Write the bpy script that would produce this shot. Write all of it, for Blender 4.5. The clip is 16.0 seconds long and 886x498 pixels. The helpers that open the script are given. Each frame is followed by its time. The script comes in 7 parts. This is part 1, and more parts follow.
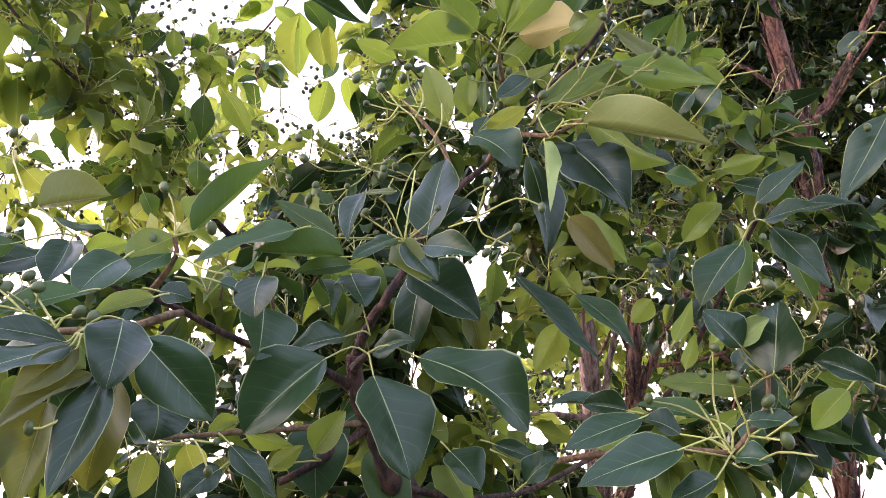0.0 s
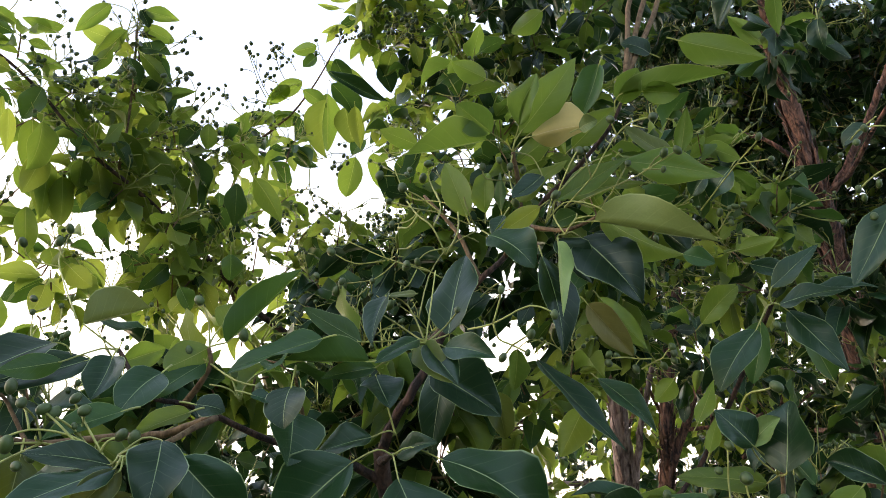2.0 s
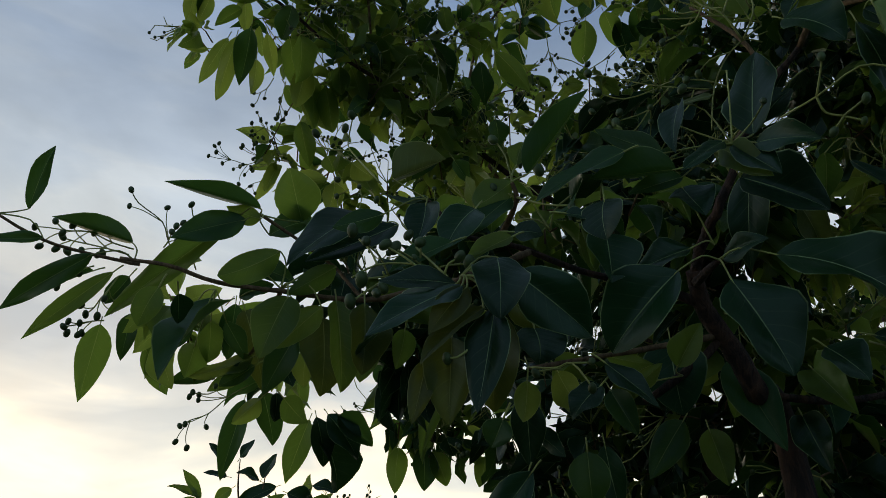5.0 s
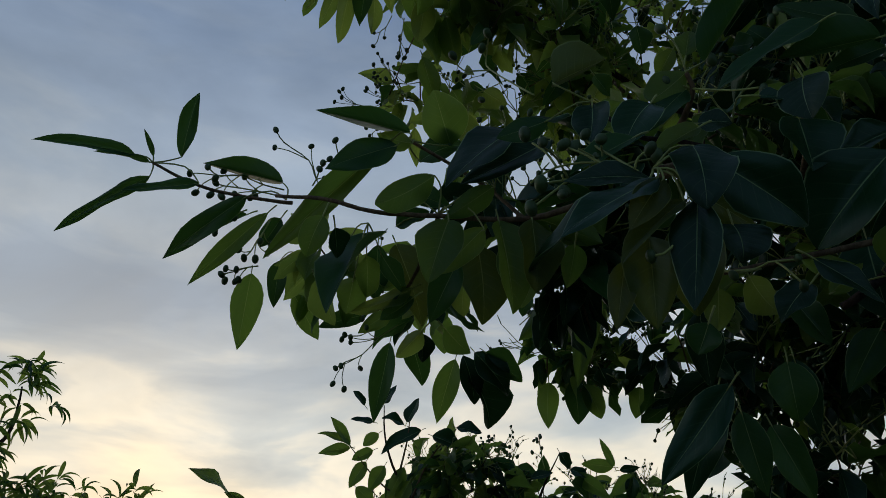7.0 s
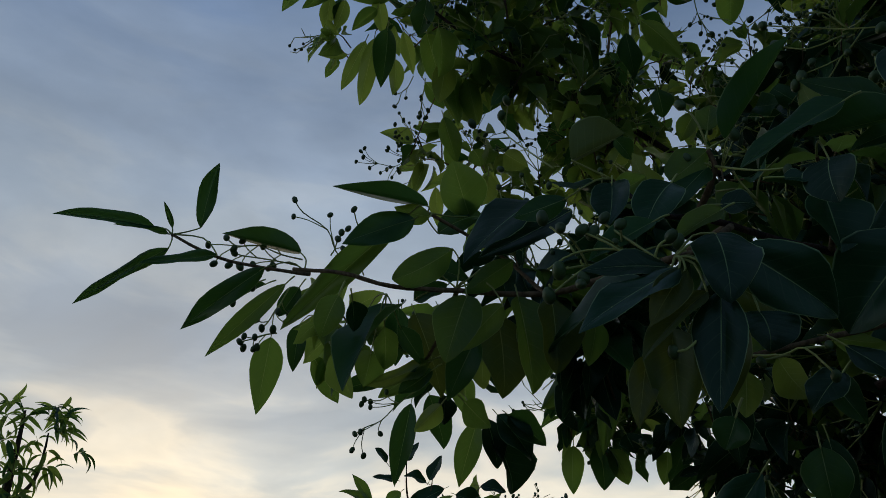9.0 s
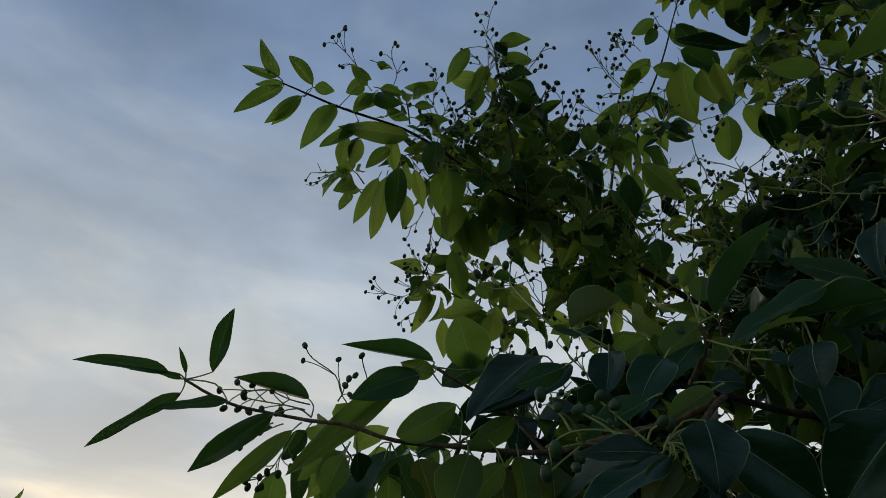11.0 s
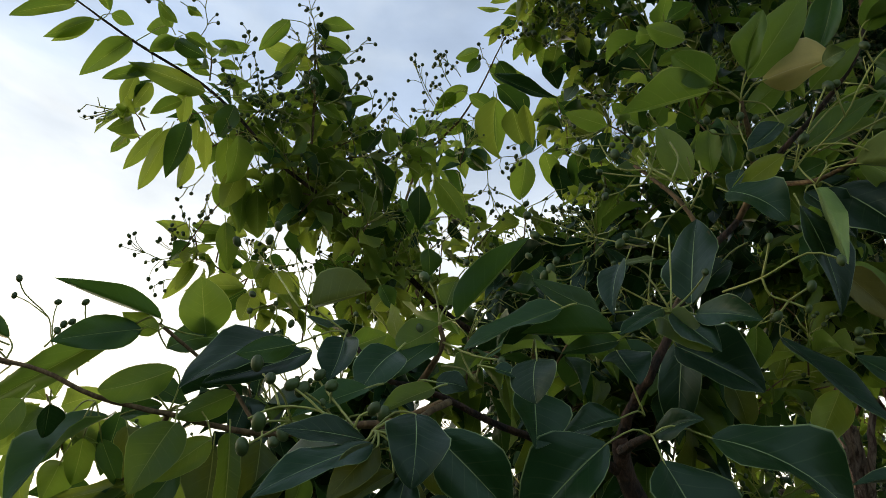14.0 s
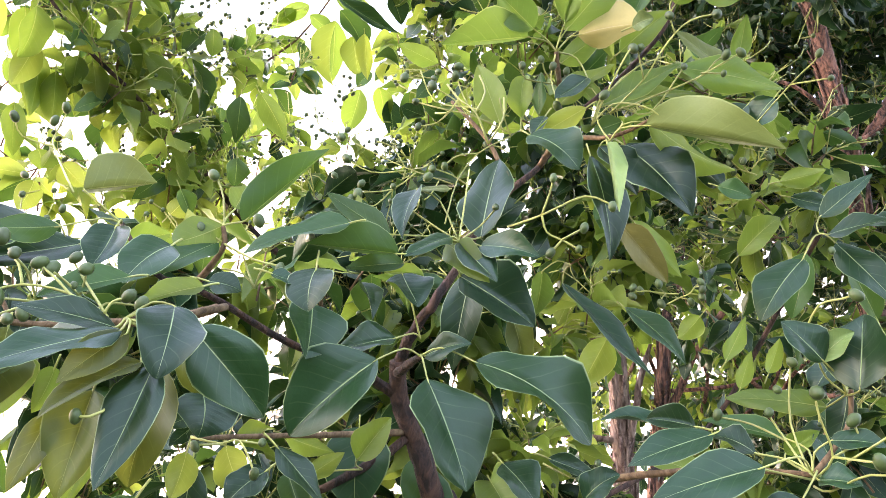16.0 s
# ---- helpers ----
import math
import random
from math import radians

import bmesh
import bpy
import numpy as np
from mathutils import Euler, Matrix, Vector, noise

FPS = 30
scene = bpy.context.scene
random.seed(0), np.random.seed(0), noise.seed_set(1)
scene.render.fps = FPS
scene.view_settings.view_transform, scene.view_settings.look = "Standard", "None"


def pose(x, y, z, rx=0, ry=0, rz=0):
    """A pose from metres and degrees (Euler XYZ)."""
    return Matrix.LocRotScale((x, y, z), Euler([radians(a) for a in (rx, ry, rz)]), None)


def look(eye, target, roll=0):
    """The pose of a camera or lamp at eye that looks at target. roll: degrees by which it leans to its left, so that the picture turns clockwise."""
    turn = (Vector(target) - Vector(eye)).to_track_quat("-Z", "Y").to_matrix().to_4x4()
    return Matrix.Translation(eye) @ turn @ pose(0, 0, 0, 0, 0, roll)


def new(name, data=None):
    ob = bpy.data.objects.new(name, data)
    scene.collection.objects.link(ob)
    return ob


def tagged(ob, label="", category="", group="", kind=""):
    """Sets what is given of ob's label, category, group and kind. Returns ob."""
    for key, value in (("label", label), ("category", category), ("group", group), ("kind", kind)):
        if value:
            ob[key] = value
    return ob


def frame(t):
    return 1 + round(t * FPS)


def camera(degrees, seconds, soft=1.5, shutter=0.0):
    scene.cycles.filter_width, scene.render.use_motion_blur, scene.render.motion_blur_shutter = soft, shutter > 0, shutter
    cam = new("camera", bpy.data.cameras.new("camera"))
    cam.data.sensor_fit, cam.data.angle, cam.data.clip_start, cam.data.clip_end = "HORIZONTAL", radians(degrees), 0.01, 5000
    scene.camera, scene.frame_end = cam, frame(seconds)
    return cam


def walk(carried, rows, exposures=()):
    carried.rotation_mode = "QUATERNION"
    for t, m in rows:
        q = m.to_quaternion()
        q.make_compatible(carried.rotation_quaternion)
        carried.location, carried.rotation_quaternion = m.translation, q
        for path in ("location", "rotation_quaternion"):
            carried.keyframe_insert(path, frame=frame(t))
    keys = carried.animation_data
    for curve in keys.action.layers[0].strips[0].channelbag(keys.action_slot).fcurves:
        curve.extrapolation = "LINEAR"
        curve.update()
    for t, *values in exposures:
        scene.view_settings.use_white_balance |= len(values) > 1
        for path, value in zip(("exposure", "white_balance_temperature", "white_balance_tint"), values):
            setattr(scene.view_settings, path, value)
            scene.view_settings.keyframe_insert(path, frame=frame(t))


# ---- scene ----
# ---- camera ----
cam = camera(59.1, 16.0, soft=0.65)
PATH = [
    (0, (0.079, 0.103, 1.67), (0.033, 1.807, 2.715), 1.2),
    (0.5, (0.081, 0.09, 1.676), (0.016, 1.772, 2.757), 1.5),
    (1, (0.086, 0.075, 1.683), (0.01, 1.73, 2.803), 1.5),
    (1.5, (0.091, 0.062, 1.689), (-0.003, 1.701, 2.832), 1.5),
    (2, (0.092, 0.052, 1.69), (-0.035, 1.681, 2.843), 1.3),
    (2.5, (0.084, 0.056, 1.683), (-0.138, 1.676, 2.834), 1.3),
    (3, (0.082, 0.076, 1.674), (-0.225, 1.696, 2.806), 1.6),
    (3.5, (0.068, 0.082, 1.668), (-0.338, 1.696, 2.778), 2.2),
    (4, (0.055, 0.083, 1.66), (-0.466, 1.685, 2.738), 2.6),
    (4.5, (0.045, 0.079, 1.651), (-0.586, 1.689, 2.657), 2.1),
    (5, (0.031, 0.088, 1.64), (-0.695, 1.705, 2.567), 1.7),
    (5.2, (0.024, 0.098, 1.636), (-0.742, 1.712, 2.536), 1.3),
    (7.3, (-0.035, 0.106, 1.627), (-1.039, 1.636, 2.434), 1.3),
    (7.5, (-0.035, 0.101, 1.628), (-1.046, 1.627, 2.434), 1.4),
    (8, (-0.032, 0.111, 1.633), (-1.06, 1.626, 2.437), 1.5),
    (8.5, (-0.029, 0.113, 1.643), (-1.056, 1.612, 2.478), 1.6),
    (9, (-0.027, 0.107, 1.658), (-1.048, 1.569, 2.564), 1.9),
    (9.5, (-0.013, 0.091, 1.672), (-1.017, 1.513, 2.657), 2.2),
    (10, (-0.004, 0.08, 1.68), (-0.995, 1.47, 2.723), 2.7),
    (10.2, (0.005, 0.073, 1.681), (-0.985, 1.448, 2.744), 2.7),
    (12.5, (0.001, 0.062, 1.696), (-0.887, 1.404, 2.884), 6.6),
    (13, (0.01, 0.077, 1.693), (-0.766, 1.48, 2.89), 6.4),
    (13.5, (0.015, 0.098, 1.69), (-0.616, 1.572, 2.886), 5.5),
    (14, (0.016, 0.116, 1.683), (-0.486, 1.649, 2.865), 5.3),
    (14.5, (0.02, 0.127, 1.682), (-0.346, 1.719, 2.835), 4.8),
    (15, (0.024, 0.13, 1.678), (-0.234, 1.755, 2.815), 4.5),
    (15.5, (0.035, 0.139, 1.672), (-0.105, 1.797, 2.783), 3.9),
    (16, (0.044, 0.138, 1.671), (-0.039, 1.814, 2.76), 3.7),
]

EXPOSURES = [
    (0.0, 3.00, 7900, 52), (1.0, 2.86, 7900, 44), (2.0, 2.10, 8100, 24), (2.5, 1.60, 8300, 16), (3.0, 1.36, 9000, 16), (3.5, 1.18, 9100, 14), (4.0, 0.80, 9100, 13), (4.5, 0.12, 8200, 10), (5.0, -0.40, 7000, 9), (7.5, -1.00, 6200, 9), (9.0, -1.00, 6200, 9), (10.0, -0.78, 6500, 9),
    (12.5, -0.48, 7200, 9), (13.0, -0.30, 7400, 9), (13.5, 0.18, 8200, 11), (14.0, 0.80, 8700, 11), (15.0, 2.92, 8900, 25), (16.0, 3.60, 8000, 36),
]
walk(cam, [(t, look(eye, target, roll)) for t, eye, target, roll in PATH], EXPOSURES)

# ---- light: evening sky with thin broken cloud, sun low ahead on the open side ----
SUN_HIGH, SUN_TURN = 6.0, -55.0
world = bpy.data.worlds.new("sky")
scene.world = world
world.use_nodes = True
wt = world.node_tree
wt.nodes.clear()


def wnode(kind, **values):
    n = wt.nodes.new(kind)
    for k, val in values.items():
        n.inputs[k].default_value = val
    return n


def wire(tree, a, out, b, into):
    tree.links.new(a.outputs[out], b.inputs[into])


sky = wt.nodes.new("ShaderNodeTexSky")
sky.sky_type = "NISHITA"
sky.sun_disc = False
sky.sun_elevation = radians(SUN_HIGH)
sky.sun_rotation = radians(SUN_TURN)
sky.dust_density = 0.7
sky_level = wnode("ShaderNodeVectorMath")
sky_level.operation = "SCALE"
sky_level.inputs[3].default_value = 0.10
wire(wt, sky, "Color", sky_level, 0)
where = wt.nodes.new("ShaderNodeTexCoord")
split = wt.nodes.new("ShaderNodeSeparateXYZ")
wire(wt, where, "Generated", split, 0)
stretch = wt.nodes.new("ShaderNodeMapping")
stretch.inputs["Scale"].default_value = (1.0, 1.0, 1.8)
stretch.inputs["Location"].default_value = (0.3, 0.1, 0.15)
wire(wt, where, "Generated", stretch, "Vector")
billow = wnode("ShaderNodeTexNoise", Scale=2.5, Detail=7.0, Roughness=0.52, Distortion=0.35)
wire(wt, stretch, "Vector", billow, "Vector")
cover = wt.nodes.new("ShaderNodeValToRGB")
cover.color_ramp.elements[0].position, cover.color_ramp.elements[0].color = 0.36, (0.62, 0.62, 0.62, 1)
cover.color_ramp.elements[1].position, cover.color_ramp.elements[1].color = 0.66, (0.95, 0.95, 0.95, 1)
wire(wt, billow, "Fac", cover, "Fac")
low = wt.nodes.new("ShaderNodeValToRGB")
HEIGHTS = [(0.0, (2.0, 1.8, 1.45, 1)), (0.17, (1.66, 1.60, 1.42, 1)), (0.32, (1.10, 1.16, 1.22, 1)), (0.45, (0.90, 1.03, 1.18, 1)), (0.7, (0.33, 0.48, 0.77, 1)), (1.0, (0.18, 0.26, 0.42, 1))]
for n, (at, col) in enumerate(HEIGHTS):
    e = low.color_ramp.elements[n] if n < 2 else low.color_ramp.elements.new(at)
    e.position, e.color = at, col
wire(wt, split, "Z", low, "Fac")
sunward = wnode("ShaderNodeVectorMath")
sunward.operation = "DOT_PRODUCT"
sunward.inputs[1].default_value = (math.sin(radians(SUN_TURN)), math.cos(radians(SUN_TURN)), 0.0)
wire(wt, where, "Generated", sunward, 0)
glow = wnode("ShaderNodeMapRange")
glow.interpolation_type = "SMOOTHSTEP"
for k, val in (("From Min", -0.20), ("From Max", 0.45), ("To Min", 0.0), ("To Max", 1.0)):
    glow.inputs[k].default_value = val
wire(wt, sunward, "Value", glow, "Value")
streak = wnode("ShaderNodeMapRange")
for k, val in (("From Min", 0.3), ("From Max", 0.7), ("To Min", 0.84), ("To Max", 1.18)):
    streak.inputs[k].default_value = val
drift = wt.nodes.new("ShaderNodeMapping")
drift.inputs["Scale"].default_value = (1.2, 1.2, 2.2)
drift.inputs["Rotation"].default_value = (0.0, 0.16, 0.0)
wire(wt, where, "Generated", drift, "Vector")
wisps = wnode("ShaderNodeTexNoise", Scale=2.2, Detail=6.0, Roughness=0.5, Distortion=0.5)
wire(wt, drift, "Vector", wisps, "Vector")
wire(wt, wisps, "Fac", streak, "Value")
lit = wnode("ShaderNodeVectorMath")
lit.operation = "SCALE"
away = wt.nodes.new("ShaderNodeMix")
away.data_type = "RGBA"
away.inputs[6].default_value = (0.28, 0.42, 0.61, 1)
wire(wt, low, "Color", away, 7)
wire(wt, glow, 0, away, 0)
wire(wt, away, 2, lit, 0)
wire(wt, streak, "Result", lit, 3)
heap = wt.nodes.new("ShaderNodeMapping")
heap.inputs["Scale"].default_value = (1.0, 1.0, 3.4)
heap.inputs["Location"].default_value = (0.7, 0.2, 0.0)
wire(wt, where, "Generated", heap, "Vector")
puffs = wnode("ShaderNodeTexNoise", Scale=4.2, Detail=6.0, Roughness=0.5, Distortion=0.4)
wire(wt, heap, "Vector", puffs, "Vector")
puff_tone = wt.nodes.new("ShaderNodeValToRGB")
PUFFS = [(0.36, (0.62, 0.70, 0.82, 1)), (0.49, (0.86, 0.90, 0.95, 1)), (0.60, (1.32, 1.22, 1.09, 1)), (0.74, (1.10, 1.06, 1.0, 1))]
for n, (at, col) in enumerate(PUFFS):
    e = puff_tone.color_ramp.elements[n] if n < 2 else puff_tone.color_ramp.elements.new(at)
    e.position, e.color = at, col
wire(wt, puffs, "Fac", puff_tone, "Fac")
heaped = wnode("ShaderNodeVectorMath")
heaped.operation = "MULTIPLY"
fade = wnode("ShaderNodeMapRange")
for k, val in (("From Min", 0.18), ("From Max", 0.42), ("To Min", 0.0), ("To Max", 0.7)):
    fade.inputs[k].default_value = val
wire(wt, split, "Z", fade, "Value")
softer = wt.nodes.new("ShaderNodeMix")
softer.data_type = "RGBA"
softer.inputs[7].default_value = (0.98, 0.98, 0.98, 1)
wire(wt, fade, "Result", softer, 0)
wire(wt, puff_tone, "Color", softer, 6)
wire(wt, lit, "Vector", heaped, 0)
wire(wt, softer, 2, heaped, 1)
cloudy = wt.nodes.new("ShaderNodeMix")
cloudy.data_type = "RGBA"
wire(wt, cover, "Color", cloudy, 0)
wire(wt, sky_level, "Vector", cloudy, 6)
wire(wt, heaped, "Vector", cloudy, 7)
back = wnode("ShaderNodeBackground", Strength=1.0)
wire(wt, cloudy, 2, back, "Color")
wire(wt, back, 0, wt.nodes.new("ShaderNodeOutputWorld"), 0)

sun = bpy.data.lights.new("sun", "SUN")
sun.energy, sun.angle, sun.color = 0.15, radians(45), (1.0, 0.90, 0.76)
sun_ob = new("sun", sun)
az = radians(SUN_TURN)
sun_way = Vector((math.sin(az) * math.cos(radians(SUN_HIGH + 12)), math.cos(az) * math.cos(radians(SUN_HIGH + 12)), math.sin(radians(SUN_HIGH + 12))))
sun_ob.matrix_world = look(sun_way * 30, (0, 0, 0))


# ---- materials ----
def material(name):
    m = bpy.data.materials.new(name)
    m.use_nodes = True
    return m, m.node_tree, m.node_tree.nodes["Principled BSDF"]


def add(tree, kind, op="", **values):
    n = tree.nodes.new(kind)
    if op:
        n.operation = op
    for k, val in values.items():
        n.inputs[int(k[1:]) if k[0] == "i" and k[1:].isdigit() else k.replace("_", " ")].default_value = val
    return n


def maths(tree, op, a, b=None, clamp=False):
    n = tree.nodes.new("ShaderNodeMath")
    n.operation, n.use_clamp = op, clamp
    for i, s in enumerate((a, b)):
        if s is None:
            continue
        if isinstance(s, (int, float)):
            n.inputs[i].default_value = s
        else:
            tree.links.new(s, n.inputs[i])
    return n.outputs[0]


def blend(tree, fac, a, b, how="MIX"):
    n = tree.nodes.new("ShaderNodeMix")
    n.data_type, n.blend_type = "RGBA", how
    for i, s in ((0, fac), (6, a), (7, b)):
        if isinstance(s, (int, float)):
            n.inputs[i].default_value = s
        elif isinstance(s, tuple):
            n.inputs[i].default_value = (*s, 1)
        else:
            tree.links.new(s, n.inputs[i])
    return n.outputs[2]


def leaf_material(name, col, rib, through_col, passes, rough, vein_tone=0.10):
    """A leaf blade: pale midrib and side veins, pale margin brightened as rim light, blotches, gloss above, light
    passing through.
    """
    m, tree, bsdf = material(name)
    uv = tree.nodes.new("ShaderNodeUVMap")
    sep = tree.nodes.new("ShaderNodeSeparateXYZ")
    wire(tree, uv, 0, sep, 0)
    u = sep.outputs[0]
    across = maths(tree, "MULTIPLY", maths(tree, "ABSOLUTE", maths(tree, "SUBTRACT", sep.outputs[1], 0.5)), 2.0)
    midrib = maths(tree, "SUBTRACT", 1.0, maths(tree, "DIVIDE", across, maths(tree, "SUBTRACT", 0.040, maths(tree, "MULTIPLY", u, 0.030))), True)
    wave = maths(tree, "FRACT", maths(tree, "SUBTRACT", maths(tree, "MULTIPLY", u, 7.0), maths(tree, "MULTIPLY", across, 1.7)))
    vein = maths(tree, "SUBTRACT", 1.0, maths(tree, "MULTIPLY", maths(tree, "ABSOLUTE", maths(tree, "SUBTRACT", wave, 0.5)), 16.0), True)
    vein = maths(tree, "MULTIPLY", vein, maths(tree, "SUBTRACT", 1.0, across, True))
    edge = maths(tree, "MULTIPLY", maths(tree, "SUBTRACT", across, 0.952, True), 22.0, True)
    # margin weighted up: pale edge plus rim light put into the colour
    lines = maths(tree, "MAXIMUM", maths(tree, "MAXIMUM", midrib, maths(tree, "MULTIPLY", vein, vein_tone)), maths(tree, "MULTIPLY", edge, 0.85))
    who = tree.nodes.new("ShaderNodeObjectInfo")
    geo = tree.nodes.new("ShaderNodeNewGeometry")
    luck = maths(tree, "FRACT", maths(tree, "ADD", who.outputs["Random"], geo.outputs["Random Per Island"]))
    blot = add(tree, "ShaderNodeTexNoise", Scale=5.0, Detail=4.0)
    blot.noise_dimensions = "4D"
    wire(tree, uv, 0, blot, "Vector")
    tree.links.new(maths(tree, "MULTIPLY", luck, 40.0), blot.inputs["W"])
    fine = add(tree, "ShaderNodeTexNoise", Scale=60.0, Detail=2.0)
    wire(tree, uv, 0, fine, "Vector")
    hue = add(tree, "ShaderNodeHueSaturation", Color=(*col, 1))
    tree.links.new(maths(tree, "ADD", maths(tree, "MULTIPLY", luck, 0.045), 0.478), hue.inputs["Hue"])
    shade = maths(tree, "ADD", maths(tree, "MULTIPLY", maths(tree, "FRACT", maths(tree, "MULTIPLY", luck, 7.3)), 0.75), 0.58)
    mottle = maths(tree, "ADD", maths(tree, "MULTIPLY", blot.outputs["Fac"], 0.5), maths(tree, "MULTIPLY", fine.outputs["Fac"], 0.25))
    tree.links.new(maths(tree, "MULTIPLY", shade, maths(tree, "ADD", mottle, 0.62)), hue.inputs["Value"])
    base = blend(tree, lines, hue.outputs[0], rib)
    spots = maths(tree, "MULTIPLY", maths(tree, "GREATER_THAN", blot.outputs["Fac"], 0.735), 0.6)
    base = blend(tree, spots, base, (0.10, 0.07, 0.03))
    tree.links.new(base, bsdf.inputs["Base Color"])
    tree.links.new(maths(tree, "ADD", maths(tree, "MULTIPLY", blot.outputs["Fac"], 0.18), rough - 0.09), bsdf.inputs["Roughness"])
    bsdf.inputs["Specular IOR Level"].default_value = 0.35
    bsdf.inputs["Specular Tint"].default_value = (0.78, 1.0, 0.95, 1)
    bsdf.inputs["Coat Weight"].default_value = 0.08
    bsdf.inputs["Coat Roughness"].default_value = 0.24
    bump = add(tree, "ShaderNodeBump", Strength=0.4, Distance=0.0012)
    tree.links.new(maths(tree, "ADD", maths(tree, "MULTIPLY", lines, -0.8), maths(tree, "ADD", maths(tree, "MULTIPLY", blot.outputs["Fac"], 1.2), maths(tree, "MULTIPLY", maths(tree, "SINE", maths(tree, "MULTIPLY", wave, 3.1416)), -0.15))), bump.inputs["Height"])
    wire(tree, bump, 0, bsdf, "Normal")
    thin = add(tree, "ShaderNodeBsdfTranslucent")
    tree.links.new(blend(tree, maths(tree, "MULTIPLY", lines, 0.85), blend(tree, maths(tree, "MULTIPLY", luck, 0.35), through_col, hue.outputs[0]), rib), thin.inputs["Color"])
    both = add(tree, "ShaderNodeMixShader", Fac=passes)
    wire(tree, bsdf, 0, both, 1)
    wire(tree, thin, 0, both, 2)
    wire(tree, both, 0, tree.nodes["Material Output"], 0)
    return m


LEAF = {
    "b": leaf_material("leaf_brownish_green", (0.052, 0.076, 0.016), (0.28, 0.33, 0.10), (0.20, 0.25, 0.030), 0.36, 0.46, 0.2),
    "d": leaf_material("leaf_mid_green", (0.015, 0.062, 0.015), (0.24, 0.34, 0.12), (0.10, 0.23, 0.032), 0.30, 0.44),
    # dark upper side, darkened further to hold the shade of inner foliage
    "u": leaf_material("leaf_dark_shaded", (0.0068, 0.035, 0.0105), (0.28, 0.40, 0.18), (0.04, 0.12, 0.025), 0.12, 0.36),
    "g": leaf_material("leaf_green", (0.085, 0.145, 0.026), (0.34, 0.42, 0.12), (0.265, 0.43, 0.056), 0.46, 0.46, 0.22),
    "y": leaf_material("leaf_yellow_green", (0.099, 0.158, 0.031), (0.42, 0.50, 0.15), (0.385, 0.52, 0.076), 0.54, 0.48, 0.28),
    "p": leaf_material("leaf_pale", (0.125, 0.190, 0.055), (0.30, 0.38, 0.14), (0.17, 0.22, 0.045), 0.18, 0.52, 0.22),
    "o": leaf_material("leaf_olive", (0.140, 0.125, 0.042), (0.28, 0.26, 0.10), (0.24, 0.22, 0.04), 0.25, 0.50, 0.3),
    "c": leaf_material("leaf_cream", (0.68, 0.53, 0.23), (0.75, 0.66, 0.38), (0.82, 0.66, 0.30), 0.5, 0.50, 0.05),
}


def bark_material(name, dark, light, scale, long, depth):
    m, tree, bsdf = material(name)
    coord = tree.nodes.new("ShaderNodeTexCoord")
    mapping = tree.nodes.new("ShaderNodeMapping")
    mapping.inputs["Scale"].default_value = (1, 1, long)
    wire(tree, coord, "Object", mapping, "Vector")
    grain = add(tree, "ShaderNodeTexNoise", Scale=scale, Detail=8.0, Roughness=0.65, Distortion=0.6)
    wire(tree, mapping, 0, grain, "Vector")
    patch = add(tree, "ShaderNodeTexNoise", Scale=scale * 0.14, Detail=3.0)
    wire(tree, coord, "Object", patch, "Vector")
    ramp = tree.nodes.new("ShaderNodeValToRGB")
    ramp.color_ramp.elements[0].position, ramp.color_ramp.elements[0].color = 0.42, (*dark, 1)
    ramp.color_ramp.elements[1].position, ramp.color_ramp.elements[1].color = 0.60, (*light, 1)
    wire(tree, grain, "Fac", ramp, "Fac")
    tree.links.new(blend(tree, maths(tree, "MULTIPLY", patch.outputs["Fac"], 0.7), ramp.outputs[0], dark), bsdf.inputs["Base Color"])
    bsdf.inputs["Roughness"].default_value = 0.85
    bump = add(tree, "ShaderNodeBump", Strength=0.8, Distance=depth)
    wire(tree, grain, "Fac", bump, "Height")
    wire(tree, bump, 0, bsdf, "Normal")
    return m


BARK = bark_material("bark_brown", (0.014, 0.008, 0.006), (0.12, 0.058, 0.036), 90, 0.16, 0.010)
TWIG = bark_material("bark_twig", (0.10, 0.06, 0.03), (0.26, 0.17, 0.09), 160, 0.4, 0.0015)
SHAGGY = bark_material("bark_shaggy", (0.030, 0.014, 0.011), (0.36, 0.17, 0.115), 95, 0.14, 0.014)
PALE = bark_material("bark_pale", (0.10, 0.055, 0.045), (0.52, 0.38, 0.32), 80, 0.14, 0.014)


def skin_material(name, col, rough, scale):
    m, tree, bsdf = material(name)
    coord = tree.nodes.new("ShaderNodeTexCoord")
    who = tree.nodes.new("ShaderNodeObjectInfo")
    speck = add(tree, "ShaderNodeTexNoise", Scale=scale, Detail=5.0)
    wire(tree, coord, "Object", speck, "Vector")
    hue = add(tree, "ShaderNodeHueSaturation", Color=(*col, 1))
    tree.links.new(maths(tree, "ADD", maths(tree, "MULTIPLY", speck.outputs["Fac"], 0.6), maths(tree, "ADD", maths(tree, "MULTIPLY", who.outputs["Random"], 0.4), 0.5)), hue.inputs["Value"])
    wire(tree, hue, 0, bsdf, "Base Color")
    bsdf.inputs["Roughness"].default_value = rough
    return m


STALK = skin_material("stalk_green", (0.30, 0.335, 0.095), 0.5, 300)
BERRY = skin_material("berry_green", (0.045, 0.084, 0.020), 0.5, 2.5)

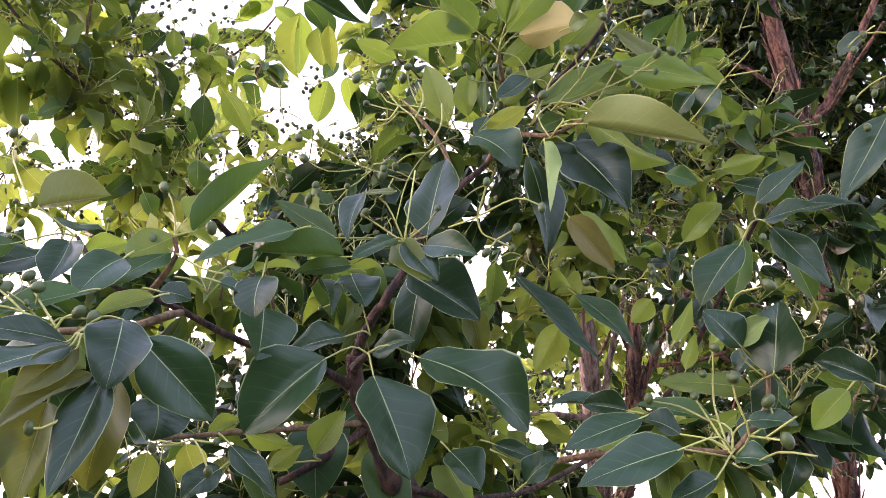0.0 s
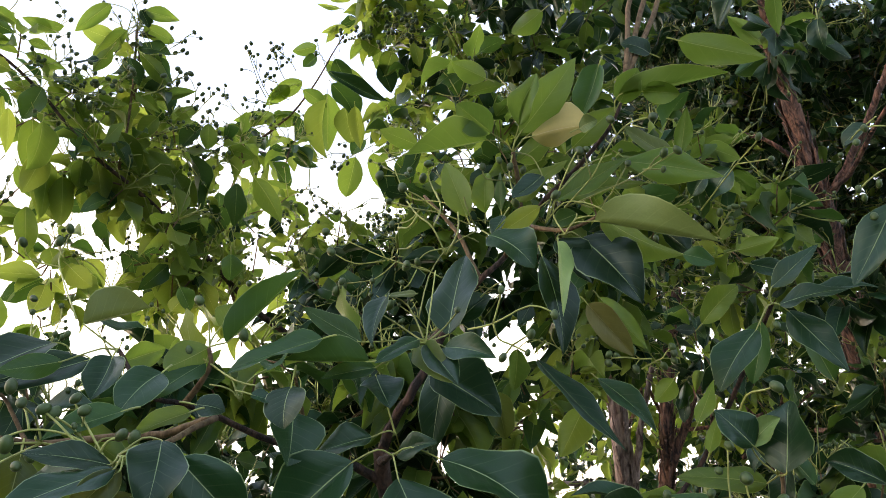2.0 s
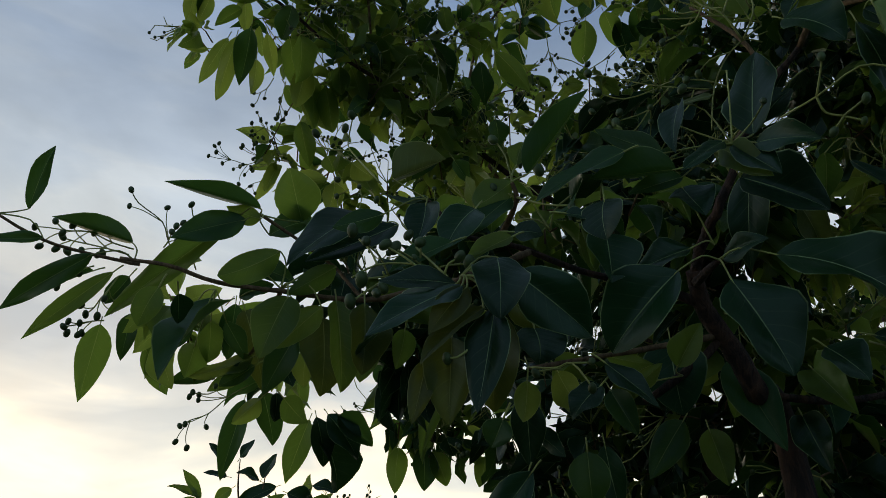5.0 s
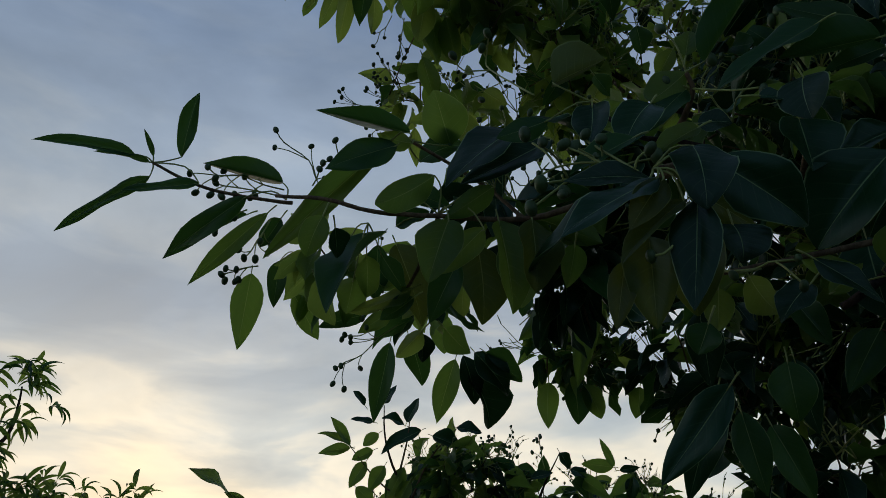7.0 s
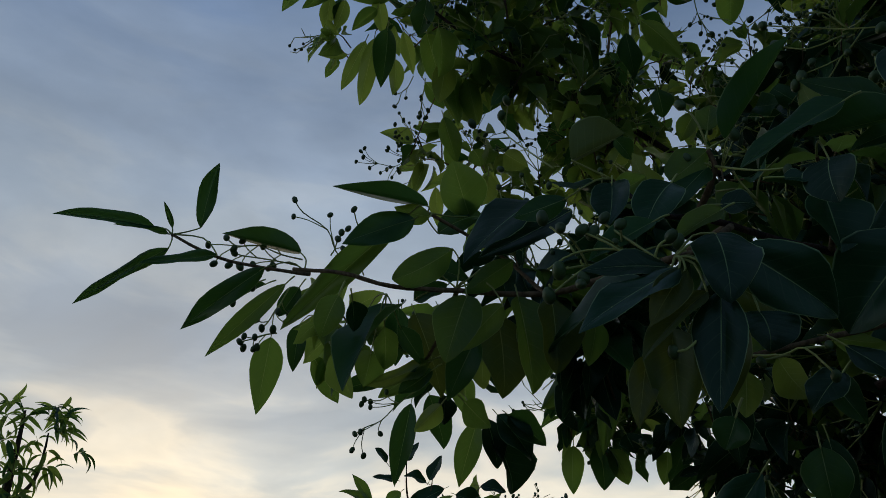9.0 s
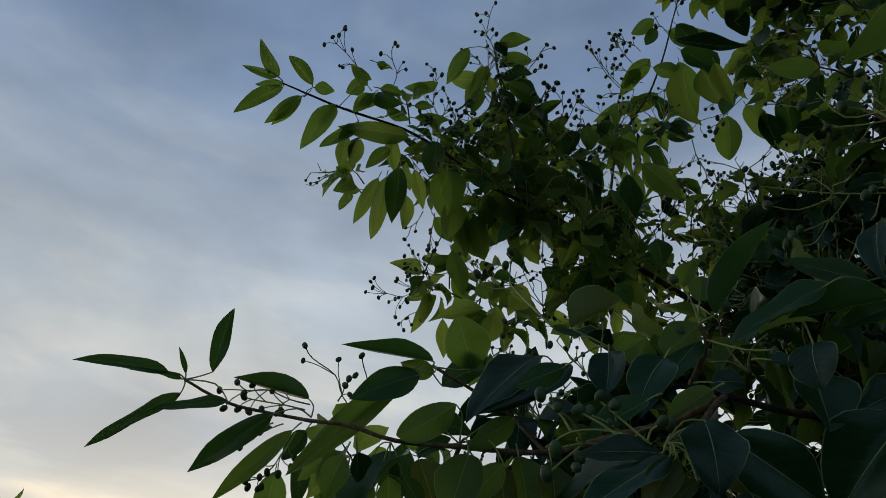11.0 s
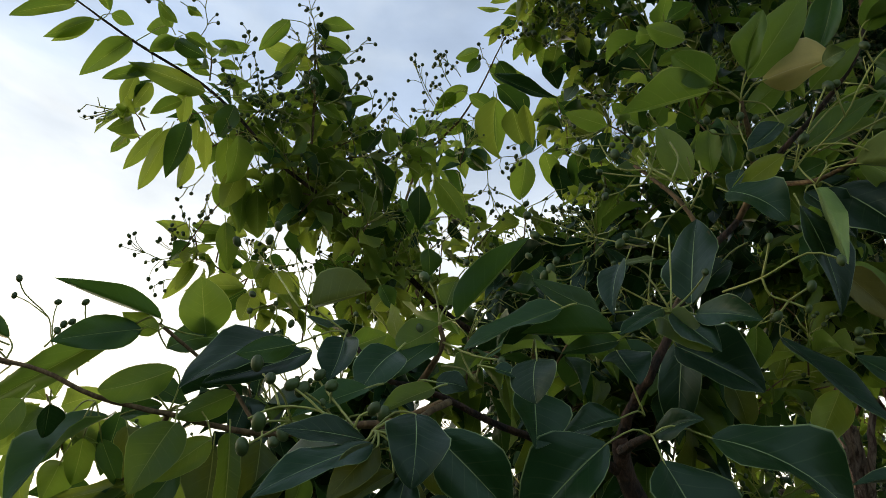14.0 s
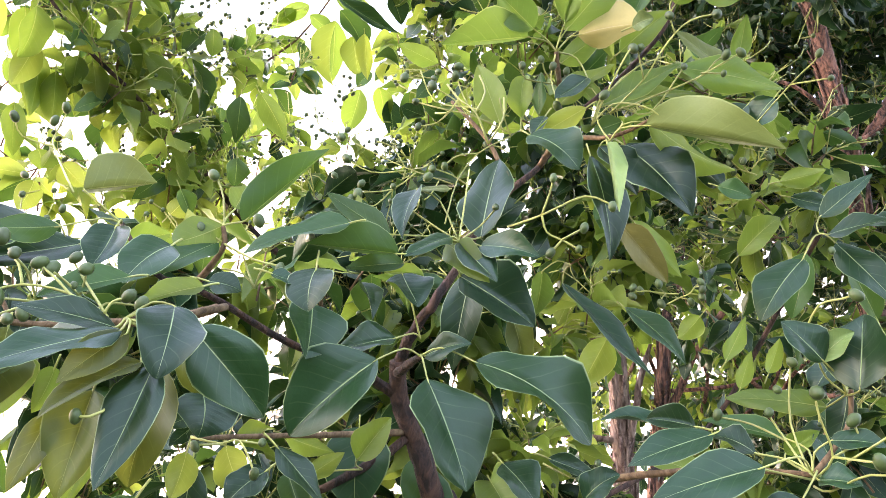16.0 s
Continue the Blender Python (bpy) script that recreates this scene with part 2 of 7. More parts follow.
ground_mat, gt, gb = material("grass")
gn = add(gt, "ShaderNodeTexNoise", Scale=3.0, Detail=9.0)
gr = gt.nodes.new("ShaderNodeValToRGB")
gr.color_ramp.elements[0].color, gr.color_ramp.elements[1].color = (0.012, 0.018, 0.007, 1), (0.050, 0.058, 0.022, 1)
gc = gt.nodes.new("ShaderNodeTexCoord")
wire(gt, gc, "Object", gn, "Vector")
wire(gt, gn, "Fac", gr, "Fac")
wire(gt, gr, 0, gb, "Base Color")
gb.inputs["Roughness"].default_value = 0.95


# ---- building helpers ----
def mesh_of(name, verts, faces, mat, uvs=None):
    me = bpy.data.meshes.new(name)
    me.from_pydata(verts, [], faces)
    me.materials.append(mat)
    if uvs is not None:
        layer = me.uv_layers.new(name="UVMap")
        loops = np.empty(len(me.loops), dtype=np.int32)
        me.loops.foreach_get("vertex_index", loops)
        layer.data.foreach_set("uv", np.asarray(uvs, dtype=np.float32)[loops].ravel())
    me.polygons.foreach_set("use_smooth", [True] * len(me.polygons))
    me.update()
    return me


def part(name, me, parent, label=""):
    ob = new(name, me)
    ob.parent = parent
    return tagged(ob, label)


def tree_root(name, place, label, group=""):
    ob = new(name)
    ob.location = place
    ob.empty_display_size = 0.2
    return tagged(ob, label, "tree", group)


def smooth_line(points, radii, steps):
    """Catmull-Rom through the joints of a limb."""
    pts = [Vector(p) for p in points]
    out = []
    for i in range(len(pts) - 1):
        a, b = pts[max(i - 1, 0)], pts[i]
        c, d = pts[i + 1], pts[min(i + 2, len(pts) - 1)]
        for s in range(steps):
            t = s / steps
            p = 0.5 * (2 * b + (c - a) * t + (2 * a - 5 * b + 4 * c - d) * t * t + (3 * b - a - 3 * c + d) * t ** 3)
            out.append((p, radii[i] + (radii[i + 1] - radii[i]) * t))
    out.append((pts[-1], radii[-1]))
    return out


def tube(line, sides, rough=0.0, rng=None):
    """Verts and faces of a tapered round limb; rough makes its skin knobbly."""
    verts, faces = [], []
    side = None
    for i, (p, r) in enumerate(line):
        ahead = (line[min(i + 1, len(line) - 1)][0] - line[max(i - 1, 0)][0]).normalized()
        side = (side - ahead * side.dot(ahead)).normalized() if side else ahead.orthogonal().normalized()
        up = ahead.cross(side)
        for k in range(sides):
            a = 2 * math.pi * k / sides
            rr = r * (1 + (rng.uniform(-rough, rough) if rough else 0))
            verts.append(p + (side * math.cos(a) + up * math.sin(a)) * rr)
    for i in range(len(line) - 1):
        for k in range(sides):
            a, b = i * sides + k, i * sides + (k + 1) % sides
            faces.append((a, b, b + sides, a + sides))
    n = len(verts)
    verts += [line[0][0], line[-1][0]]
    for k in range(sides):
        faces.append((n, (k + 1) % sides, k))
        faces.append((n + 1, n - sides + k, n - sides + (k + 1) % sides))
    return verts, faces


def limb(tree, name, points, radii):
    rng = random.Random(len(tree.children) * 7 + 1)
    thick = radii[0] > 0.008
    shaggy = tree.get("bark") in ("shaggy", "pale")
    peel = PALE if tree.get("bark") == "pale" else SHAGGY
    line = smooth_line(points, radii, 6 if thick else 4)
    if name != "trunk":
        line = [(p + Vector((rng.gauss(0, 1), rng.gauss(0, 1), rng.gauss(0, 1))) * r * 0.12, r) for p, r in line]
    v, f = tube(line, 12 if thick else 7, 0.10 if thick else 0.06, rng)
    mat = peel if shaggy else (BARK if radii[0] > 0.004 else TWIG)
    ob = part(name, mesh_of(name, v, f, mat), tree)
    if shaggy and name == "trunk":
        for _ in range(150):
            i = rng.randrange(8, len(line) - 2)
            p, r = line[i]
            ahead = (line[i + 1][0] - line[i - 1][0]).normalized()
            a = rng.uniform(0, 6.28)
            s = ahead.orthogonal().normalized()
            out = s * math.cos(a) + ahead.cross(s) * math.sin(a)
            wide, tall = out.cross(ahead) * rng.uniform(0.003, 0.010), ahead * rng.uniform(0.03, 0.11)
            root = p + out * r * 0.97
            lift = [0.0, 0.001, 0.004, rng.uniform(0.005, 0.012)]
            vv, ff = [], []
            for k in range(4):
                q = root + tall * (k / 3 - 0.5) + out * lift[k if rng.random() < 0.9 else 0]
                w = wide * (1.0 - 0.22 * k)
                vv += [q - w, q + out * 0.0015, q + w, q - out * 0.001]
            for k in range(3):
                for c in range(4):
                    b = k * 4 + c
                    d = k * 4 + (c + 1) % 4
                    ff.append((b, d, d + 4, b + 4))
            ff += [(3, 2, 1, 0), (12, 13, 14, 15)]
            part("bark_strip", mesh_of("bark_strip", vv, ff, peel), ob)
    return ob


def blade(rows, cols, fold, droop, twist, wave, tip, seed, hook=0.0, roll=0.0, bow=0.0):
    """A unit leaf along +y, upper side to +z: obovate blade folded at its midrib, drooping to a hooked tip, margins rolled and wavy."""
    rng = random.Random(seed)
    ph, ph2 = rng.uniform(0, 6), rng.uniform(0, 6)
    verts, uvs, faces = [], [], []
    belly = rng.uniform(-0.08, 0.10)
    # elliptic outline with a wedge-shaped base; blunt or drawn out to a point
    outlines = []
    for foot, head in ((0.70 + belly, 0.66), (0.66 + belly, 1.12)):
        peak = foot / (foot + head)
        outlines.append((foot, head, peak ** foot * (1 - peak) ** head))
    line, p, q = [], 0.0, 0.0
    for i in range(rows + 1):
        t = 0.5 - 0.5 * math.cos(math.pi * (i / rows)) if rows > 8 else i / rows
        line.append((t, p, q))
        nxt = 0.5 - 0.5 * math.cos(math.pi * ((i + 1) / rows)) if rows > 8 else (i + 1) / rows
        ang = droop * t + hook * max(0.0, t - 0.6) ** 2 * 6.0
        p, q = p + math.cos(ang) * (nxt - t), q - math.sin(ang) * (nxt - t)
    end = line[-1][1:]
    chord = math.hypot(*end)
    for t, p, q in line:
        tt = min(max(t, 0.004), 0.9985)
        w = 0.5 * sum(share * tt ** foot * (1 - tt) ** head / most for share, (foot, head, most) in zip((1 - tip, tip), outlines))
        y, z = (p * end[0] + q * end[1]) / chord ** 2, (q * end[0] - p * end[1]) / chord ** 2
        for j in range(cols + 1):
            x = -1 + 2 * j / cols
            uneven = 1.0 + 0.05 * math.sin(ph2 + t * 8 + (2 if x > 0 else 0)) * abs(x)
            lift = fold * abs(x) * w + wave * math.sin((ph if x > 0 else ph2) + t * 8) * abs(x) ** 2 * w - roll * abs(x) ** 3 * w
            tw = twist * (t - 0.4) * x * w
            verts.append((x * w * uneven + bow * t * (1 - t), y, z + (lift + tw) * 0.55))
            uvs.append((t, 0.5 + x / 2))
    for i in range(rows):
        for j in range(cols):
            a = i * (cols + 1) + j
            faces.append((a, a + 1, a + cols + 2, a + cols + 1))
    return verts, faces, uvs


# near leaves lie flatter; those further in are more folded and curled; slender ones are pointed
BLADES = {kind: [] for kind in LEAF}
SHAPES = []
for n in range(24):
    rng = random.Random(n * 3 + 1)
    point = rng.uniform(0.35, 0.9) if n < 12 else rng.uniform(0.75, 1.0)
    calm = 1.0 if n < 12 else 0.5
    shape = blade(12, 8, rng.uniform(0.30, 0.95) * calm, (0.35, 0.8, -0.3, 0.6, 1.0, 0.15)[n % 6] * calm, rng.uniform(-0.8, 0.8) * calm * calm, rng.uniform(0.16, 0.46) * calm, point, n, rng.uniform(0.0, 0.6) * calm, rng.uniform(-0.15, 0.35), rng.uniform(-0.12, 0.12))
    for kind in LEAF:
        BLADES[kind].append(mesh_of("leaf", shape[0], shape[1], LEAF[kind], shape[2]))
    SHAPES.append(blade(12, 8, rng.uniform(0.20, 0.90), (0.25, 0.6, -0.3, 0.5, 0.9, 0.1)[n % 6], rng.uniform(-0.7, 0.7), rng.uniform(0.10, 0.38), point, n, rng.uniform(-0.3, 0.9), rng.uniform(-0.2, 0.35), rng.uniform(-0.3, 0.3)))

FOLDED = {}
for kind in LEAF:
    for half in (1, -1):
        vs, fs, us = blade(12, 8, 0.0, 0.35, 0.0, 0.20, 0.90, 9)
        vs = [(x, y, z) if x * half >= 0 else (x * 0.12, y, z - abs(x) * 0.5) for x, y, z in vs]
        FOLDED[kind, half] = mesh_of("leaf", vs, fs, LEAF[kind], us)

# ---- ground ----
gv, gf = [], []
rings = [0.0, 2, 5, 10, 20, 45, 100, 250, 700, 2000]
for r in rings[1:]:
    for k in range(24):
        a = 2 * math.pi * k / 24
        gv.append((r * math.cos(a), r * math.sin(a), 0.03 * math.sin(k * 2.1 + r) if r < 100 else 0))
gv.append((0, 0, 0))
for i in range(len(rings) - 2):
    for k in range(24):
        a, b = i * 24 + k, i * 24 + (k + 1) % 24
        gf.append((a, a + 24, b + 24, b))
gf += [(len(gv) - 1, k, (k + 1) % 24) for k in range(24)]
tagged(new("ground", mesh_of("ground", gv, gf, ground_mat)), "rough grassy ground under the trees", "ground", kind="structure")

# ---- the fruiting tree ----
camphor = tree_root("fruiting_tree", (0, 0, 0), "evergreen tree with glossy green leaves and green berries")
limb(camphor, "trunk", [(0.120, 0.980, 0.000), (0.080, 0.920, 0.700), (0.050, 0.860, 1.300), (0.033, 0.923, 1.824), (0.014, 0.870, 1.871), (-0.003, 0.847, 1.912), (-0.021, 0.822, 1.946), (-0.024, 0.798, 1.975)], [0.0340, 0.0270, 0.0220, 0.0133, 0.0110, 0.0098, 0.0086, 0.0074])
limb(camphor, "limb", [(-0.023, 0.799, 1.975), (-0.011, 0.779, 1.994), (0.005, 0.760, 2.011), (0.021, 0.756, 2.039), (0.048, 0.762, 2.105), (0.078, 0.764, 2.152), (0.106, 0.763, 2.182), (0.131, 0.748, 2.212), (0.152, 0.726, 2.232), (0.187, 0.715, 2.265), (0.228, 0.687, 2.307), (0.246, 0.680, 2.360)], [0.0057, 0.0050, 0.0049, 0.0042, 0.0037, 0.0035, 0.0032, 0.0028, 0.0028, 0.0025, 0.0025, 0.0022])
limb(camphor, "twig", [(0.106, 0.763, 2.182), (0.121, 0.734, 2.199), (0.122, 0.707, 2.228), (0.116, 0.677, 2.257)], [0.0035, 0.0029, 0.0029, 0.0023])
limb(camphor, "twig", [(0.048, 0.762, 2.105), (0.031, 0.688, 2.036)], [0.0033, 0.0019])
limb(camphor, "twig", [(0.078, 0.764, 2.152), (0.051, 0.763, 2.217), (0.012, 0.774, 2.279)], [0.0029, 0.0024, 0.0019])
limb(camphor, "twig", [(0.131, 0.748, 2.212), (0.167, 0.700, 2.168), (0.195, 0.661, 2.157)], [0.0030, 0.0022, 0.0016])
limb(camphor, "twig", [(-0.024, 0.803, 1.965), (0.006, 0.680, 1.925)], [0.0053, 0.0022])
limb(camphor, "limb", [(-0.024, 0.820, 1.950), (-0.055, 0.791, 1.958), (-0.092, 0.761, 1.959), (-0.121, 0.711, 1.955), (-0.147, 0.667, 1.955), (-0.165, 0.637, 1.953), (-0.187, 0.615, 1.952), (-0.220, 0.612, 1.991)], [0.0054, 0.0042, 0.0035, 0.0031, 0.0027, 0.0022, 0.0020, 0.0016])
limb(camphor, "twig", [(-0.165, 0.637, 1.953), (-0.142, 0.619, 1.977), (-0.143, 0.610, 1.991)], [0.0031, 0.0022, 0.0017])
limb(camphor, "twig", [(-0.147, 0.667, 1.955), (-0.143, 0.569, 1.893), (-0.151, 0.524, 1.867)], [0.0032, 0.0019, 0.0014])
limb(camphor, "twig", [(-0.092, 0.761, 1.959), (-0.076, 0.686, 1.959), (-0.076, 0.640, 1.978)], [0.0030, 0.0018, 0.0013])
limb(camphor, "limb", [(-0.008, 0.843, 1.921), (-0.049, 0.821, 1.880), (-0.086, 0.821, 1.859)], [0.0043, 0.0042, 0.0036])
limb(camphor, "twig", [(-0.011, 0.842, 1.923), (-0.083, 0.769, 1.891), (-0.153, 0.675, 1.852)], [0.0038, 0.0025, 0.0017])
limb(camphor, "twig", [(0.158, 0.847, 1.888), (0.229, 0.740, 1.869), (0.276, 0.664, 1.843)], [0.0038, 0.0024, 0.0017])
limb(camphor, "twig", [(0.276, 0.664, 1.843), (0.305, 0.662, 1.876), (0.308, 0.650, 1.900)], [0.0022, 0.0018, 0.0018])
limb(camphor, "limb", [(0.014, 0.870, 1.871), (0.086, 0.912, 1.869), (0.173, 0.947, 1.896), (0.311, 0.990, 1.996), (0.380, 0.915, 2.103), (0.396, 0.807, 2.141)], [0.0045, 0.0036, 0.0030, 0.0028, 0.0028, 0.0024])
limb(camphor, "limb", [(-0.147, 0.667, 1.955), (-0.192, 0.676, 1.944), (-0.237, 0.678, 1.942), (-0.309, 0.667, 1.933), (-0.376, 0.631, 1.937), (-0.426, 0.600, 1.941), (-0.469, 0.580, 1.956), (-0.517, 0.567, 1.966)], [0.0037, 0.0036, 0.0034, 0.0027, 0.0023, 0.0020, 0.0020, 0.0017])
limb(camphor, "twig", [(-0.538, 0.610, 1.983), (-0.582, 0.589, 1.992), (-0.611, 0.552, 1.996), (-0.642, 0.517, 2.014)], [0.0021, 0.0017, 0.0017, 0.0013])
limb(camphor, "twig", [(-0.309, 0.667, 1.933), (-0.334, 0.675, 1.961), (-0.358, 0.672, 1.986), (-0.403, 0.618, 2.018)], [0.0021, 0.0019, 0.0017, 0.0017])
limb(camphor, "twig", [(-0.376, 0.631, 1.937), (-0.460, 0.709, 1.915), (-0.503, 0.721, 1.898)], [0.0022, 0.0018, 0.0013])
limb(camphor, "limb", [(0.075, 0.910, 0.800), (0.020, 1.050, 1.500), (-0.189, 1.281, 2.244), (-0.337, 1.203, 2.395), (-0.427, 1.098, 2.467), (-0.490, 1.003, 2.498), (-0.539, 0.929, 2.516), (-0.626, 0.834, 2.594), (-0.734, 0.746, 2.642), (-0.812, 0.680, 2.683)], [0.0200, 0.0180, 0.0062, 0.0052, 0.0041, 0.0034, 0.0029, 0.0024, 0.0021, 0.0014])
limb(camphor, "twig", [(-0.510, 0.976, 2.516), (-0.506, 0.943, 2.629), (-0.497, 0.877, 2.747)], [0.0026, 0.0022, 0.0017])
limb(camphor, "twig", [(-0.490, 1.003, 2.498), (-0.614, 0.949, 2.490), (-0.714, 0.983, 2.396)], [0.0016, 0.0011, 0.0011])
limb(camphor, "limb", [(-0.374, 1.227, 2.416), (-0.524, 1.433, 2.737), (-0.505, 1.448, 2.971), (-0.442, 1.418, 3.025), (-0.390, 1.398, 3.062), (-0.336, 1.373, 3.141), (-0.294, 1.330, 3.188), (-0.262, 1.307, 3.239)], [0.0036, 0.0031, 0.0034, 0.0031, 0.0025, 0.0021, 0.0017, 0.0012])

def foliage():
    return {k: ([], [], []) for k in LEAF} | {"twig": ([], []), "stalk_spray": ([], []), "fruit": ([], [])}


main_leaves = foliage()
count_leaf = [0]
shrub = tree_root("shrub", (0, 0, 0), "leafy shrub below the branches with oval green leaves")
host = [camphor]


def leaf(kind, base, tip, upper, width, stem=None, half=0, joined=False):
    b, t, n = Vector(base), Vector(tip), Vector(upper).normalized()
    y = t - b
    long = y.length
    y.normalize()
    x = y.cross(n).normalized()
    z = x.cross(y)
    k = count_leaf[0]
    which = k * 5 % 12 + (12 if width < 0.5 * long else 0)
    if kind in "udp" and z.y < 0 and z.z < 0.35 and not half:
        # dark upper sides turn towards the open sky
        raised = z + Vector((0, 0, ((0.35, 0.6, 0.9, 0.5) if joined else (0.12, 0.3, 0.45, 0.2))[k % 4]))
        x = y.cross(raised).normalized()
        width /= max(abs(z.dot(x.cross(y))), 0.72)
        z = x.cross(y)
    count_leaf[0] += 1
    s = Vector(stem) if stem else b - y * 0.012 - n * 0.002
    bend = (s + b) / 2 + (Vector((0, 0, 0.12)) - y * 0.15) * (s - b).length * (1 if stem else 0.3)
    v, f = tube(smooth_line([s, bend, b, b + y * long * 0.06], [0.0009, 0.0008, 0.0007, 0.0004], 3), 5)
    if joined:
        vs, fs, us = main_leaves[kind]
        shape = SHAPES[which]
        at = len(vs)
        vs.extend(b + x * (q[0] * width) + y * (q[1] * long) + z * (q[2] * long) for q in shape[0])
        fs.extend(tuple(i + at for i in q) for q in shape[1])
        us.extend(shape[2])
        vs, fs = main_leaves["stalk_spray"]
        at = len(vs)
        vs.extend(v)
        fs.extend(tuple(i + at for i in q) for q in f)
        return
    ob = part("leaf", FOLDED[kind, half] if half else BLADES[kind][which], host[0], "yellowed dying leaf" if kind == "c" else "")
    ob.matrix_basis = Matrix(((x.x * width, y.x * long, z.x * long, b.x), (x.y * width, y.y * long, z.y * long, b.y), (x.z * width, y.z * long, z.z * long, b.z), (0, 0, 0, 1)))
    part("petiole", mesh_of("petiole", v, f, STALK), host[0])


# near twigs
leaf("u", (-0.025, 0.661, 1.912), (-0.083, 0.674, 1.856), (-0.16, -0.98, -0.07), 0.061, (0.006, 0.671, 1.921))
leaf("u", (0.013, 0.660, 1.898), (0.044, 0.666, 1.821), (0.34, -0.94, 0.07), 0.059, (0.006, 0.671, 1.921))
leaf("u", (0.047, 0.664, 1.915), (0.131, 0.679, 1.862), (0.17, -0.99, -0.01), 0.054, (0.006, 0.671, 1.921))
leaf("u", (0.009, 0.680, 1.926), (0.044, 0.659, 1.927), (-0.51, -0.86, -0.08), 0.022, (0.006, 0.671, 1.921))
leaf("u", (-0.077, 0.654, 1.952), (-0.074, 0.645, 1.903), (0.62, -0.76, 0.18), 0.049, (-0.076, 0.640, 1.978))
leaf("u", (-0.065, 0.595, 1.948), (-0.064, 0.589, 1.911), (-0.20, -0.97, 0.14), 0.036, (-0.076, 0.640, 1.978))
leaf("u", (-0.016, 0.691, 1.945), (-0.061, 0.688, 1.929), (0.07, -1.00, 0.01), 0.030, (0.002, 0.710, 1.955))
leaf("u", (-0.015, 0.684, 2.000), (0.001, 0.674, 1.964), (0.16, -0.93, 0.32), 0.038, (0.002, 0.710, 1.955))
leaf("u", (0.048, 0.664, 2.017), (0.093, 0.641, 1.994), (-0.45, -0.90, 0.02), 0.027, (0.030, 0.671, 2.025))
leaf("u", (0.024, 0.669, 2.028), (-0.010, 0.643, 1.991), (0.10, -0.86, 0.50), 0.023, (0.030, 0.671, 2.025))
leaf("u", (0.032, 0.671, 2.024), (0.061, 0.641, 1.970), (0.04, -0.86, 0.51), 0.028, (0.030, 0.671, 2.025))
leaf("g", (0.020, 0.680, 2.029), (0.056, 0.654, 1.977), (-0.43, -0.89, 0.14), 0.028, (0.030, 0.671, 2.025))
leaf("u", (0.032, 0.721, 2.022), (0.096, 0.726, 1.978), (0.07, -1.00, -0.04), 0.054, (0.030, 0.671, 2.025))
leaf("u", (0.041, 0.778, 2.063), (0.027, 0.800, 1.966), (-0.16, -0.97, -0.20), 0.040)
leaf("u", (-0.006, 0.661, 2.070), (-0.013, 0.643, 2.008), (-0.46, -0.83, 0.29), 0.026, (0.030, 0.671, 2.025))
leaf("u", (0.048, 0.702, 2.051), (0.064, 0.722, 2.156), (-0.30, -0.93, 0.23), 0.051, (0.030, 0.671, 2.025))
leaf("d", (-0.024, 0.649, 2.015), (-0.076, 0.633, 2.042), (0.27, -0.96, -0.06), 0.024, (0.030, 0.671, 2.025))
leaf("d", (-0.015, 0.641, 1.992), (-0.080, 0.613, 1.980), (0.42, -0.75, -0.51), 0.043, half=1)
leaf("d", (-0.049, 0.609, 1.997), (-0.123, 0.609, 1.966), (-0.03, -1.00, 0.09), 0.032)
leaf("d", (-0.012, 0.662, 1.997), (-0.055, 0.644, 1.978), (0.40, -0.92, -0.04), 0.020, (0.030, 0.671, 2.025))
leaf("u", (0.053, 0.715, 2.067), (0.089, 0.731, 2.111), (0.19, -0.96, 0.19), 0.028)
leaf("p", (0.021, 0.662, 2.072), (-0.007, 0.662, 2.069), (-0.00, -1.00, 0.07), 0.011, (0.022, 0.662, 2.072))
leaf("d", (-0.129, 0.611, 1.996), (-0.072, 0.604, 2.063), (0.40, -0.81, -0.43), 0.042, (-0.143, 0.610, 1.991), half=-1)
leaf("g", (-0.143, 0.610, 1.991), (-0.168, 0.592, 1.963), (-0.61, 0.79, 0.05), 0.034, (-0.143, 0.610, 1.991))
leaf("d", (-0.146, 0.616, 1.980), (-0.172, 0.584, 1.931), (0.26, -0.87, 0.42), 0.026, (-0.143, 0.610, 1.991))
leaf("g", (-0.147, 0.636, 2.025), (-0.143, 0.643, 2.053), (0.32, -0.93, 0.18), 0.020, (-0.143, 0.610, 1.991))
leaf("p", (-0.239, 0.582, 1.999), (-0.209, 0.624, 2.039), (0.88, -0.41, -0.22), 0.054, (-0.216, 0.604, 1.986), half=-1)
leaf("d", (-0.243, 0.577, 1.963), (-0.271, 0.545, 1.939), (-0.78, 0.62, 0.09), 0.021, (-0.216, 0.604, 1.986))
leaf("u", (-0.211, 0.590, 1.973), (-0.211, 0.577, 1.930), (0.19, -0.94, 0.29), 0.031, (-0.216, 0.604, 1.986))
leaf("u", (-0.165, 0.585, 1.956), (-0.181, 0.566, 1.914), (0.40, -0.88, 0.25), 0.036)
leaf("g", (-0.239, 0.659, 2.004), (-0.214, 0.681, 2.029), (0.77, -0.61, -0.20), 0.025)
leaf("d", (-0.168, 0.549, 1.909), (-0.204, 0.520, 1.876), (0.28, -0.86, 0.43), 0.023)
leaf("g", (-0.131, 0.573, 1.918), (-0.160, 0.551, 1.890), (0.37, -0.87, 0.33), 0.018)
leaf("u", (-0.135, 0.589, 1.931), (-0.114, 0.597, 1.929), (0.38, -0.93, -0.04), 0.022)
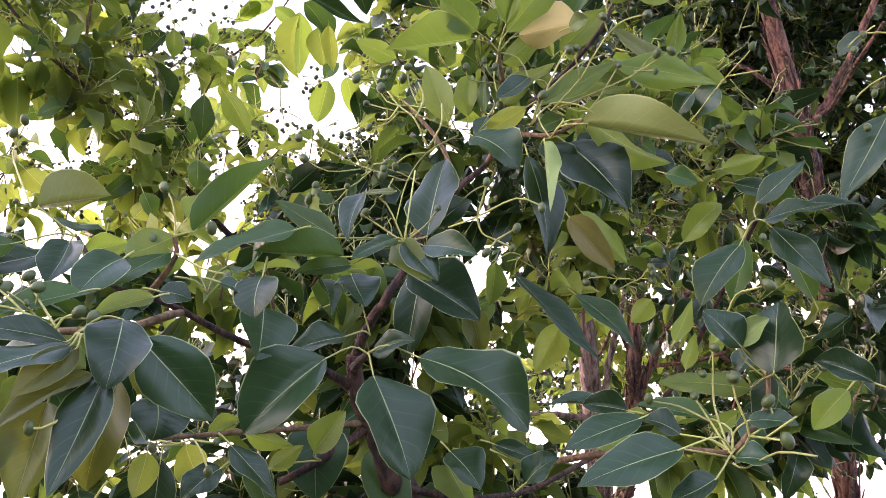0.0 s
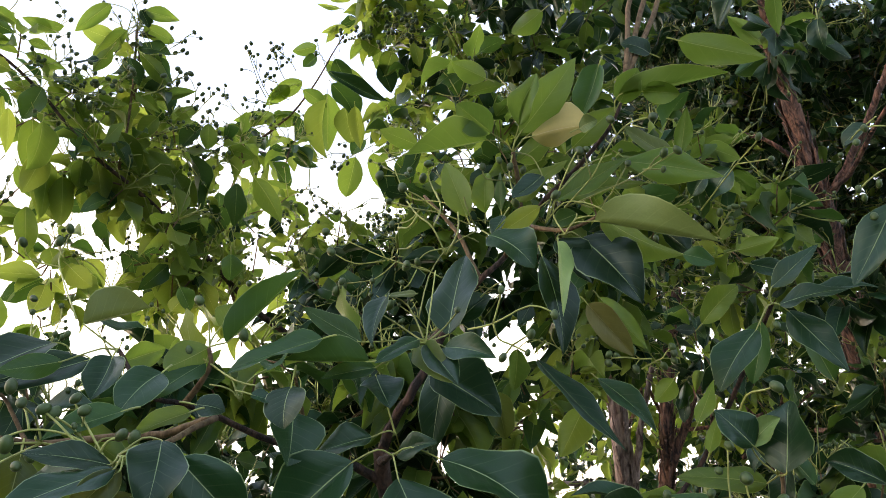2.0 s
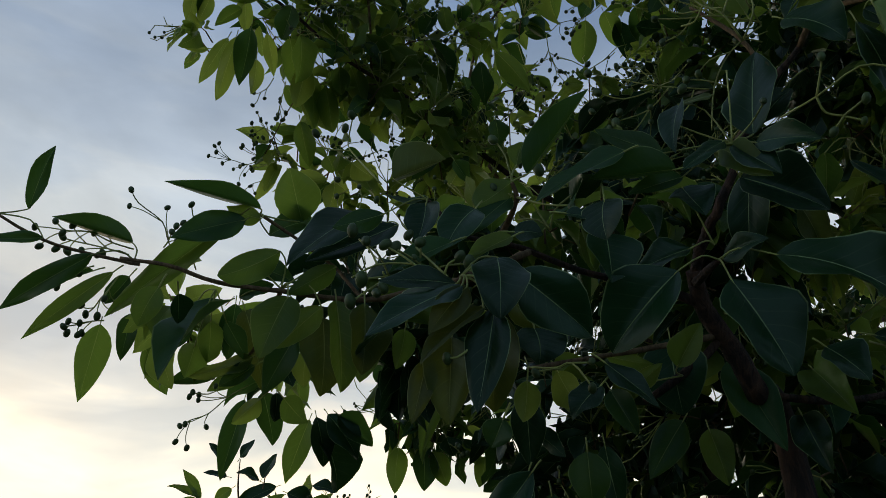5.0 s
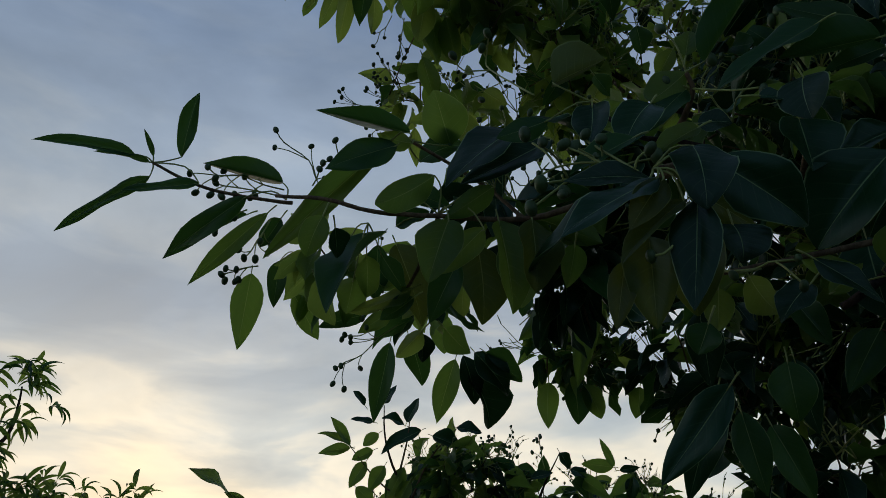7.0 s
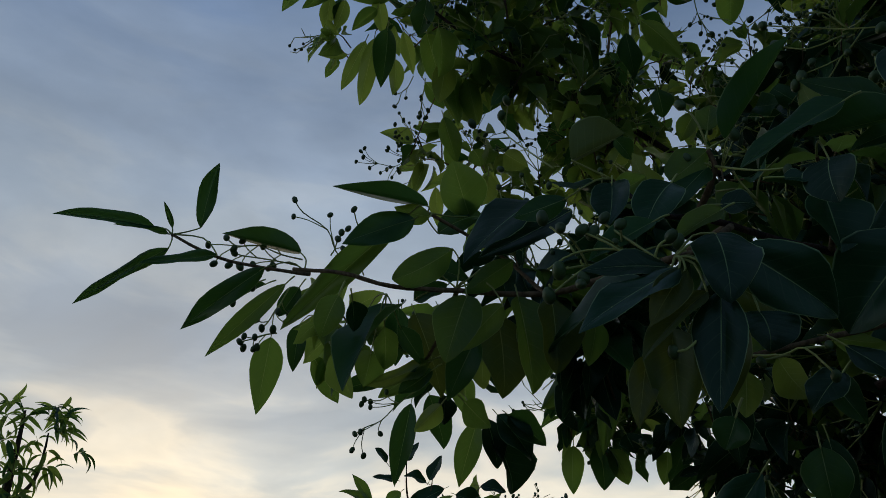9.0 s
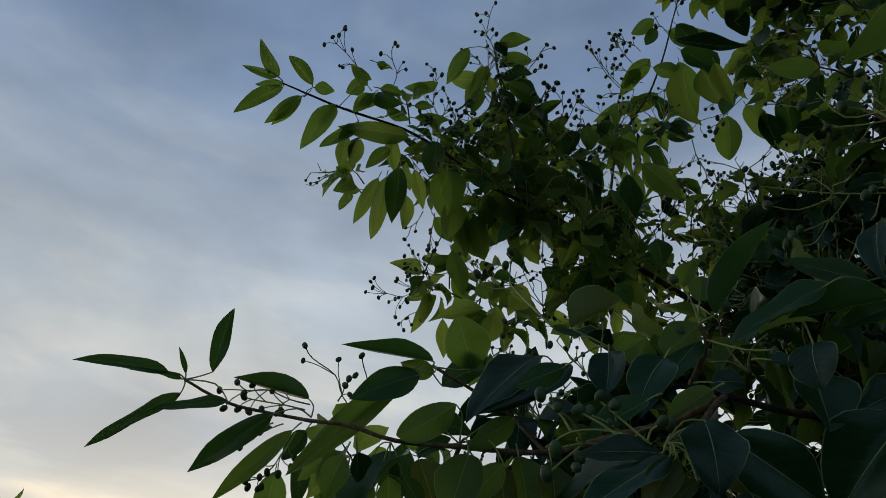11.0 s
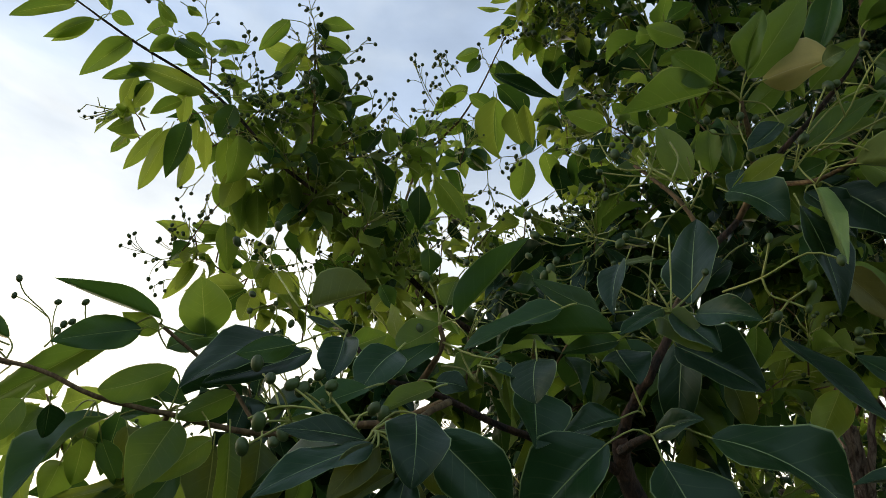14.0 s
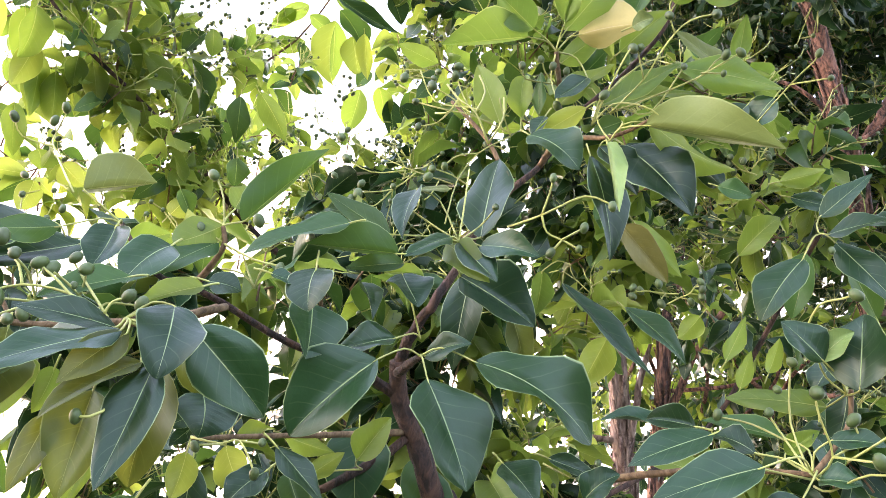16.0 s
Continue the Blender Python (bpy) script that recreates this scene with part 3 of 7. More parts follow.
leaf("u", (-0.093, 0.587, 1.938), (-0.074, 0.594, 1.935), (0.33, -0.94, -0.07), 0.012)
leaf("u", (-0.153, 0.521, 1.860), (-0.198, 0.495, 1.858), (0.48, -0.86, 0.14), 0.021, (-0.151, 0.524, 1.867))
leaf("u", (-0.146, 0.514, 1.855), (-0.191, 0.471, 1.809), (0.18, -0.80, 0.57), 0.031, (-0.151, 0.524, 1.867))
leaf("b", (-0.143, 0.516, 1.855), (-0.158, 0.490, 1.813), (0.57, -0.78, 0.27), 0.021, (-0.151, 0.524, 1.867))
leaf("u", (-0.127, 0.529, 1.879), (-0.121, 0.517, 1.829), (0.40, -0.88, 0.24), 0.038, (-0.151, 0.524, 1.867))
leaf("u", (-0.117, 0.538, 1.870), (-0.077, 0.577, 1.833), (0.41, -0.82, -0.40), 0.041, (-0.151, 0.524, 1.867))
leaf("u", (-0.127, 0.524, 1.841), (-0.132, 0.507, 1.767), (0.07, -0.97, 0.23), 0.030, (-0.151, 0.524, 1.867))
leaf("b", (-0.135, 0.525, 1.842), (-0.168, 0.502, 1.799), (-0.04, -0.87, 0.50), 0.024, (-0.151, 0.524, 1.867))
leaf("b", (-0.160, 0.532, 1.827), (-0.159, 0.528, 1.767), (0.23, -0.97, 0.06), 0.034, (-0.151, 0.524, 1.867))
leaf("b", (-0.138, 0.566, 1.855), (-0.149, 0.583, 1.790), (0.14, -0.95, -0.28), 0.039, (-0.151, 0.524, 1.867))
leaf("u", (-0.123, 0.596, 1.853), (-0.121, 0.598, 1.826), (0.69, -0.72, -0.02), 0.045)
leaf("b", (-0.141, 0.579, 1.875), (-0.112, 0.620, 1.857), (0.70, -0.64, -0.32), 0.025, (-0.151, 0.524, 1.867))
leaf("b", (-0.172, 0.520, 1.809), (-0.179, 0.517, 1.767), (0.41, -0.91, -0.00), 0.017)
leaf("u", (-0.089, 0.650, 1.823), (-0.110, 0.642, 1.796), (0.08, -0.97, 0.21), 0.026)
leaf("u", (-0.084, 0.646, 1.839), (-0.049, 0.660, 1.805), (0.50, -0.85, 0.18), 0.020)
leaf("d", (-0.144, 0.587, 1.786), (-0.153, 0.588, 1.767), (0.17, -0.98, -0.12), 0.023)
leaf("y", (-0.136, 0.702, 1.856), (-0.120, 0.715, 1.827), (-0.48, 0.87, 0.14), 0.028)
leaf("y", (-0.155, 0.678, 1.842), (-0.161, 0.684, 1.810), (-0.10, 0.97, 0.23), 0.023)
leaf("g", (-0.045, 0.761, 1.869), (-0.020, 0.753, 1.903), (-0.09, -0.98, -0.19), 0.028, (-0.046, 0.802, 1.874))
leaf("g", (-0.103, 0.746, 1.881), (-0.067, 0.776, 1.879), (-0.62, 0.77, 0.17), 0.019)
leaf("u", (0.071, 0.727, 1.861), (0.096, 0.724, 1.830), (0.11, -0.97, 0.20), 0.037)
leaf("u", (0.108, 0.752, 1.875), (0.149, 0.755, 1.861), (0.10, -0.99, 0.04), 0.017)
leaf("u", (0.132, 0.729, 1.837), (0.158, 0.719, 1.854), (-0.40, -0.91, 0.09), 0.027)
leaf("d", (0.011, 0.754, 1.905), (0.049, 0.761, 1.890), (0.10, -0.98, -0.17), 0.017)
leaf("y", (-0.091, 0.797, 1.864), (-0.062, 0.796, 1.886), (-0.02, 0.99, 0.10), 0.018, (-0.046, 0.802, 1.874))
leaf("g", (0.088, 0.669, 2.268), (0.004, 0.649, 2.232), (0.42, -0.64, -0.64), 0.062, (0.116, 0.677, 2.257), half=1)
leaf("g", (0.093, 0.663, 2.273), (0.057, 0.640, 2.294), (0.00, -0.69, -0.72), 0.035, (0.116, 0.677, 2.257))
leaf("c", (0.136, 0.662, 2.265), (0.197, 0.639, 2.257), (-0.34, -0.94, 0.09), 0.088, half=-1)
leaf("p", (0.183, 0.640, 2.253), (0.200, 0.628, 2.252), (-0.42, -0.52, -0.74), 0.017)
leaf("g", (0.121, 0.685, 2.250), (0.162, 0.657, 2.268), (0.27, 0.78, 0.57), 0.026, (0.116, 0.677, 2.257))
leaf("y", (0.162, 0.660, 2.266), (0.171, 0.676, 2.250), (-0.08, 0.73, 0.68), 0.013, (0.116, 0.677, 2.257))
leaf("g", (0.180, 0.684, 2.267), (0.229, 0.660, 2.302), (-0.12, -0.89, -0.44), 0.029)
leaf("g", (0.123, 0.656, 2.276), (0.143, 0.626, 2.322), (-0.41, -0.84, -0.36), 0.031, (0.116, 0.677, 2.257))
leaf("g", (0.064, 0.743, 2.222), (0.039, 0.731, 2.293), (-0.15, -0.96, -0.22), 0.034)
leaf("g", (0.085, 0.725, 2.213), (0.088, 0.710, 2.257), (-0.27, -0.92, -0.30), 0.027)
leaf("d", (0.102, 0.715, 2.207), (0.102, 0.693, 2.245), (-0.67, -0.63, -0.39), 0.017)
leaf("u", (0.145, 0.678, 2.224), (0.113, 0.676, 2.193), (0.11, -0.99, -0.05), 0.025, (0.116, 0.677, 2.257))
leaf("g", (0.119, 0.692, 2.201), (0.173, 0.680, 2.246), (-0.28, -0.96, 0.07), 0.028, (0.116, 0.677, 2.257))
leaf("y", (0.140, 0.669, 2.176), (0.086, 0.688, 2.147), (0.04, -0.81, -0.59), 0.021)
leaf("u", (0.104, 0.678, 2.173), (0.092, 0.680, 2.149), (-0.19, -0.98, 0.01), 0.017)
leaf("u", (0.089, 0.676, 2.147), (0.131, 0.669, 2.103), (-0.22, -0.98, -0.04), 0.042)
leaf("u", (0.184, 0.711, 2.166), (0.233, 0.700, 2.080), (-0.19, -0.98, 0.02), 0.061, (0.165, 0.694, 2.159))
leaf("p", (0.153, 0.651, 2.119), (0.147, 0.599, 2.008), (-0.27, -0.87, 0.42), 0.028, half=-1)
leaf("u", (0.137, 0.645, 2.099), (0.151, 0.667, 2.009), (0.48, -0.87, -0.14), 0.038)
leaf("u", (0.156, 0.699, 2.156), (0.191, 0.718, 2.115), (0.12, -0.94, -0.32), 0.036, (0.165, 0.694, 2.159))
leaf("p", (0.192, 0.665, 2.153), (0.294, 0.630, 2.100), (-0.51, -0.65, -0.56), 0.069, (0.165, 0.694, 2.159), half=-1)
leaf("g", (0.199, 0.677, 2.169), (0.283, 0.711, 2.143), (-0.34, 0.93, 0.12), 0.038, (0.165, 0.694, 2.159))
leaf("g", (0.231, 0.673, 2.236), (0.330, 0.679, 2.217), (0.04, -0.99, -0.13), 0.040)
leaf("g", (0.158, 0.696, 2.204), (0.233, 0.670, 2.238), (-0.38, -0.91, 0.14), 0.035, (0.165, 0.694, 2.159))
leaf("g", (0.171, 0.708, 2.218), (0.256, 0.700, 2.229), (-0.11, -0.96, 0.24), 0.034)
leaf("p", (0.228, 0.670, 2.240), (0.262, 0.697, 2.229), (0.52, -0.78, -0.35), 0.018)
leaf("d", (0.180, 0.703, 2.192), (0.154, 0.713, 2.186), (-0.25, -0.85, -0.47), 0.021, (0.165, 0.694, 2.159))
leaf("o", (0.198, 0.821, 2.153), (0.248, 0.853, 2.103), (0.06, -0.87, -0.49), 0.034)
leaf("g", (0.215, 0.840, 2.173), (0.267, 0.863, 2.117), (0.01, 0.92, 0.38), 0.032)
leaf("u", (0.141, 0.880, 2.114), (0.230, 0.867, 1.997), (0.41, -0.82, 0.41), 0.040, (0.149, 0.869, 2.131))
leaf("u", (0.213, 0.909, 2.103), (0.272, 0.905, 2.034), (0.00, -1.00, 0.06), 0.030)
leaf("y", (0.195, 0.928, 2.074), (0.166, 0.957, 2.025), (0.36, 0.89, 0.29), 0.041)
leaf("g", (0.118, 0.867, 2.121), (0.112, 0.910, 2.088), (0.37, 0.60, 0.71), 0.028, (0.149, 0.869, 2.131))
leaf("b", (0.088, 0.929, 2.097), (0.102, 0.954, 2.046), (0.18, -0.91, -0.38), 0.034)
leaf("u", (0.371, 0.804, 2.107), (0.326, 0.823, 2.045), (-0.49, -0.87, 0.08), 0.049, (0.396, 0.807, 2.141))
leaf("d", (0.388, 0.830, 2.132), (0.378, 0.869, 2.075), (-0.59, -0.71, -0.38), 0.036, (0.396, 0.807, 2.141))
leaf("u", (0.399, 0.797, 2.134), (0.460, 0.762, 2.131), (-0.44, -0.82, 0.37), 0.028, (0.396, 0.807, 2.141))
leaf("u", (0.414, 0.814, 2.136), (0.456, 0.807, 2.058), (-0.28, -0.96, -0.06), 0.036, (0.396, 0.807, 2.141))
leaf("u", (0.399, 0.805, 2.161), (0.449, 0.775, 2.197), (-0.41, -0.90, -0.16), 0.027, (0.396, 0.807, 2.141))
leaf("g", (0.337, 0.875, 2.156), (0.378, 0.847, 2.190), (-0.39, -0.88, -0.27), 0.031)
leaf("g", (0.390, 0.853, 2.245), (0.433, 0.830, 2.246), (0.44, 0.82, 0.37), 0.025)
leaf("u", (0.409, 0.875, 2.240), (0.459, 0.865, 2.218), (-0.27, -0.94, -0.18), 0.025)
leaf("d", (0.341, 0.912, 2.282), (0.379, 0.910, 2.265), (-0.23, -0.89, -0.39), 0.027)
leaf("u", (0.285, 0.632, 1.912), (0.260, 0.629, 1.940), (-0.06, -0.98, -0.17), 0.031, (0.306, 0.653, 1.897))
leaf("u", (0.304, 0.632, 1.891), (0.316, 0.623, 1.945), (-0.74, -0.67, 0.06), 0.051, (0.306, 0.653, 1.897))
leaf("p", (0.286, 0.641, 1.916), (0.306, 0.623, 1.931), (-0.55, -0.81, -0.21), 0.020, (0.306, 0.653, 1.897))
leaf("g", (0.310, 0.695, 1.905), (0.243, 0.717, 1.918), (-0.24, -0.92, 0.30), 0.028, (0.306, 0.653, 1.897))
leaf("u", (0.331, 0.702, 1.919), (0.318, 0.711, 1.880), (-0.69, -0.72, 0.09), 0.027, (0.306, 0.653, 1.897))
leaf("u", (0.317, 0.678, 1.935), (0.299, 0.687, 1.911), (-0.57, -0.81, 0.11), 0.025, (0.306, 0.653, 1.897))
leaf("u", (0.211, 0.695, 1.885), (0.177, 0.702, 1.892), (-0.17, -0.98, 0.08), 0.023)
leaf("u", (0.217, 0.676, 1.873), (0.156, 0.681, 1.848), (-0.16, -0.97, 0.19), 0.031)
leaf("u", (0.243, 0.672, 1.859), (0.216, 0.677, 1.872), (-0.14, -0.99, 0.08), 0.021, (0.276, 0.664, 1.843))
leaf("u", (0.231, 0.629, 1.835), (0.158, 0.638, 1.810), (-0.19, -0.96, 0.21), 0.037, (0.276, 0.664, 1.843))
leaf("g", (0.279, 0.709, 1.873), (0.301, 0.695, 1.886), (-0.50, -0.86, -0.10), 0.016, (0.276, 0.664, 1.843))
leaf("u", (0.309, 0.702, 1.856), (0.297, 0.697, 1.885), (0.00, -0.99, -0.15), 0.023, (0.276, 0.664, 1.843))
leaf("u", (0.271, 0.646, 1.834), (0.290, 0.628, 1.826), (-0.60, -0.76, 0.25), 0.021, (0.276, 0.664, 1.843))
leaf("d", (0.276, 0.697, 1.880), (0.220, 0.711, 1.896), (-0.07, -0.87, 0.50), 0.024, (0.276, 0.664, 1.843))
leaf("u", (0.232, 0.817, 1.929), (0.163, 0.829, 1.938), (-0.04, -0.76, 0.65), 0.028)
leaf("u", (0.287, 0.652, 1.863), (0.317, 0.639, 1.856), (-0.36, -0.92, 0.12), 0.018, (0.276, 0.664, 1.843))
leaf("u", (0.250, 0.627, 1.815), (0.220, 0.636, 1.801), (-0.38, -0.90, 0.22), 0.025, (0.276, 0.664, 1.843))
leaf("g", (0.244, 0.778, 1.872), (0.183, 0.786, 1.895), (-0.00, -0.95, 0.33), 0.026)
leaf("g", (0.332, 0.954, 2.064), (0.352, 0.924, 2.107), (0.72, 0.68, 0.14), 0.022)
leaf("g", (0.330, 0.919, 2.015), (0.341, 0.898, 2.051), (0.54, 0.79, 0.30), 0.017)
leaf("g", (0.357, 0.903, 2.028), (0.367, 0.883, 2.059), (0.56, 0.77, 0.30), 0.018)
leaf("g", (0.319, 0.980, 2.135), (0.295, 0.999, 2.113), (0.43, 0.86, 0.27), 0.030)
# near twigs, outer leaves
leaf("u", (0.487, 0.679, 2.179), (0.440, 0.715, 2.104), (-0.61, -0.79, -0.00), 0.043, (0.488, 0.683, 2.190))
leaf("u", (0.475, 0.655, 2.261), (0.453, 0.671, 2.246), (-0.51, -0.84, -0.19), 0.021)
leaf("u", (0.445, 0.825, 2.168), (0.510, 0.798, 2.154), (-0.30, -0.90, 0.32), 0.029)
leaf("d", (0.466, 0.869, 2.078), (0.435, 0.846, 2.144), (0.01, -0.95, -0.33), 0.031)
leaf("u", (0.364, 0.613, 1.877), (0.330, 0.622, 1.897), (-0.24, -0.97, 0.03), 0.024)
leaf("g", (0.366, 0.656, 1.889), (0.343, 0.675, 1.865), (-0.58, -0.81, -0.13), 0.023)
# branch on the open side
leaf("d", (-0.391, 0.602, 2.013), (-0.425, 0.512, 1.998), (0.86, -0.25, -0.44), 0.030, (-0.398, 0.611, 2.013), half=1)
leaf("g", (-0.387, 0.600, 2.000), (-0.409, 0.576, 2.005), (-0.69, 0.69, 0.22), 0.021, (-0.398, 0.611, 2.013))
leaf("d", (-0.398, 0.592, 1.997), (-0.443, 0.550, 1.965), (0.72, -0.68, -0.14), 0.032, (-0.398, 0.611, 2.013))
leaf("g", (-0.382, 0.658, 2.027), (-0.382, 0.626, 2.072), (0.73, -0.56, -0.39), 0.049, (-0.398, 0.611, 2.013))
leaf("d", (-0.405, 0.639, 2.006), (-0.375, 0.674, 2.032), (0.78, -0.62, -0.07), 0.032, (-0.398, 0.611, 2.013))
leaf("u", (-0.318, 0.672, 2.032), (-0.345, 0.592, 1.939), (0.26, -0.77, 0.58), 0.050, (-0.309, 0.693, 2.028))
leaf("u", (-0.295, 0.701, 2.029), (-0.360, 0.640, 1.969), (0.40, -0.82, 0.41), 0.043, (-0.309, 0.693, 2.028))
leaf("g", (-0.377, 0.623, 1.975), (-0.413, 0.585, 1.938), (-0.74, 0.67, 0.02), 0.033, (-0.381, 0.637, 1.943))
leaf("d", (-0.411, 0.626, 1.969), (-0.379, 0.659, 1.957), (0.67, -0.72, -0.16), 0.023, (-0.381, 0.637, 1.943))
leaf("g", (-0.326, 0.642, 1.959), (-0.368, 0.627, 1.931), (-0.45, 0.87, 0.19), 0.024, (-0.381, 0.637, 1.943))
leaf("d", (-0.486, 0.691, 1.968), (-0.466, 0.593, 1.849), (-0.03, -0.78, 0.63), 0.062)
leaf("g", (-0.355, 0.614, 1.921), (-0.359, 0.591, 1.856), (0.53, -0.81, 0.26), 0.041, (-0.381, 0.637, 1.943))
leaf("y", (-0.332, 0.634, 1.916), (-0.369, 0.623, 1.877), (-0.43, 0.89, 0.16), 0.026, (-0.381, 0.637, 1.943))
leaf("d", (-0.369, 0.653, 1.900), (-0.403, 0.660, 1.849), (0.32, -0.89, -0.32), 0.030, (-0.381, 0.637, 1.943))
leaf("g", (-0.320, 0.639, 1.922), (-0.313, 0.648, 1.839), (0.84, -0.54, 0.01), 0.043)
leaf("b", (-0.280, 0.621, 1.906), (-0.280, 0.625, 1.844), (0.84, -0.54, -0.04), 0.040)
leaf("u", (-0.189, 0.584, 1.882), (-0.286, 0.626, 1.856), (-0.44, -0.86, 0.26), 0.043)
leaf("g", (-0.261, 0.662, 1.895), (-0.280, 0.685, 1.868), (-0.04, 0.74, 0.68), 0.023)
leaf("u", (-0.478, 0.609, 1.941), (-0.489, 0.627, 1.919), (0.83, -0.14, -0.53), 0.024)
leaf("g", (-0.411, 0.518, 1.898), (-0.425, 0.518, 1.866), (0.53, -0.81, -0.25), 0.024)
leaf("d", (-0.424, 0.632, 1.939), (-0.397, 0.647, 1.954), (0.54, -0.83, -0.15), 0.024, (-0.381, 0.637, 1.943))
leaf("y", (-0.530, 0.646, 1.911), (-0.529, 0.678, 1.873), (-0.86, 0.41, 0.31), 0.030)
leaf("g", (-0.503, 0.671, 1.916), (-0.519, 0.682, 1.885), (-0.37, 0.79, 0.49), 0.033, (-0.483, 0.664, 1.970))
leaf("y", (-0.460, 0.711, 1.910), (-0.517, 0.684, 1.886), (-0.28, 0.89, -0.36), 0.027)
leaf("d", (-0.460, 0.715, 1.902), (-0.488, 0.699, 1.878), (0.52, -0.85, -0.08), 0.023)
leaf("g", (-0.490, 0.673, 1.939), (-0.502, 0.692, 1.902), (0.76, -0.44, -0.48), 0.027, (-0.483, 0.664, 1.970))
leaf("y", (-0.457, 0.728, 1.870), (-0.486, 0.725, 1.846), (-0.30, 0.92, 0.24), 0.021)
leaf("d", (-0.478, 0.682, 1.941), (-0.470, 0.718, 1.907), (0.82, -0.48, -0.30), 0.023, (-0.483, 0.664, 1.970))
leaf("y", (-0.414, 0.741, 1.923), (-0.426, 0.758, 1.889), (-0.68, 0.53, 0.50), 0.025)
leaf("g", (-0.438, 0.742, 1.873), (-0.425, 0.770, 1.853), (-0.82, 0.53, 0.21), 0.029)
leaf("d", (-0.526, 0.677, 1.949), (-0.536, 0.681, 1.919), (0.48, -0.84, -0.27), 0.023, (-0.483, 0.664, 1.970))
# branch end
leaf("d", (-0.651, 0.502, 2.018), (-0.696, 0.424, 2.008), (0.86, -0.46, -0.23), 0.016, (-0.642, 0.517, 2.014))
leaf("d", (-0.644, 0.515, 2.014), (-0.673, 0.472, 2.013), (0.81, -0.54, -0.23), 0.007, (-0.642, 0.517, 2.014))
leaf("d", (-0.641, 0.516, 2.020), (-0.640, 0.499, 2.043), (0.84, -0.42, -0.33), 0.006, (-0.642, 0.517, 2.014))
leaf("d", (-0.638, 0.546, 2.034), (-0.624, 0.544, 2.107), (0.70, -0.69, -0.16), 0.019, (-0.642, 0.517, 2.014))
leaf("d", (-0.647, 0.520, 2.001), (-0.724, 0.480, 1.943), (0.62, -0.71, -0.35), 0.016, (-0.642, 0.517, 2.014))
leaf("d", (-0.604, 0.546, 1.994), (-0.658, 0.499, 1.979), (0.67, -0.70, -0.24), 0.014, (-0.642, 0.517, 2.014))
leaf("d", (-0.556, 0.611, 2.012), (-0.627, 0.565, 2.033), (0.45, -0.84, -0.32), 0.035, (-0.548, 0.611, 1.990), half=1)
leaf("d", (-0.575, 0.583, 1.988), (-0.687, 0.580, 1.943), (0.23, -0.83, -0.51), 0.026, (-0.548, 0.611, 1.990))
# leaves hanging under the branch
leaf("g", (-0.566, 0.605, 1.977), (-0.648, 0.586, 1.908), (0.51, -0.76, -0.40), 0.021)
leaf("d", (-0.614, 0.621, 1.994), (-0.665, 0.604, 1.977), (0.41, -0.82, -0.40), 0.015)
leaf("g", (-0.401, 0.589, 2.002), (-0.590, 0.628, 1.940), (0.05, -0.78, -0.63), 0.028)
leaf("d", (-0.597, 0.654, 1.999), (-0.618, 0.649, 1.968), (0.60, -0.74, -0.31), 0.022)
leaf("g", (-0.797, 0.805, 2.028), (-0.845, 0.840, 1.935), (-0.51, 0.68, 0.52), 0.045)
leaf("d", (-0.765, 0.824, 2.047), (-0.781, 0.838, 1.986), (0.57, -0.76, -0.32), 0.028, (-0.746, 0.836, 2.060))
leaf("g", (-0.798, 0.892, 2.027), (-0.793, 0.948, 1.971), (0.79, -0.46, -0.40), 0.037)
leaf("d", (-0.715, 0.962, 2.003), (-0.772, 0.922, 1.980), (0.61, -0.78, -0.15), 0.029)
leaf("g", (-0.657, 0.945, 1.992), (-0.699, 0.924, 1.960), (0.54, -0.83, -0.17), 0.026)
leaf("d", (-0.657, 0.905, 2.079), (-0.674, 0.927, 2.003), (0.69, -0.64, -0.34), 0.039)
leaf("g", (-0.727, 0.864, 2.041), (-0.744, 0.874, 1.985), (0.53, -0.79, -0.30), 0.029, (-0.746, 0.836, 2.060))
leaf("d", (-0.808, 1.146, 2.022), (-0.843, 1.158, 1.890), (0.47, -0.86, -0.20), 0.042, joined=True)
leaf("g", (-0.718, 1.215, 1.998), (-0.756, 1.219, 1.892), (0.40, -0.90, -0.17), 0.044, joined=True)
leaf("u", (-0.679, 1.188, 1.969), (-0.658, 1.222, 1.875), (0.81, -0.58, -0.03), 0.070, joined=True)
leaf("u", (-0.654, 1.172, 1.990), (-0.616, 1.212, 1.922), (0.76, -0.65, 0.05), 0.052)
leaf("d", (-0.639, 1.181, 1.990), (-0.593, 1.219, 1.944), (0.55, -0.82, -0.13), 0.044)
leaf("u", (-0.671, 1.164, 1.985), (-0.664, 1.188, 1.909), (0.83, -0.55, -0.11), 0.046)
leaf("g", (-0.563, 1.255, 1.948), (-0.572, 1.267, 1.876), (-0.28, 0.94, 0.19), 0.037, joined=True)
leaf("d", (-0.526, 1.271, 1.952), (-0.528, 1.286, 1.882), (0.52, -0.83, -0.19), 0.043, joined=True)
leaf("g", (-0.511, 1.279, 1.943), (-0.493, 1.298, 1.890), (0.49, -0.86, -0.14), 0.035, joined=True)
leaf("d", (-0.555, 1.229, 2.047), (-0.589, 1.231, 1.989), (0.30, -0.93, -0.21), 0.033, joined=True)
leaf("g", (-0.399, 1.065, 2.050), (-0.446, 1.097, 1.892), (0.22, -0.94, -0.26), 0.041)
leaf("d", (-0.753, 1.122, 2.023), (-0.744, 1.154, 1.941), (0.67, -0.71, -0.20), 0.048, joined=True)
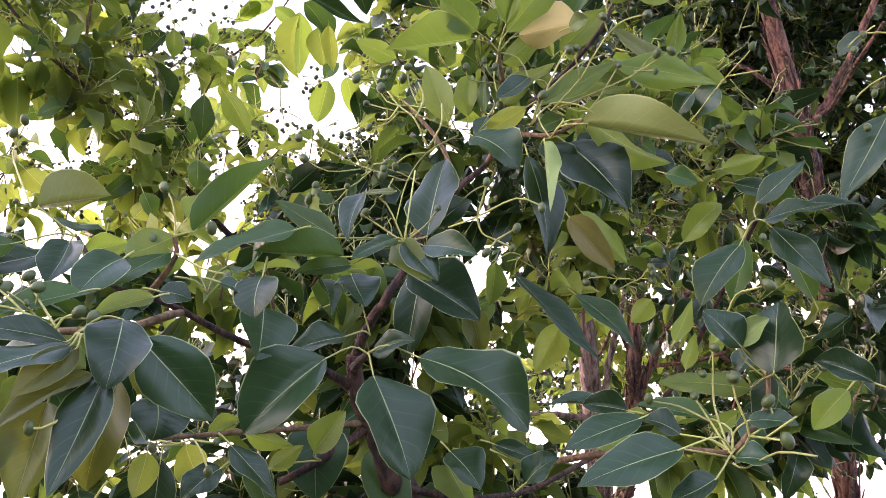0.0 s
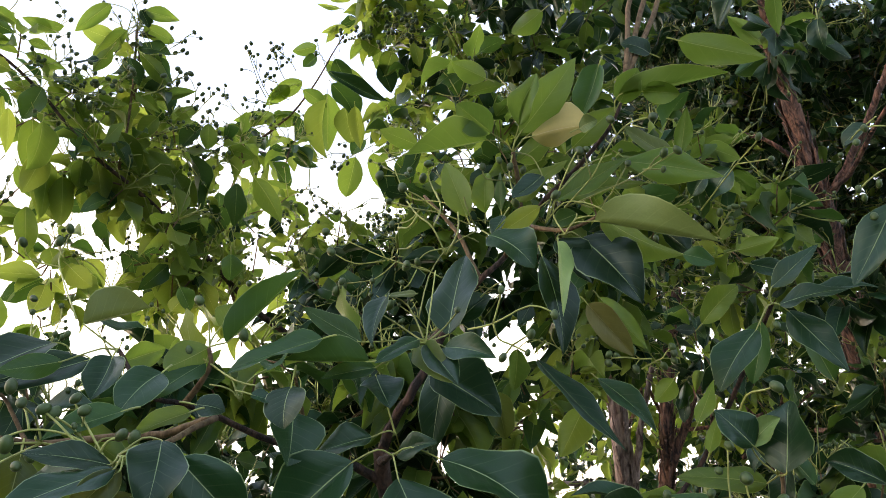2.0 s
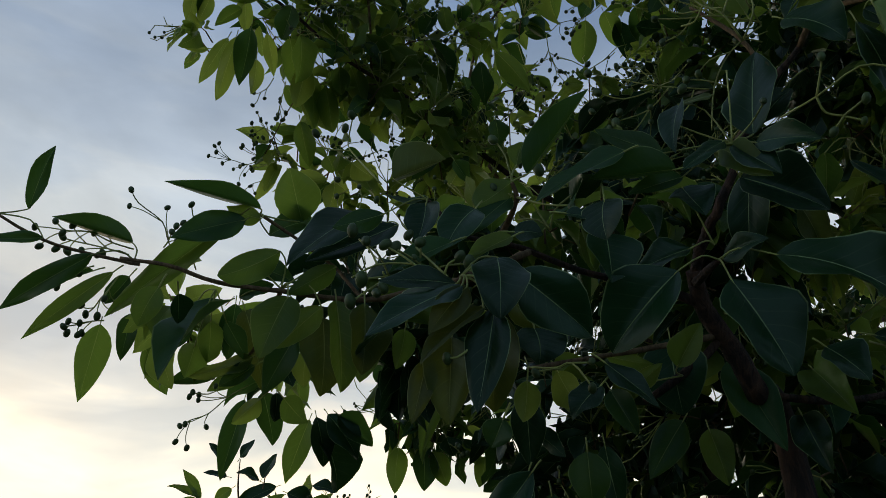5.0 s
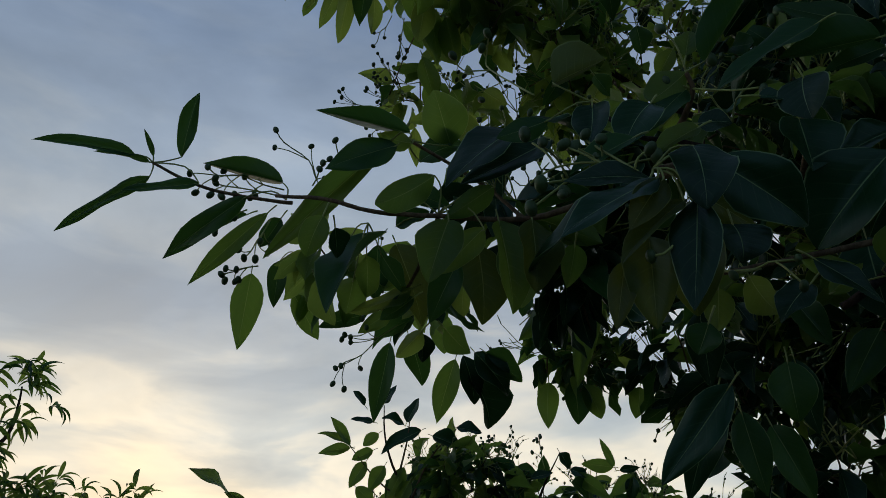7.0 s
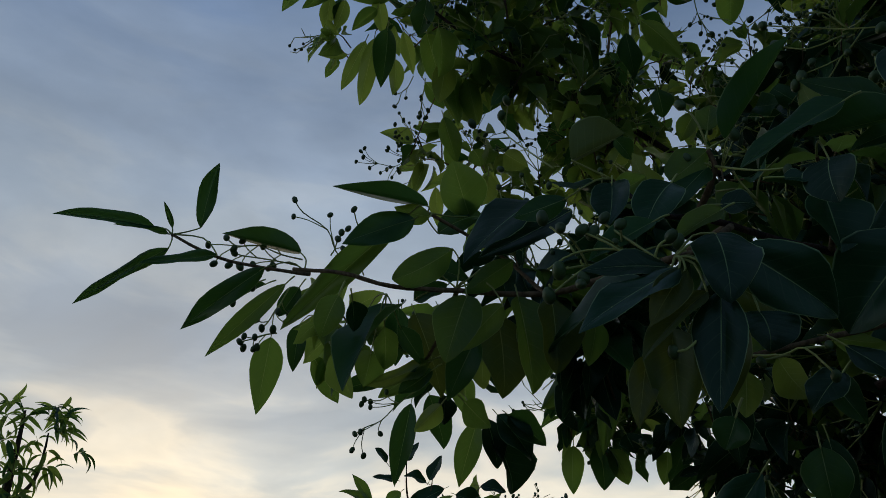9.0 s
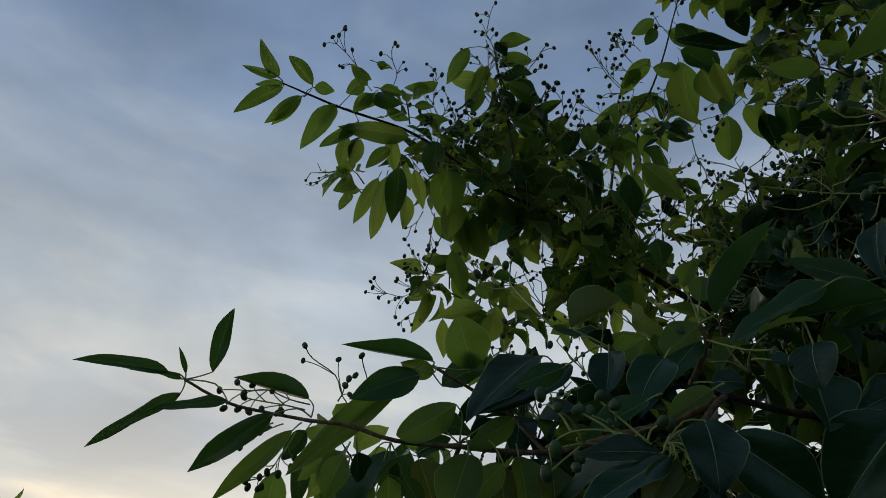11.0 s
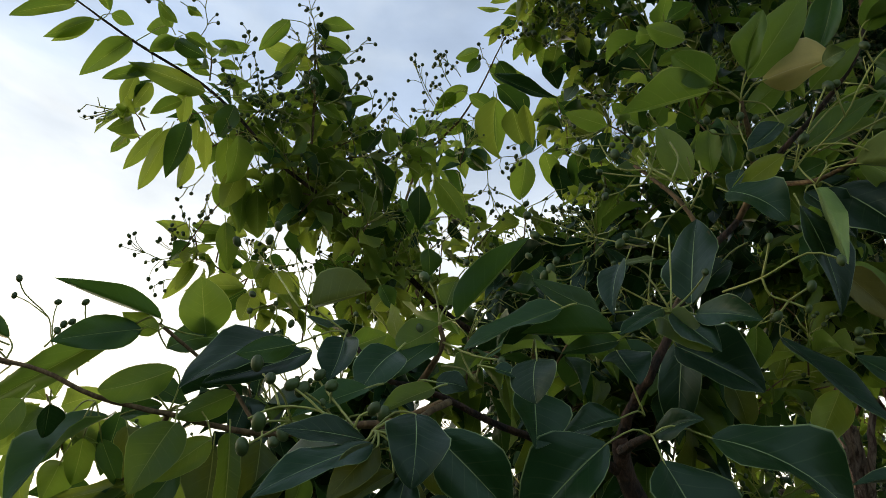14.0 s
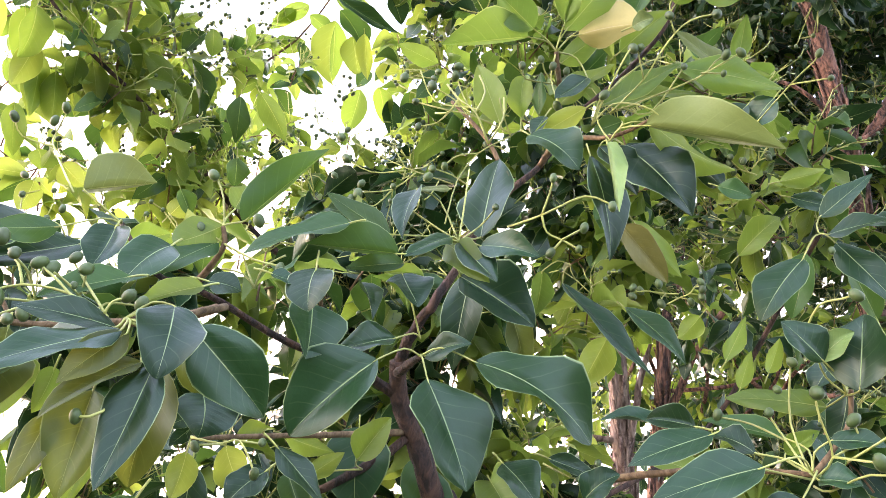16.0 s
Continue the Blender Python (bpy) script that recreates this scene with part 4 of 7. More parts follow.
leaf("u", (-0.723, 1.119, 2.018), (-0.729, 1.130, 1.973), (0.85, -0.47, -0.22), 0.034)
leaf("g", (-0.702, 1.143, 2.059), (-0.707, 1.163, 1.993), (-0.64, 0.72, 0.27), 0.041, joined=True)
leaf("b", (-0.500, 0.736, 1.978), (-0.484, 0.767, 1.890), (0.84, -0.54, -0.04), 0.047)
leaf("b", (-0.403, 0.746, 1.959), (-0.402, 0.754, 1.875), (0.82, -0.57, -0.05), 0.061)
leaf("g", (-0.373, 0.763, 1.959), (-0.367, 0.772, 1.892), (0.78, -0.63, -0.02), 0.055)
leaf("d", (-0.527, 1.124, 2.053), (-0.544, 1.128, 2.020), (0.30, -0.92, -0.26), 0.023)
leaf("g", (-0.430, 1.311, 1.937), (-0.443, 1.317, 1.889), (0.18, -0.97, -0.16), 0.033, joined=True)
leaf("u", (-0.450, 1.194, 1.942), (-0.441, 1.204, 1.915), (0.70, -0.71, -0.03), 0.039)
# mid twigs
leaf("g", (-0.813, 0.668, 2.690), (-0.813, 0.613, 2.734), (-0.69, 0.46, 0.55), 0.025, (-0.812, 0.681, 2.682), joined=True)
leaf("g", (-0.815, 0.666, 2.689), (-0.855, 0.619, 2.697), (-0.57, 0.59, 0.57), 0.016, (-0.812, 0.681, 2.682), joined=True)
leaf("g", (-0.812, 0.680, 2.683), (-0.853, 0.653, 2.679), (-0.47, 0.63, 0.61), 0.018, (-0.812, 0.681, 2.682), joined=True)
leaf("g", (-0.815, 0.683, 2.678), (-0.892, 0.652, 2.629), (0.60, -0.55, -0.59), 0.027, (-0.812, 0.681, 2.682), joined=True)
leaf("g", (-0.786, 0.704, 2.659), (-0.851, 0.689, 2.614), (-0.56, 0.58, 0.59), 0.027, (-0.783, 0.708, 2.659), joined=True)
leaf("y", (-0.793, 0.709, 2.665), (-0.850, 0.703, 2.620), (-0.54, 0.58, 0.60), 0.021, (-0.783, 0.708, 2.659), joined=True)
leaf("g", (-0.764, 0.705, 2.676), (-0.785, 0.658, 2.717), (0.59, -0.66, -0.46), 0.025, (-0.783, 0.708, 2.659), joined=True)
leaf("g", (-0.764, 0.710, 2.674), (-0.740, 0.736, 2.674), (-0.61, 0.54, 0.58), 0.023, (-0.783, 0.708, 2.659), joined=True)
leaf("g", (-0.737, 0.741, 2.644), (-0.805, 0.740, 2.572), (0.58, -0.62, -0.53), 0.037, (-0.734, 0.746, 2.642), joined=True)
leaf("g", (-0.737, 0.741, 2.644), (-0.772, 0.747, 2.612), (-0.48, 0.62, 0.62), 0.025, (-0.734, 0.746, 2.642), joined=True)
leaf("g", (-0.708, 0.777, 2.610), (-0.774, 0.754, 2.574), (0.53, -0.63, -0.56), 0.024, (-0.734, 0.746, 2.642), joined=True)
leaf("y", (-0.628, 0.815, 2.579), (-0.727, 0.744, 2.591), (-0.45, 0.71, 0.54), 0.038, joined=True)
leaf("g", (-0.686, 0.748, 2.676), (-0.726, 0.750, 2.675), (-0.00, 0.66, 0.75), 0.031, (-0.734, 0.746, 2.642), joined=True)
leaf("g", (-0.672, 0.745, 2.660), (-0.679, 0.707, 2.682), (-0.62, 0.46, 0.63), 0.020, joined=True)
leaf("g", (-0.635, 0.745, 2.685), (-0.645, 0.733, 2.687), (0.56, -0.55, -0.62), 0.016, joined=True)
leaf("g", (-0.662, 0.768, 2.651), (-0.699, 0.759, 2.630), (0.48, -0.63, -0.60), 0.024, joined=True)
leaf("y", (-0.731, 0.773, 2.595), (-0.760, 0.801, 2.547), (-0.65, 0.42, 0.64), 0.026, joined=True)
leaf("y", (-0.715, 0.792, 2.593), (-0.747, 0.806, 2.554), (-0.45, 0.66, 0.61), 0.026, joined=True)
leaf("g", (-0.671, 0.820, 2.573), (-0.715, 0.813, 2.544), (0.48, -0.68, -0.56), 0.024, (-0.658, 0.813, 2.589), joined=True)
leaf("y", (-0.662, 0.811, 2.588), (-0.678, 0.847, 2.544), (-0.62, 0.48, 0.62), 0.028, (-0.658, 0.813, 2.589), joined=True)
leaf("y", (-0.744, 0.839, 2.527), (-0.775, 0.817, 2.520), (-0.59, 0.64, 0.49), 0.012, joined=True)
leaf("y", (-0.703, 0.835, 2.533), (-0.761, 0.850, 2.467), (-0.46, 0.70, 0.55), 0.028, joined=True)
leaf("y", (-0.671, 0.820, 2.511), (-0.718, 0.851, 2.420), (-0.47, 0.73, 0.50), 0.033, joined=True)
leaf("d", (-0.648, 0.824, 2.525), (-0.683, 0.859, 2.445), (0.44, -0.74, -0.51), 0.039, joined=True)
leaf("y", (-0.665, 0.868, 2.502), (-0.687, 0.894, 2.456), (-0.39, 0.71, 0.59), 0.026, joined=True)
leaf("d", (-0.583, 0.836, 2.561), (-0.613, 0.859, 2.519), (0.35, -0.70, -0.62), 0.039, joined=True)
leaf("g", (-0.606, 0.871, 2.529), (-0.613, 0.929, 2.462), (0.59, -0.57, -0.57), 0.047, joined=True)
leaf("y", (-0.587, 0.914, 2.482), (-0.602, 0.965, 2.411), (-0.58, 0.60, 0.55), 0.033, joined=True)
leaf("y", (-0.571, 0.936, 2.469), (-0.578, 0.982, 2.409), (-0.57, 0.62, 0.53), 0.039, joined=True)
leaf("g", (-0.543, 0.929, 2.497), (-0.551, 0.956, 2.461), (0.55, -0.60, -0.58), 0.033, joined=True)
leaf("y", (-0.527, 0.959, 2.508), (-0.538, 0.993, 2.461), (-0.53, 0.62, 0.58), 0.031, joined=True)
leaf("y", (-0.514, 0.983, 2.522), (-0.520, 1.023, 2.470), (-0.52, 0.64, 0.57), 0.034, joined=True)
leaf("g", (-0.589, 0.812, 2.665), (-0.624, 0.785, 2.664), (0.50, -0.62, -0.60), 0.020, joined=True)
leaf("g", (-0.523, 0.827, 2.745), (-0.579, 0.845, 2.701), (-0.31, 0.67, 0.68), 0.029, (-0.490, 0.866, 2.732), joined=True)
leaf("g", (-0.474, 0.849, 2.752), (-0.425, 0.874, 2.754), (0.37, -0.67, -0.65), 0.025, (-0.490, 0.866, 2.732), joined=True)
leaf("u", (-0.481, 0.846, 2.751), (-0.473, 0.871, 2.736), (0.47, -0.57, -0.68), 0.021, (-0.490, 0.866, 2.732), joined=True)
leaf("g", (-0.480, 0.867, 2.736), (-0.437, 0.897, 2.731), (-0.39, 0.67, 0.63), 0.029, (-0.490, 0.866, 2.732), joined=True)
leaf("d", (-0.493, 0.892, 2.709), (-0.445, 0.912, 2.715), (0.36, -0.70, -0.62), 0.027, (-0.490, 0.866, 2.732), joined=True)
leaf("g", (-0.506, 0.865, 2.725), (-0.567, 0.890, 2.672), (0.29, -0.69, -0.66), 0.027, (-0.490, 0.866, 2.732), joined=True)
leaf("g", (-0.496, 0.930, 2.675), (-0.450, 0.965, 2.667), (0.41, -0.70, -0.58), 0.023, joined=True)
leaf("g", (-0.472, 0.899, 2.714), (-0.473, 0.943, 2.675), (0.48, -0.57, -0.67), 0.021, (-0.490, 0.866, 2.732), joined=True)
leaf("d", (-0.475, 0.905, 2.707), (-0.446, 0.951, 2.681), (0.45, -0.64, -0.62), 0.023, (-0.490, 0.866, 2.732), joined=True)
leaf("g", (-0.483, 0.972, 2.673), (-0.420, 0.979, 2.695), (0.29, -0.75, -0.59), 0.023, joined=True)
leaf("g", (-0.442, 1.011, 2.532), (-0.478, 0.974, 2.553), (0.44, -0.73, -0.52), 0.034, (-0.490, 1.002, 2.516), joined=True)
leaf("y", (-0.469, 1.025, 2.501), (-0.490, 1.052, 2.454), (-0.23, 0.80, 0.56), 0.046, (-0.490, 1.002, 2.516), joined=True)
leaf("g", (-0.418, 1.051, 2.530), (-0.453, 1.023, 2.545), (0.41, -0.76, -0.50), 0.034, joined=True)
leaf("d", (-0.511, 1.075, 2.427), (-0.504, 1.111, 2.379), (0.51, -0.72, -0.47), 0.050, joined=True)
leaf("u", (-0.440, 1.106, 2.429), (-0.418, 1.150, 2.377), (0.45, -0.77, -0.45), 0.044, joined=True)
leaf("g", (-0.634, 0.966, 2.436), (-0.637, 1.012, 2.373), (0.60, -0.63, -0.49), 0.034, joined=True)
leaf("g", (-0.608, 1.017, 2.392), (-0.605, 1.036, 2.369), (0.58, -0.67, -0.46), 0.034, joined=True)
leaf("y", (-0.661, 0.989, 2.322), (-0.674, 1.016, 2.265), (-0.63, 0.63, 0.45), 0.023, joined=True)
leaf("y", (-0.699, 0.999, 2.390), (-0.743, 1.010, 2.327), (-0.43, 0.79, 0.44), 0.024, joined=True)
leaf("g", (-0.640, 1.004, 2.438), (-0.696, 0.964, 2.438), (-0.53, 0.74, 0.41), 0.024, joined=True)
# arch twigs
leaf("g", (-0.333, 1.321, 3.214), (-0.392, 1.322, 3.199), (-0.15, 0.74, 0.66), 0.036, joined=True)
leaf("g", (-0.312, 1.353, 3.191), (-0.204, 1.414, 3.155), (-0.21, 0.74, 0.64), 0.051, joined=True)
leaf("d", (-0.290, 1.351, 3.198), (-0.256, 1.408, 3.153), (0.27, -0.69, -0.67), 0.051, joined=True)
leaf("u", (-0.298, 1.339, 3.139), (-0.156, 1.407, 3.099), (0.19, -0.76, -0.63), 0.038, joined=True)
leaf("g", (-0.363, 1.346, 3.117), (-0.445, 1.365, 3.077), (-0.14, 0.76, 0.63), 0.044, (-0.373, 1.353, 3.109), joined=True)
leaf("g", (-0.393, 1.351, 3.106), (-0.453, 1.374, 3.066), (-0.13, 0.76, 0.64), 0.038, (-0.373, 1.353, 3.109), joined=True)
leaf("g", (-0.362, 1.362, 3.103), (-0.308, 1.402, 3.079), (0.26, -0.74, -0.62), 0.038, (-0.373, 1.353, 3.109), joined=True)
leaf("g", (-0.305, 1.377, 3.103), (-0.313, 1.476, 3.002), (-0.30, 0.67, 0.68), 0.067, joined=True)
leaf("d", (-0.293, 1.361, 3.120), (-0.236, 1.435, 3.061), (0.26, -0.72, -0.64), 0.058, joined=True)
leaf("y", (-0.264, 1.406, 3.084), (-0.250, 1.472, 3.020), (-0.28, 0.70, 0.66), 0.067, joined=True)
leaf("d", (-0.218, 1.469, 3.029), (-0.253, 1.489, 3.000), (0.01, -0.80, -0.60), 0.038, joined=True)
leaf("g", (-0.372, 1.406, 3.059), (-0.458, 1.404, 3.034), (-0.18, 0.79, 0.59), 0.041, joined=True)
leaf("g", (-0.432, 1.394, 3.053), (-0.530, 1.383, 3.028), (-0.23, 0.78, 0.58), 0.038, joined=True)
leaf("d", (-0.386, 1.404, 3.057), (-0.384, 1.446, 3.014), (0.34, -0.67, -0.66), 0.038, joined=True)
leaf("g", (-0.366, 1.424, 3.042), (-0.337, 1.458, 3.015), (0.30, -0.74, -0.60), 0.029, joined=True)
leaf("y", (-0.406, 1.437, 3.018), (-0.395, 1.497, 2.956), (-0.35, 0.70, 0.62), 0.038, joined=True)
leaf("g", (-0.245, 1.494, 2.997), (-0.272, 1.555, 2.920), (-0.01, -0.78, -0.62), 0.064, joined=True)
leaf("g", (-0.201, 1.492, 3.006), (-0.187, 1.550, 2.942), (0.25, -0.75, -0.62), 0.049, joined=True)
leaf("u", (-0.176, 1.513, 2.987), (-0.167, 1.574, 2.916), (0.24, -0.75, -0.62), 0.055, joined=True)
leaf("d", (-0.127, 1.502, 3.004), (-0.130, 1.559, 2.939), (0.21, -0.73, -0.64), 0.058, joined=True)
leaf("g", (-0.102, 1.502, 3.007), (-0.068, 1.565, 2.936), (-0.18, 0.78, 0.60), 0.064, joined=True)
leaf("d", (-0.445, 1.471, 2.968), (-0.407, 1.518, 2.927), (0.34, -0.76, -0.56), 0.046, joined=True)
leaf("g", (-0.460, 1.498, 2.932), (-0.383, 1.579, 2.859), (0.33, -0.78, -0.52), 0.064, joined=True)
leaf("g", (-0.480, 1.495, 2.927), (-0.522, 1.561, 2.829), (0.12, -0.80, -0.58), 0.070, joined=True)
leaf("d", (-0.470, 1.417, 3.016), (-0.529, 1.426, 2.985), (0.19, -0.80, -0.57), 0.044, joined=True)
leaf("g", (-0.546, 1.387, 3.018), (-0.497, 1.448, 2.974), (0.38, -0.72, -0.58), 0.044, joined=True)
leaf("d", (-0.402, 1.462, 2.992), (-0.454, 1.467, 2.969), (0.17, -0.81, -0.56), 0.035, joined=True)
leaf("d", (-0.383, 1.450, 3.011), (-0.420, 1.470, 2.977), (0.10, -0.80, -0.60), 0.035, joined=True)
leaf("d", (-0.072, 1.354, 3.221), (-0.084, 1.409, 3.172), (-0.11, -0.67, -0.73), 0.060, joined=True)
leaf("g", (-0.147, 1.349, 3.219), (-0.175, 1.397, 3.175), (-0.06, -0.70, -0.71), 0.054, joined=True)
leaf("u", (-0.182, 1.372, 3.196), (-0.155, 1.426, 3.150), (0.22, -0.69, -0.69), 0.051, joined=True)
leaf("y", (-0.121, 1.329, 3.239), (-0.050, 1.345, 3.229), (-0.08, 0.74, 0.67), 0.036, joined=True)
leaf("g", (-0.209, 1.299, 3.253), (-0.196, 1.356, 3.208), (-0.25, 0.64, 0.73), 0.039, joined=True)
leaf("y", (-0.235, 1.238, 3.297), (-0.291, 1.242, 3.284), (-0.10, 0.70, 0.70), 0.025, joined=True)
leaf("y", (-0.270, 1.259, 3.275), (-0.324, 1.243, 3.277), (-0.19, 0.70, 0.69), 0.013, joined=True)
leaf("y", (-0.259, 1.294, 3.250), (-0.319, 1.298, 3.236), (-0.12, 0.73, 0.68), 0.022, joined=True)
leaf("y", (-0.278, 1.291, 3.249), (-0.310, 1.319, 3.221), (-0.03, 0.70, 0.71), 0.021, joined=True)
leaf("y", (-0.201, 1.231, 3.306), (-0.234, 1.292, 3.255), (0.03, 0.65, 0.76), 0.042, joined=True)
leaf("g", (-0.175, 1.279, 3.274), (-0.200, 1.329, 3.230), (-0.05, -0.66, -0.75), 0.039, joined=True)
leaf("d", (-0.335, 1.339, 3.198), (-0.370, 1.354, 3.177), (0.09, -0.74, -0.67), 0.033, joined=True)
leaf("d", (-0.153, 1.416, 3.091), (-0.119, 1.463, 3.047), (0.20, -0.74, -0.64), 0.052, joined=True)
leaf("d", (-0.109, 1.424, 3.156), (-0.143, 1.449, 3.129), (-0.05, -0.76, -0.65), 0.051, joined=True)
# inside twigs
leaf("d", (-0.487, 0.870, 2.662), (-0.479, 0.905, 2.634), (0.49, -0.59, -0.64), 0.024, joined=True)
leaf("g", (-0.469, 0.871, 2.669), (-0.431, 0.921, 2.644), (-0.44, 0.65, 0.61), 0.028, joined=True)
leaf("g", (-0.485, 0.913, 2.625), (-0.452, 0.946, 2.611), (0.44, -0.69, -0.57), 0.020, joined=True)
leaf("u", (-0.529, 0.859, 2.648), (-0.563, 0.853, 2.633), (0.38, -0.70, -0.60), 0.013, joined=True)
leaf("g", (-0.548, 0.901, 2.601), (-0.497, 0.922, 2.609), (0.41, -0.72, -0.56), 0.020, joined=True)
leaf("g", (-0.456, 0.949, 2.605), (-0.486, 0.965, 2.574), (0.24, -0.76, -0.61), 0.032, joined=True)
leaf("d", (-0.393, 0.978, 2.606), (-0.427, 0.994, 2.574), (0.20, -0.78, -0.60), 0.034, joined=True)
leaf("g", (-0.381, 0.976, 2.613), (-0.385, 1.005, 2.582), (0.42, -0.64, -0.64), 0.028, joined=True)
leaf("g", (-0.666, 0.755, 2.644), (-0.703, 0.752, 2.618), (0.47, -0.63, -0.62), 0.026, joined=True)
leaf("g", (-0.652, 0.757, 2.652), (-0.625, 0.786, 2.648), (0.55, -0.59, -0.59), 0.020, joined=True)
leaf("g", (-0.616, 0.808, 2.637), (-0.589, 0.829, 2.638), (0.50, -0.64, -0.58), 0.016, joined=True)
leaf("g", (-0.672, 0.710, 2.670), (-0.658, 0.739, 2.660), (-0.60, 0.51, 0.62), 0.018, joined=True)
leaf("y", (-0.640, 0.727, 2.681), (-0.623, 0.747, 2.678), (-0.55, 0.56, 0.62), 0.013, joined=True)
leaf("d", (-0.579, 0.924, 2.558), (-0.559, 0.958, 2.536), (0.54, -0.65, -0.53), 0.034, joined=True)
leaf("g", (-0.513, 0.950, 2.574), (-0.490, 1.005, 2.528), (0.50, -0.67, -0.55), 0.036, joined=True)
leaf("d", (-0.461, 1.006, 2.543), (-0.442, 1.040, 2.514), (0.46, -0.71, -0.53), 0.034, joined=True)
leaf("g", (-0.477, 0.981, 2.561), (-0.433, 1.018, 2.545), (-0.42, 0.74, 0.52), 0.028, joined=True)
leaf("g", (-0.438, 1.021, 2.538), (-0.410, 1.063, 2.504), (0.44, -0.73, -0.52), 0.040, joined=True)
leaf("y", (-0.537, 0.992, 2.513), (-0.566, 1.006, 2.477), (-0.30, 0.79, 0.54), 0.030, joined=True)
leaf("g", (-0.515, 1.004, 2.515), (-0.500, 1.040, 2.480), (-0.50, 0.69, 0.52), 0.034, joined=True)
leaf("g", (-0.651, 0.934, 2.494), (-0.639, 0.973, 2.460), (-0.60, 0.63, 0.50), 0.030, joined=True)
leaf("y", (-0.654, 0.870, 2.556), (-0.664, 0.916, 2.503), (-0.61, 0.54, 0.58), 0.024, joined=True)
leaf("g", (-0.593, 0.896, 2.576), (-0.562, 0.933, 2.560), (0.52, -0.66, -0.53), 0.026, joined=True)
leaf("g", (-0.709, 0.765, 2.604), (-0.738, 0.762, 2.582), (0.49, -0.64, -0.59), 0.020, joined=True)
leaf("g", (-0.510, 0.852, 2.664), (-0.540, 0.870, 2.632), (-0.28, 0.69, 0.67), 0.024, joined=True)
leaf("d", (-0.516, 1.011, 2.505), (-0.553, 1.024, 2.464), (0.29, -0.80, -0.52), 0.030, joined=True)
leaf("g", (-0.470, 1.052, 2.484), (-0.463, 1.085, 2.445), (0.48, -0.71, -0.51), 0.036, joined=True)
leaf("g", (-0.622, 0.821, 2.622), (-0.575, 0.856, 2.623), (-0.50, 0.65, 0.57), 0.020, joined=True)
leaf("g", (-0.516, 0.913, 2.607), (-0.558, 0.912, 2.583), (0.35, -0.74, -0.58), 0.026, joined=True)
leaf("g", (-0.657, 0.784, 2.628), (-0.631, 0.818, 2.619), (-0.57, 0.59, 0.58), 0.020, joined=True)
# upper twigs
leaf("g", (0.124, 0.660, 2.269), (0.186, 0.629, 2.348), (0.17, -0.86, -0.48), 0.040, (0.115, 0.674, 2.254))
leaf("g", (0.229, 0.641, 2.301), (0.335, 0.611, 2.297), (-0.22, -0.67, -0.71), 0.042, (0.225, 0.655, 2.289), half=-1)
leaf("g", (0.290, 0.607, 2.343), (0.374, 0.607, 2.312), (0.20, 0.82, 0.54), 0.036)
leaf("d", (0.213, 0.647, 2.355), (0.193, 0.678, 2.307), (-0.45, -0.83, -0.35), 0.036)
leaf("u", (0.286, 0.698, 2.428), (0.252, 0.692, 2.441), (-0.01, -0.90, -0.43), 0.029)
leaf("u", (0.346, 0.572, 2.379), (0.330, 0.598, 2.348), (-0.56, -0.76, -0.34), 0.026)
leaf("g", (0.382, 0.567, 2.369), (0.390, 0.601, 2.338), (-0.67, -0.41, -0.61), 0.018)
leaf("u", (0.459, 0.641, 2.410), (0.465, 0.658, 2.378), (-0.77, -0.49, -0.40), 0.026)
leaf("g", (0.293, 0.683, 2.255), (0.300, 0.656, 2.295), (0.40, 0.80, 0.45), 0.019)
leaf("p", (0.284, 0.688, 2.252), (0.233, 0.671, 2.284), (-0.00, -0.89, -0.45), 0.025)
leaf("u", (0.406, 0.852, 2.376), (0.383, 0.885, 2.347), (-0.61, -0.72, -0.32), 0.047)
leaf("u", (0.377, 0.864, 2.375), (0.360, 0.885, 2.357), (-0.58, -0.75, -0.31), 0.032)
leaf("g", (0.088, 0.795, 2.501), (0.042, 0.777, 2.516), (-0.14, 0.81, 0.57), 0.033)
leaf("g", (0.165, 0.728, 2.555), (0.124, 0.751, 2.539), (0.18, 0.76, 0.62), 0.030)
leaf("d", (-0.352, 1.077, 2.566), (-0.360, 1.123, 2.505), (0.69, -0.53, -0.49), 0.047, joined=True)
leaf("g", (-0.324, 1.078, 2.579), (-0.282, 1.139, 2.524), (-0.48, 0.75, 0.46), 0.041, joined=True)
leaf("g", (-0.396, 1.059, 2.565), (-0.455, 1.069, 2.516), (-0.22, 0.86, 0.46), 0.039, joined=True)
leaf("d", (-0.401, 1.087, 2.494), (-0.407, 1.108, 2.462), (0.72, -0.51, -0.47), 0.044, joined=True)
leaf("d", (-0.417, 1.007, 2.578), (-0.410, 1.084, 2.492), (0.89, -0.37, -0.26), 0.046, joined=True)
# inner twigs
leaf("g", (-0.543, 0.816, 2.468), (-0.569, 0.855, 2.413), (0.79, -0.26, -0.55), 0.043)
leaf("y", (-0.572, 0.879, 2.468), (-0.603, 0.907, 2.414), (-0.31, 0.75, 0.58), 0.040)
leaf("d", (-0.562, 0.897, 2.535), (-0.554, 0.922, 2.518), (0.66, -0.55, -0.51), 0.030, joined=True)
leaf("d", (-0.506, 0.934, 2.540), (-0.493, 0.974, 2.509), (0.76, -0.53, -0.38), 0.030, joined=True)
leaf("g", (-0.544, 0.944, 2.505), (-0.565, 0.961, 2.472), (0.26, -0.77, -0.58), 0.038, joined=True)
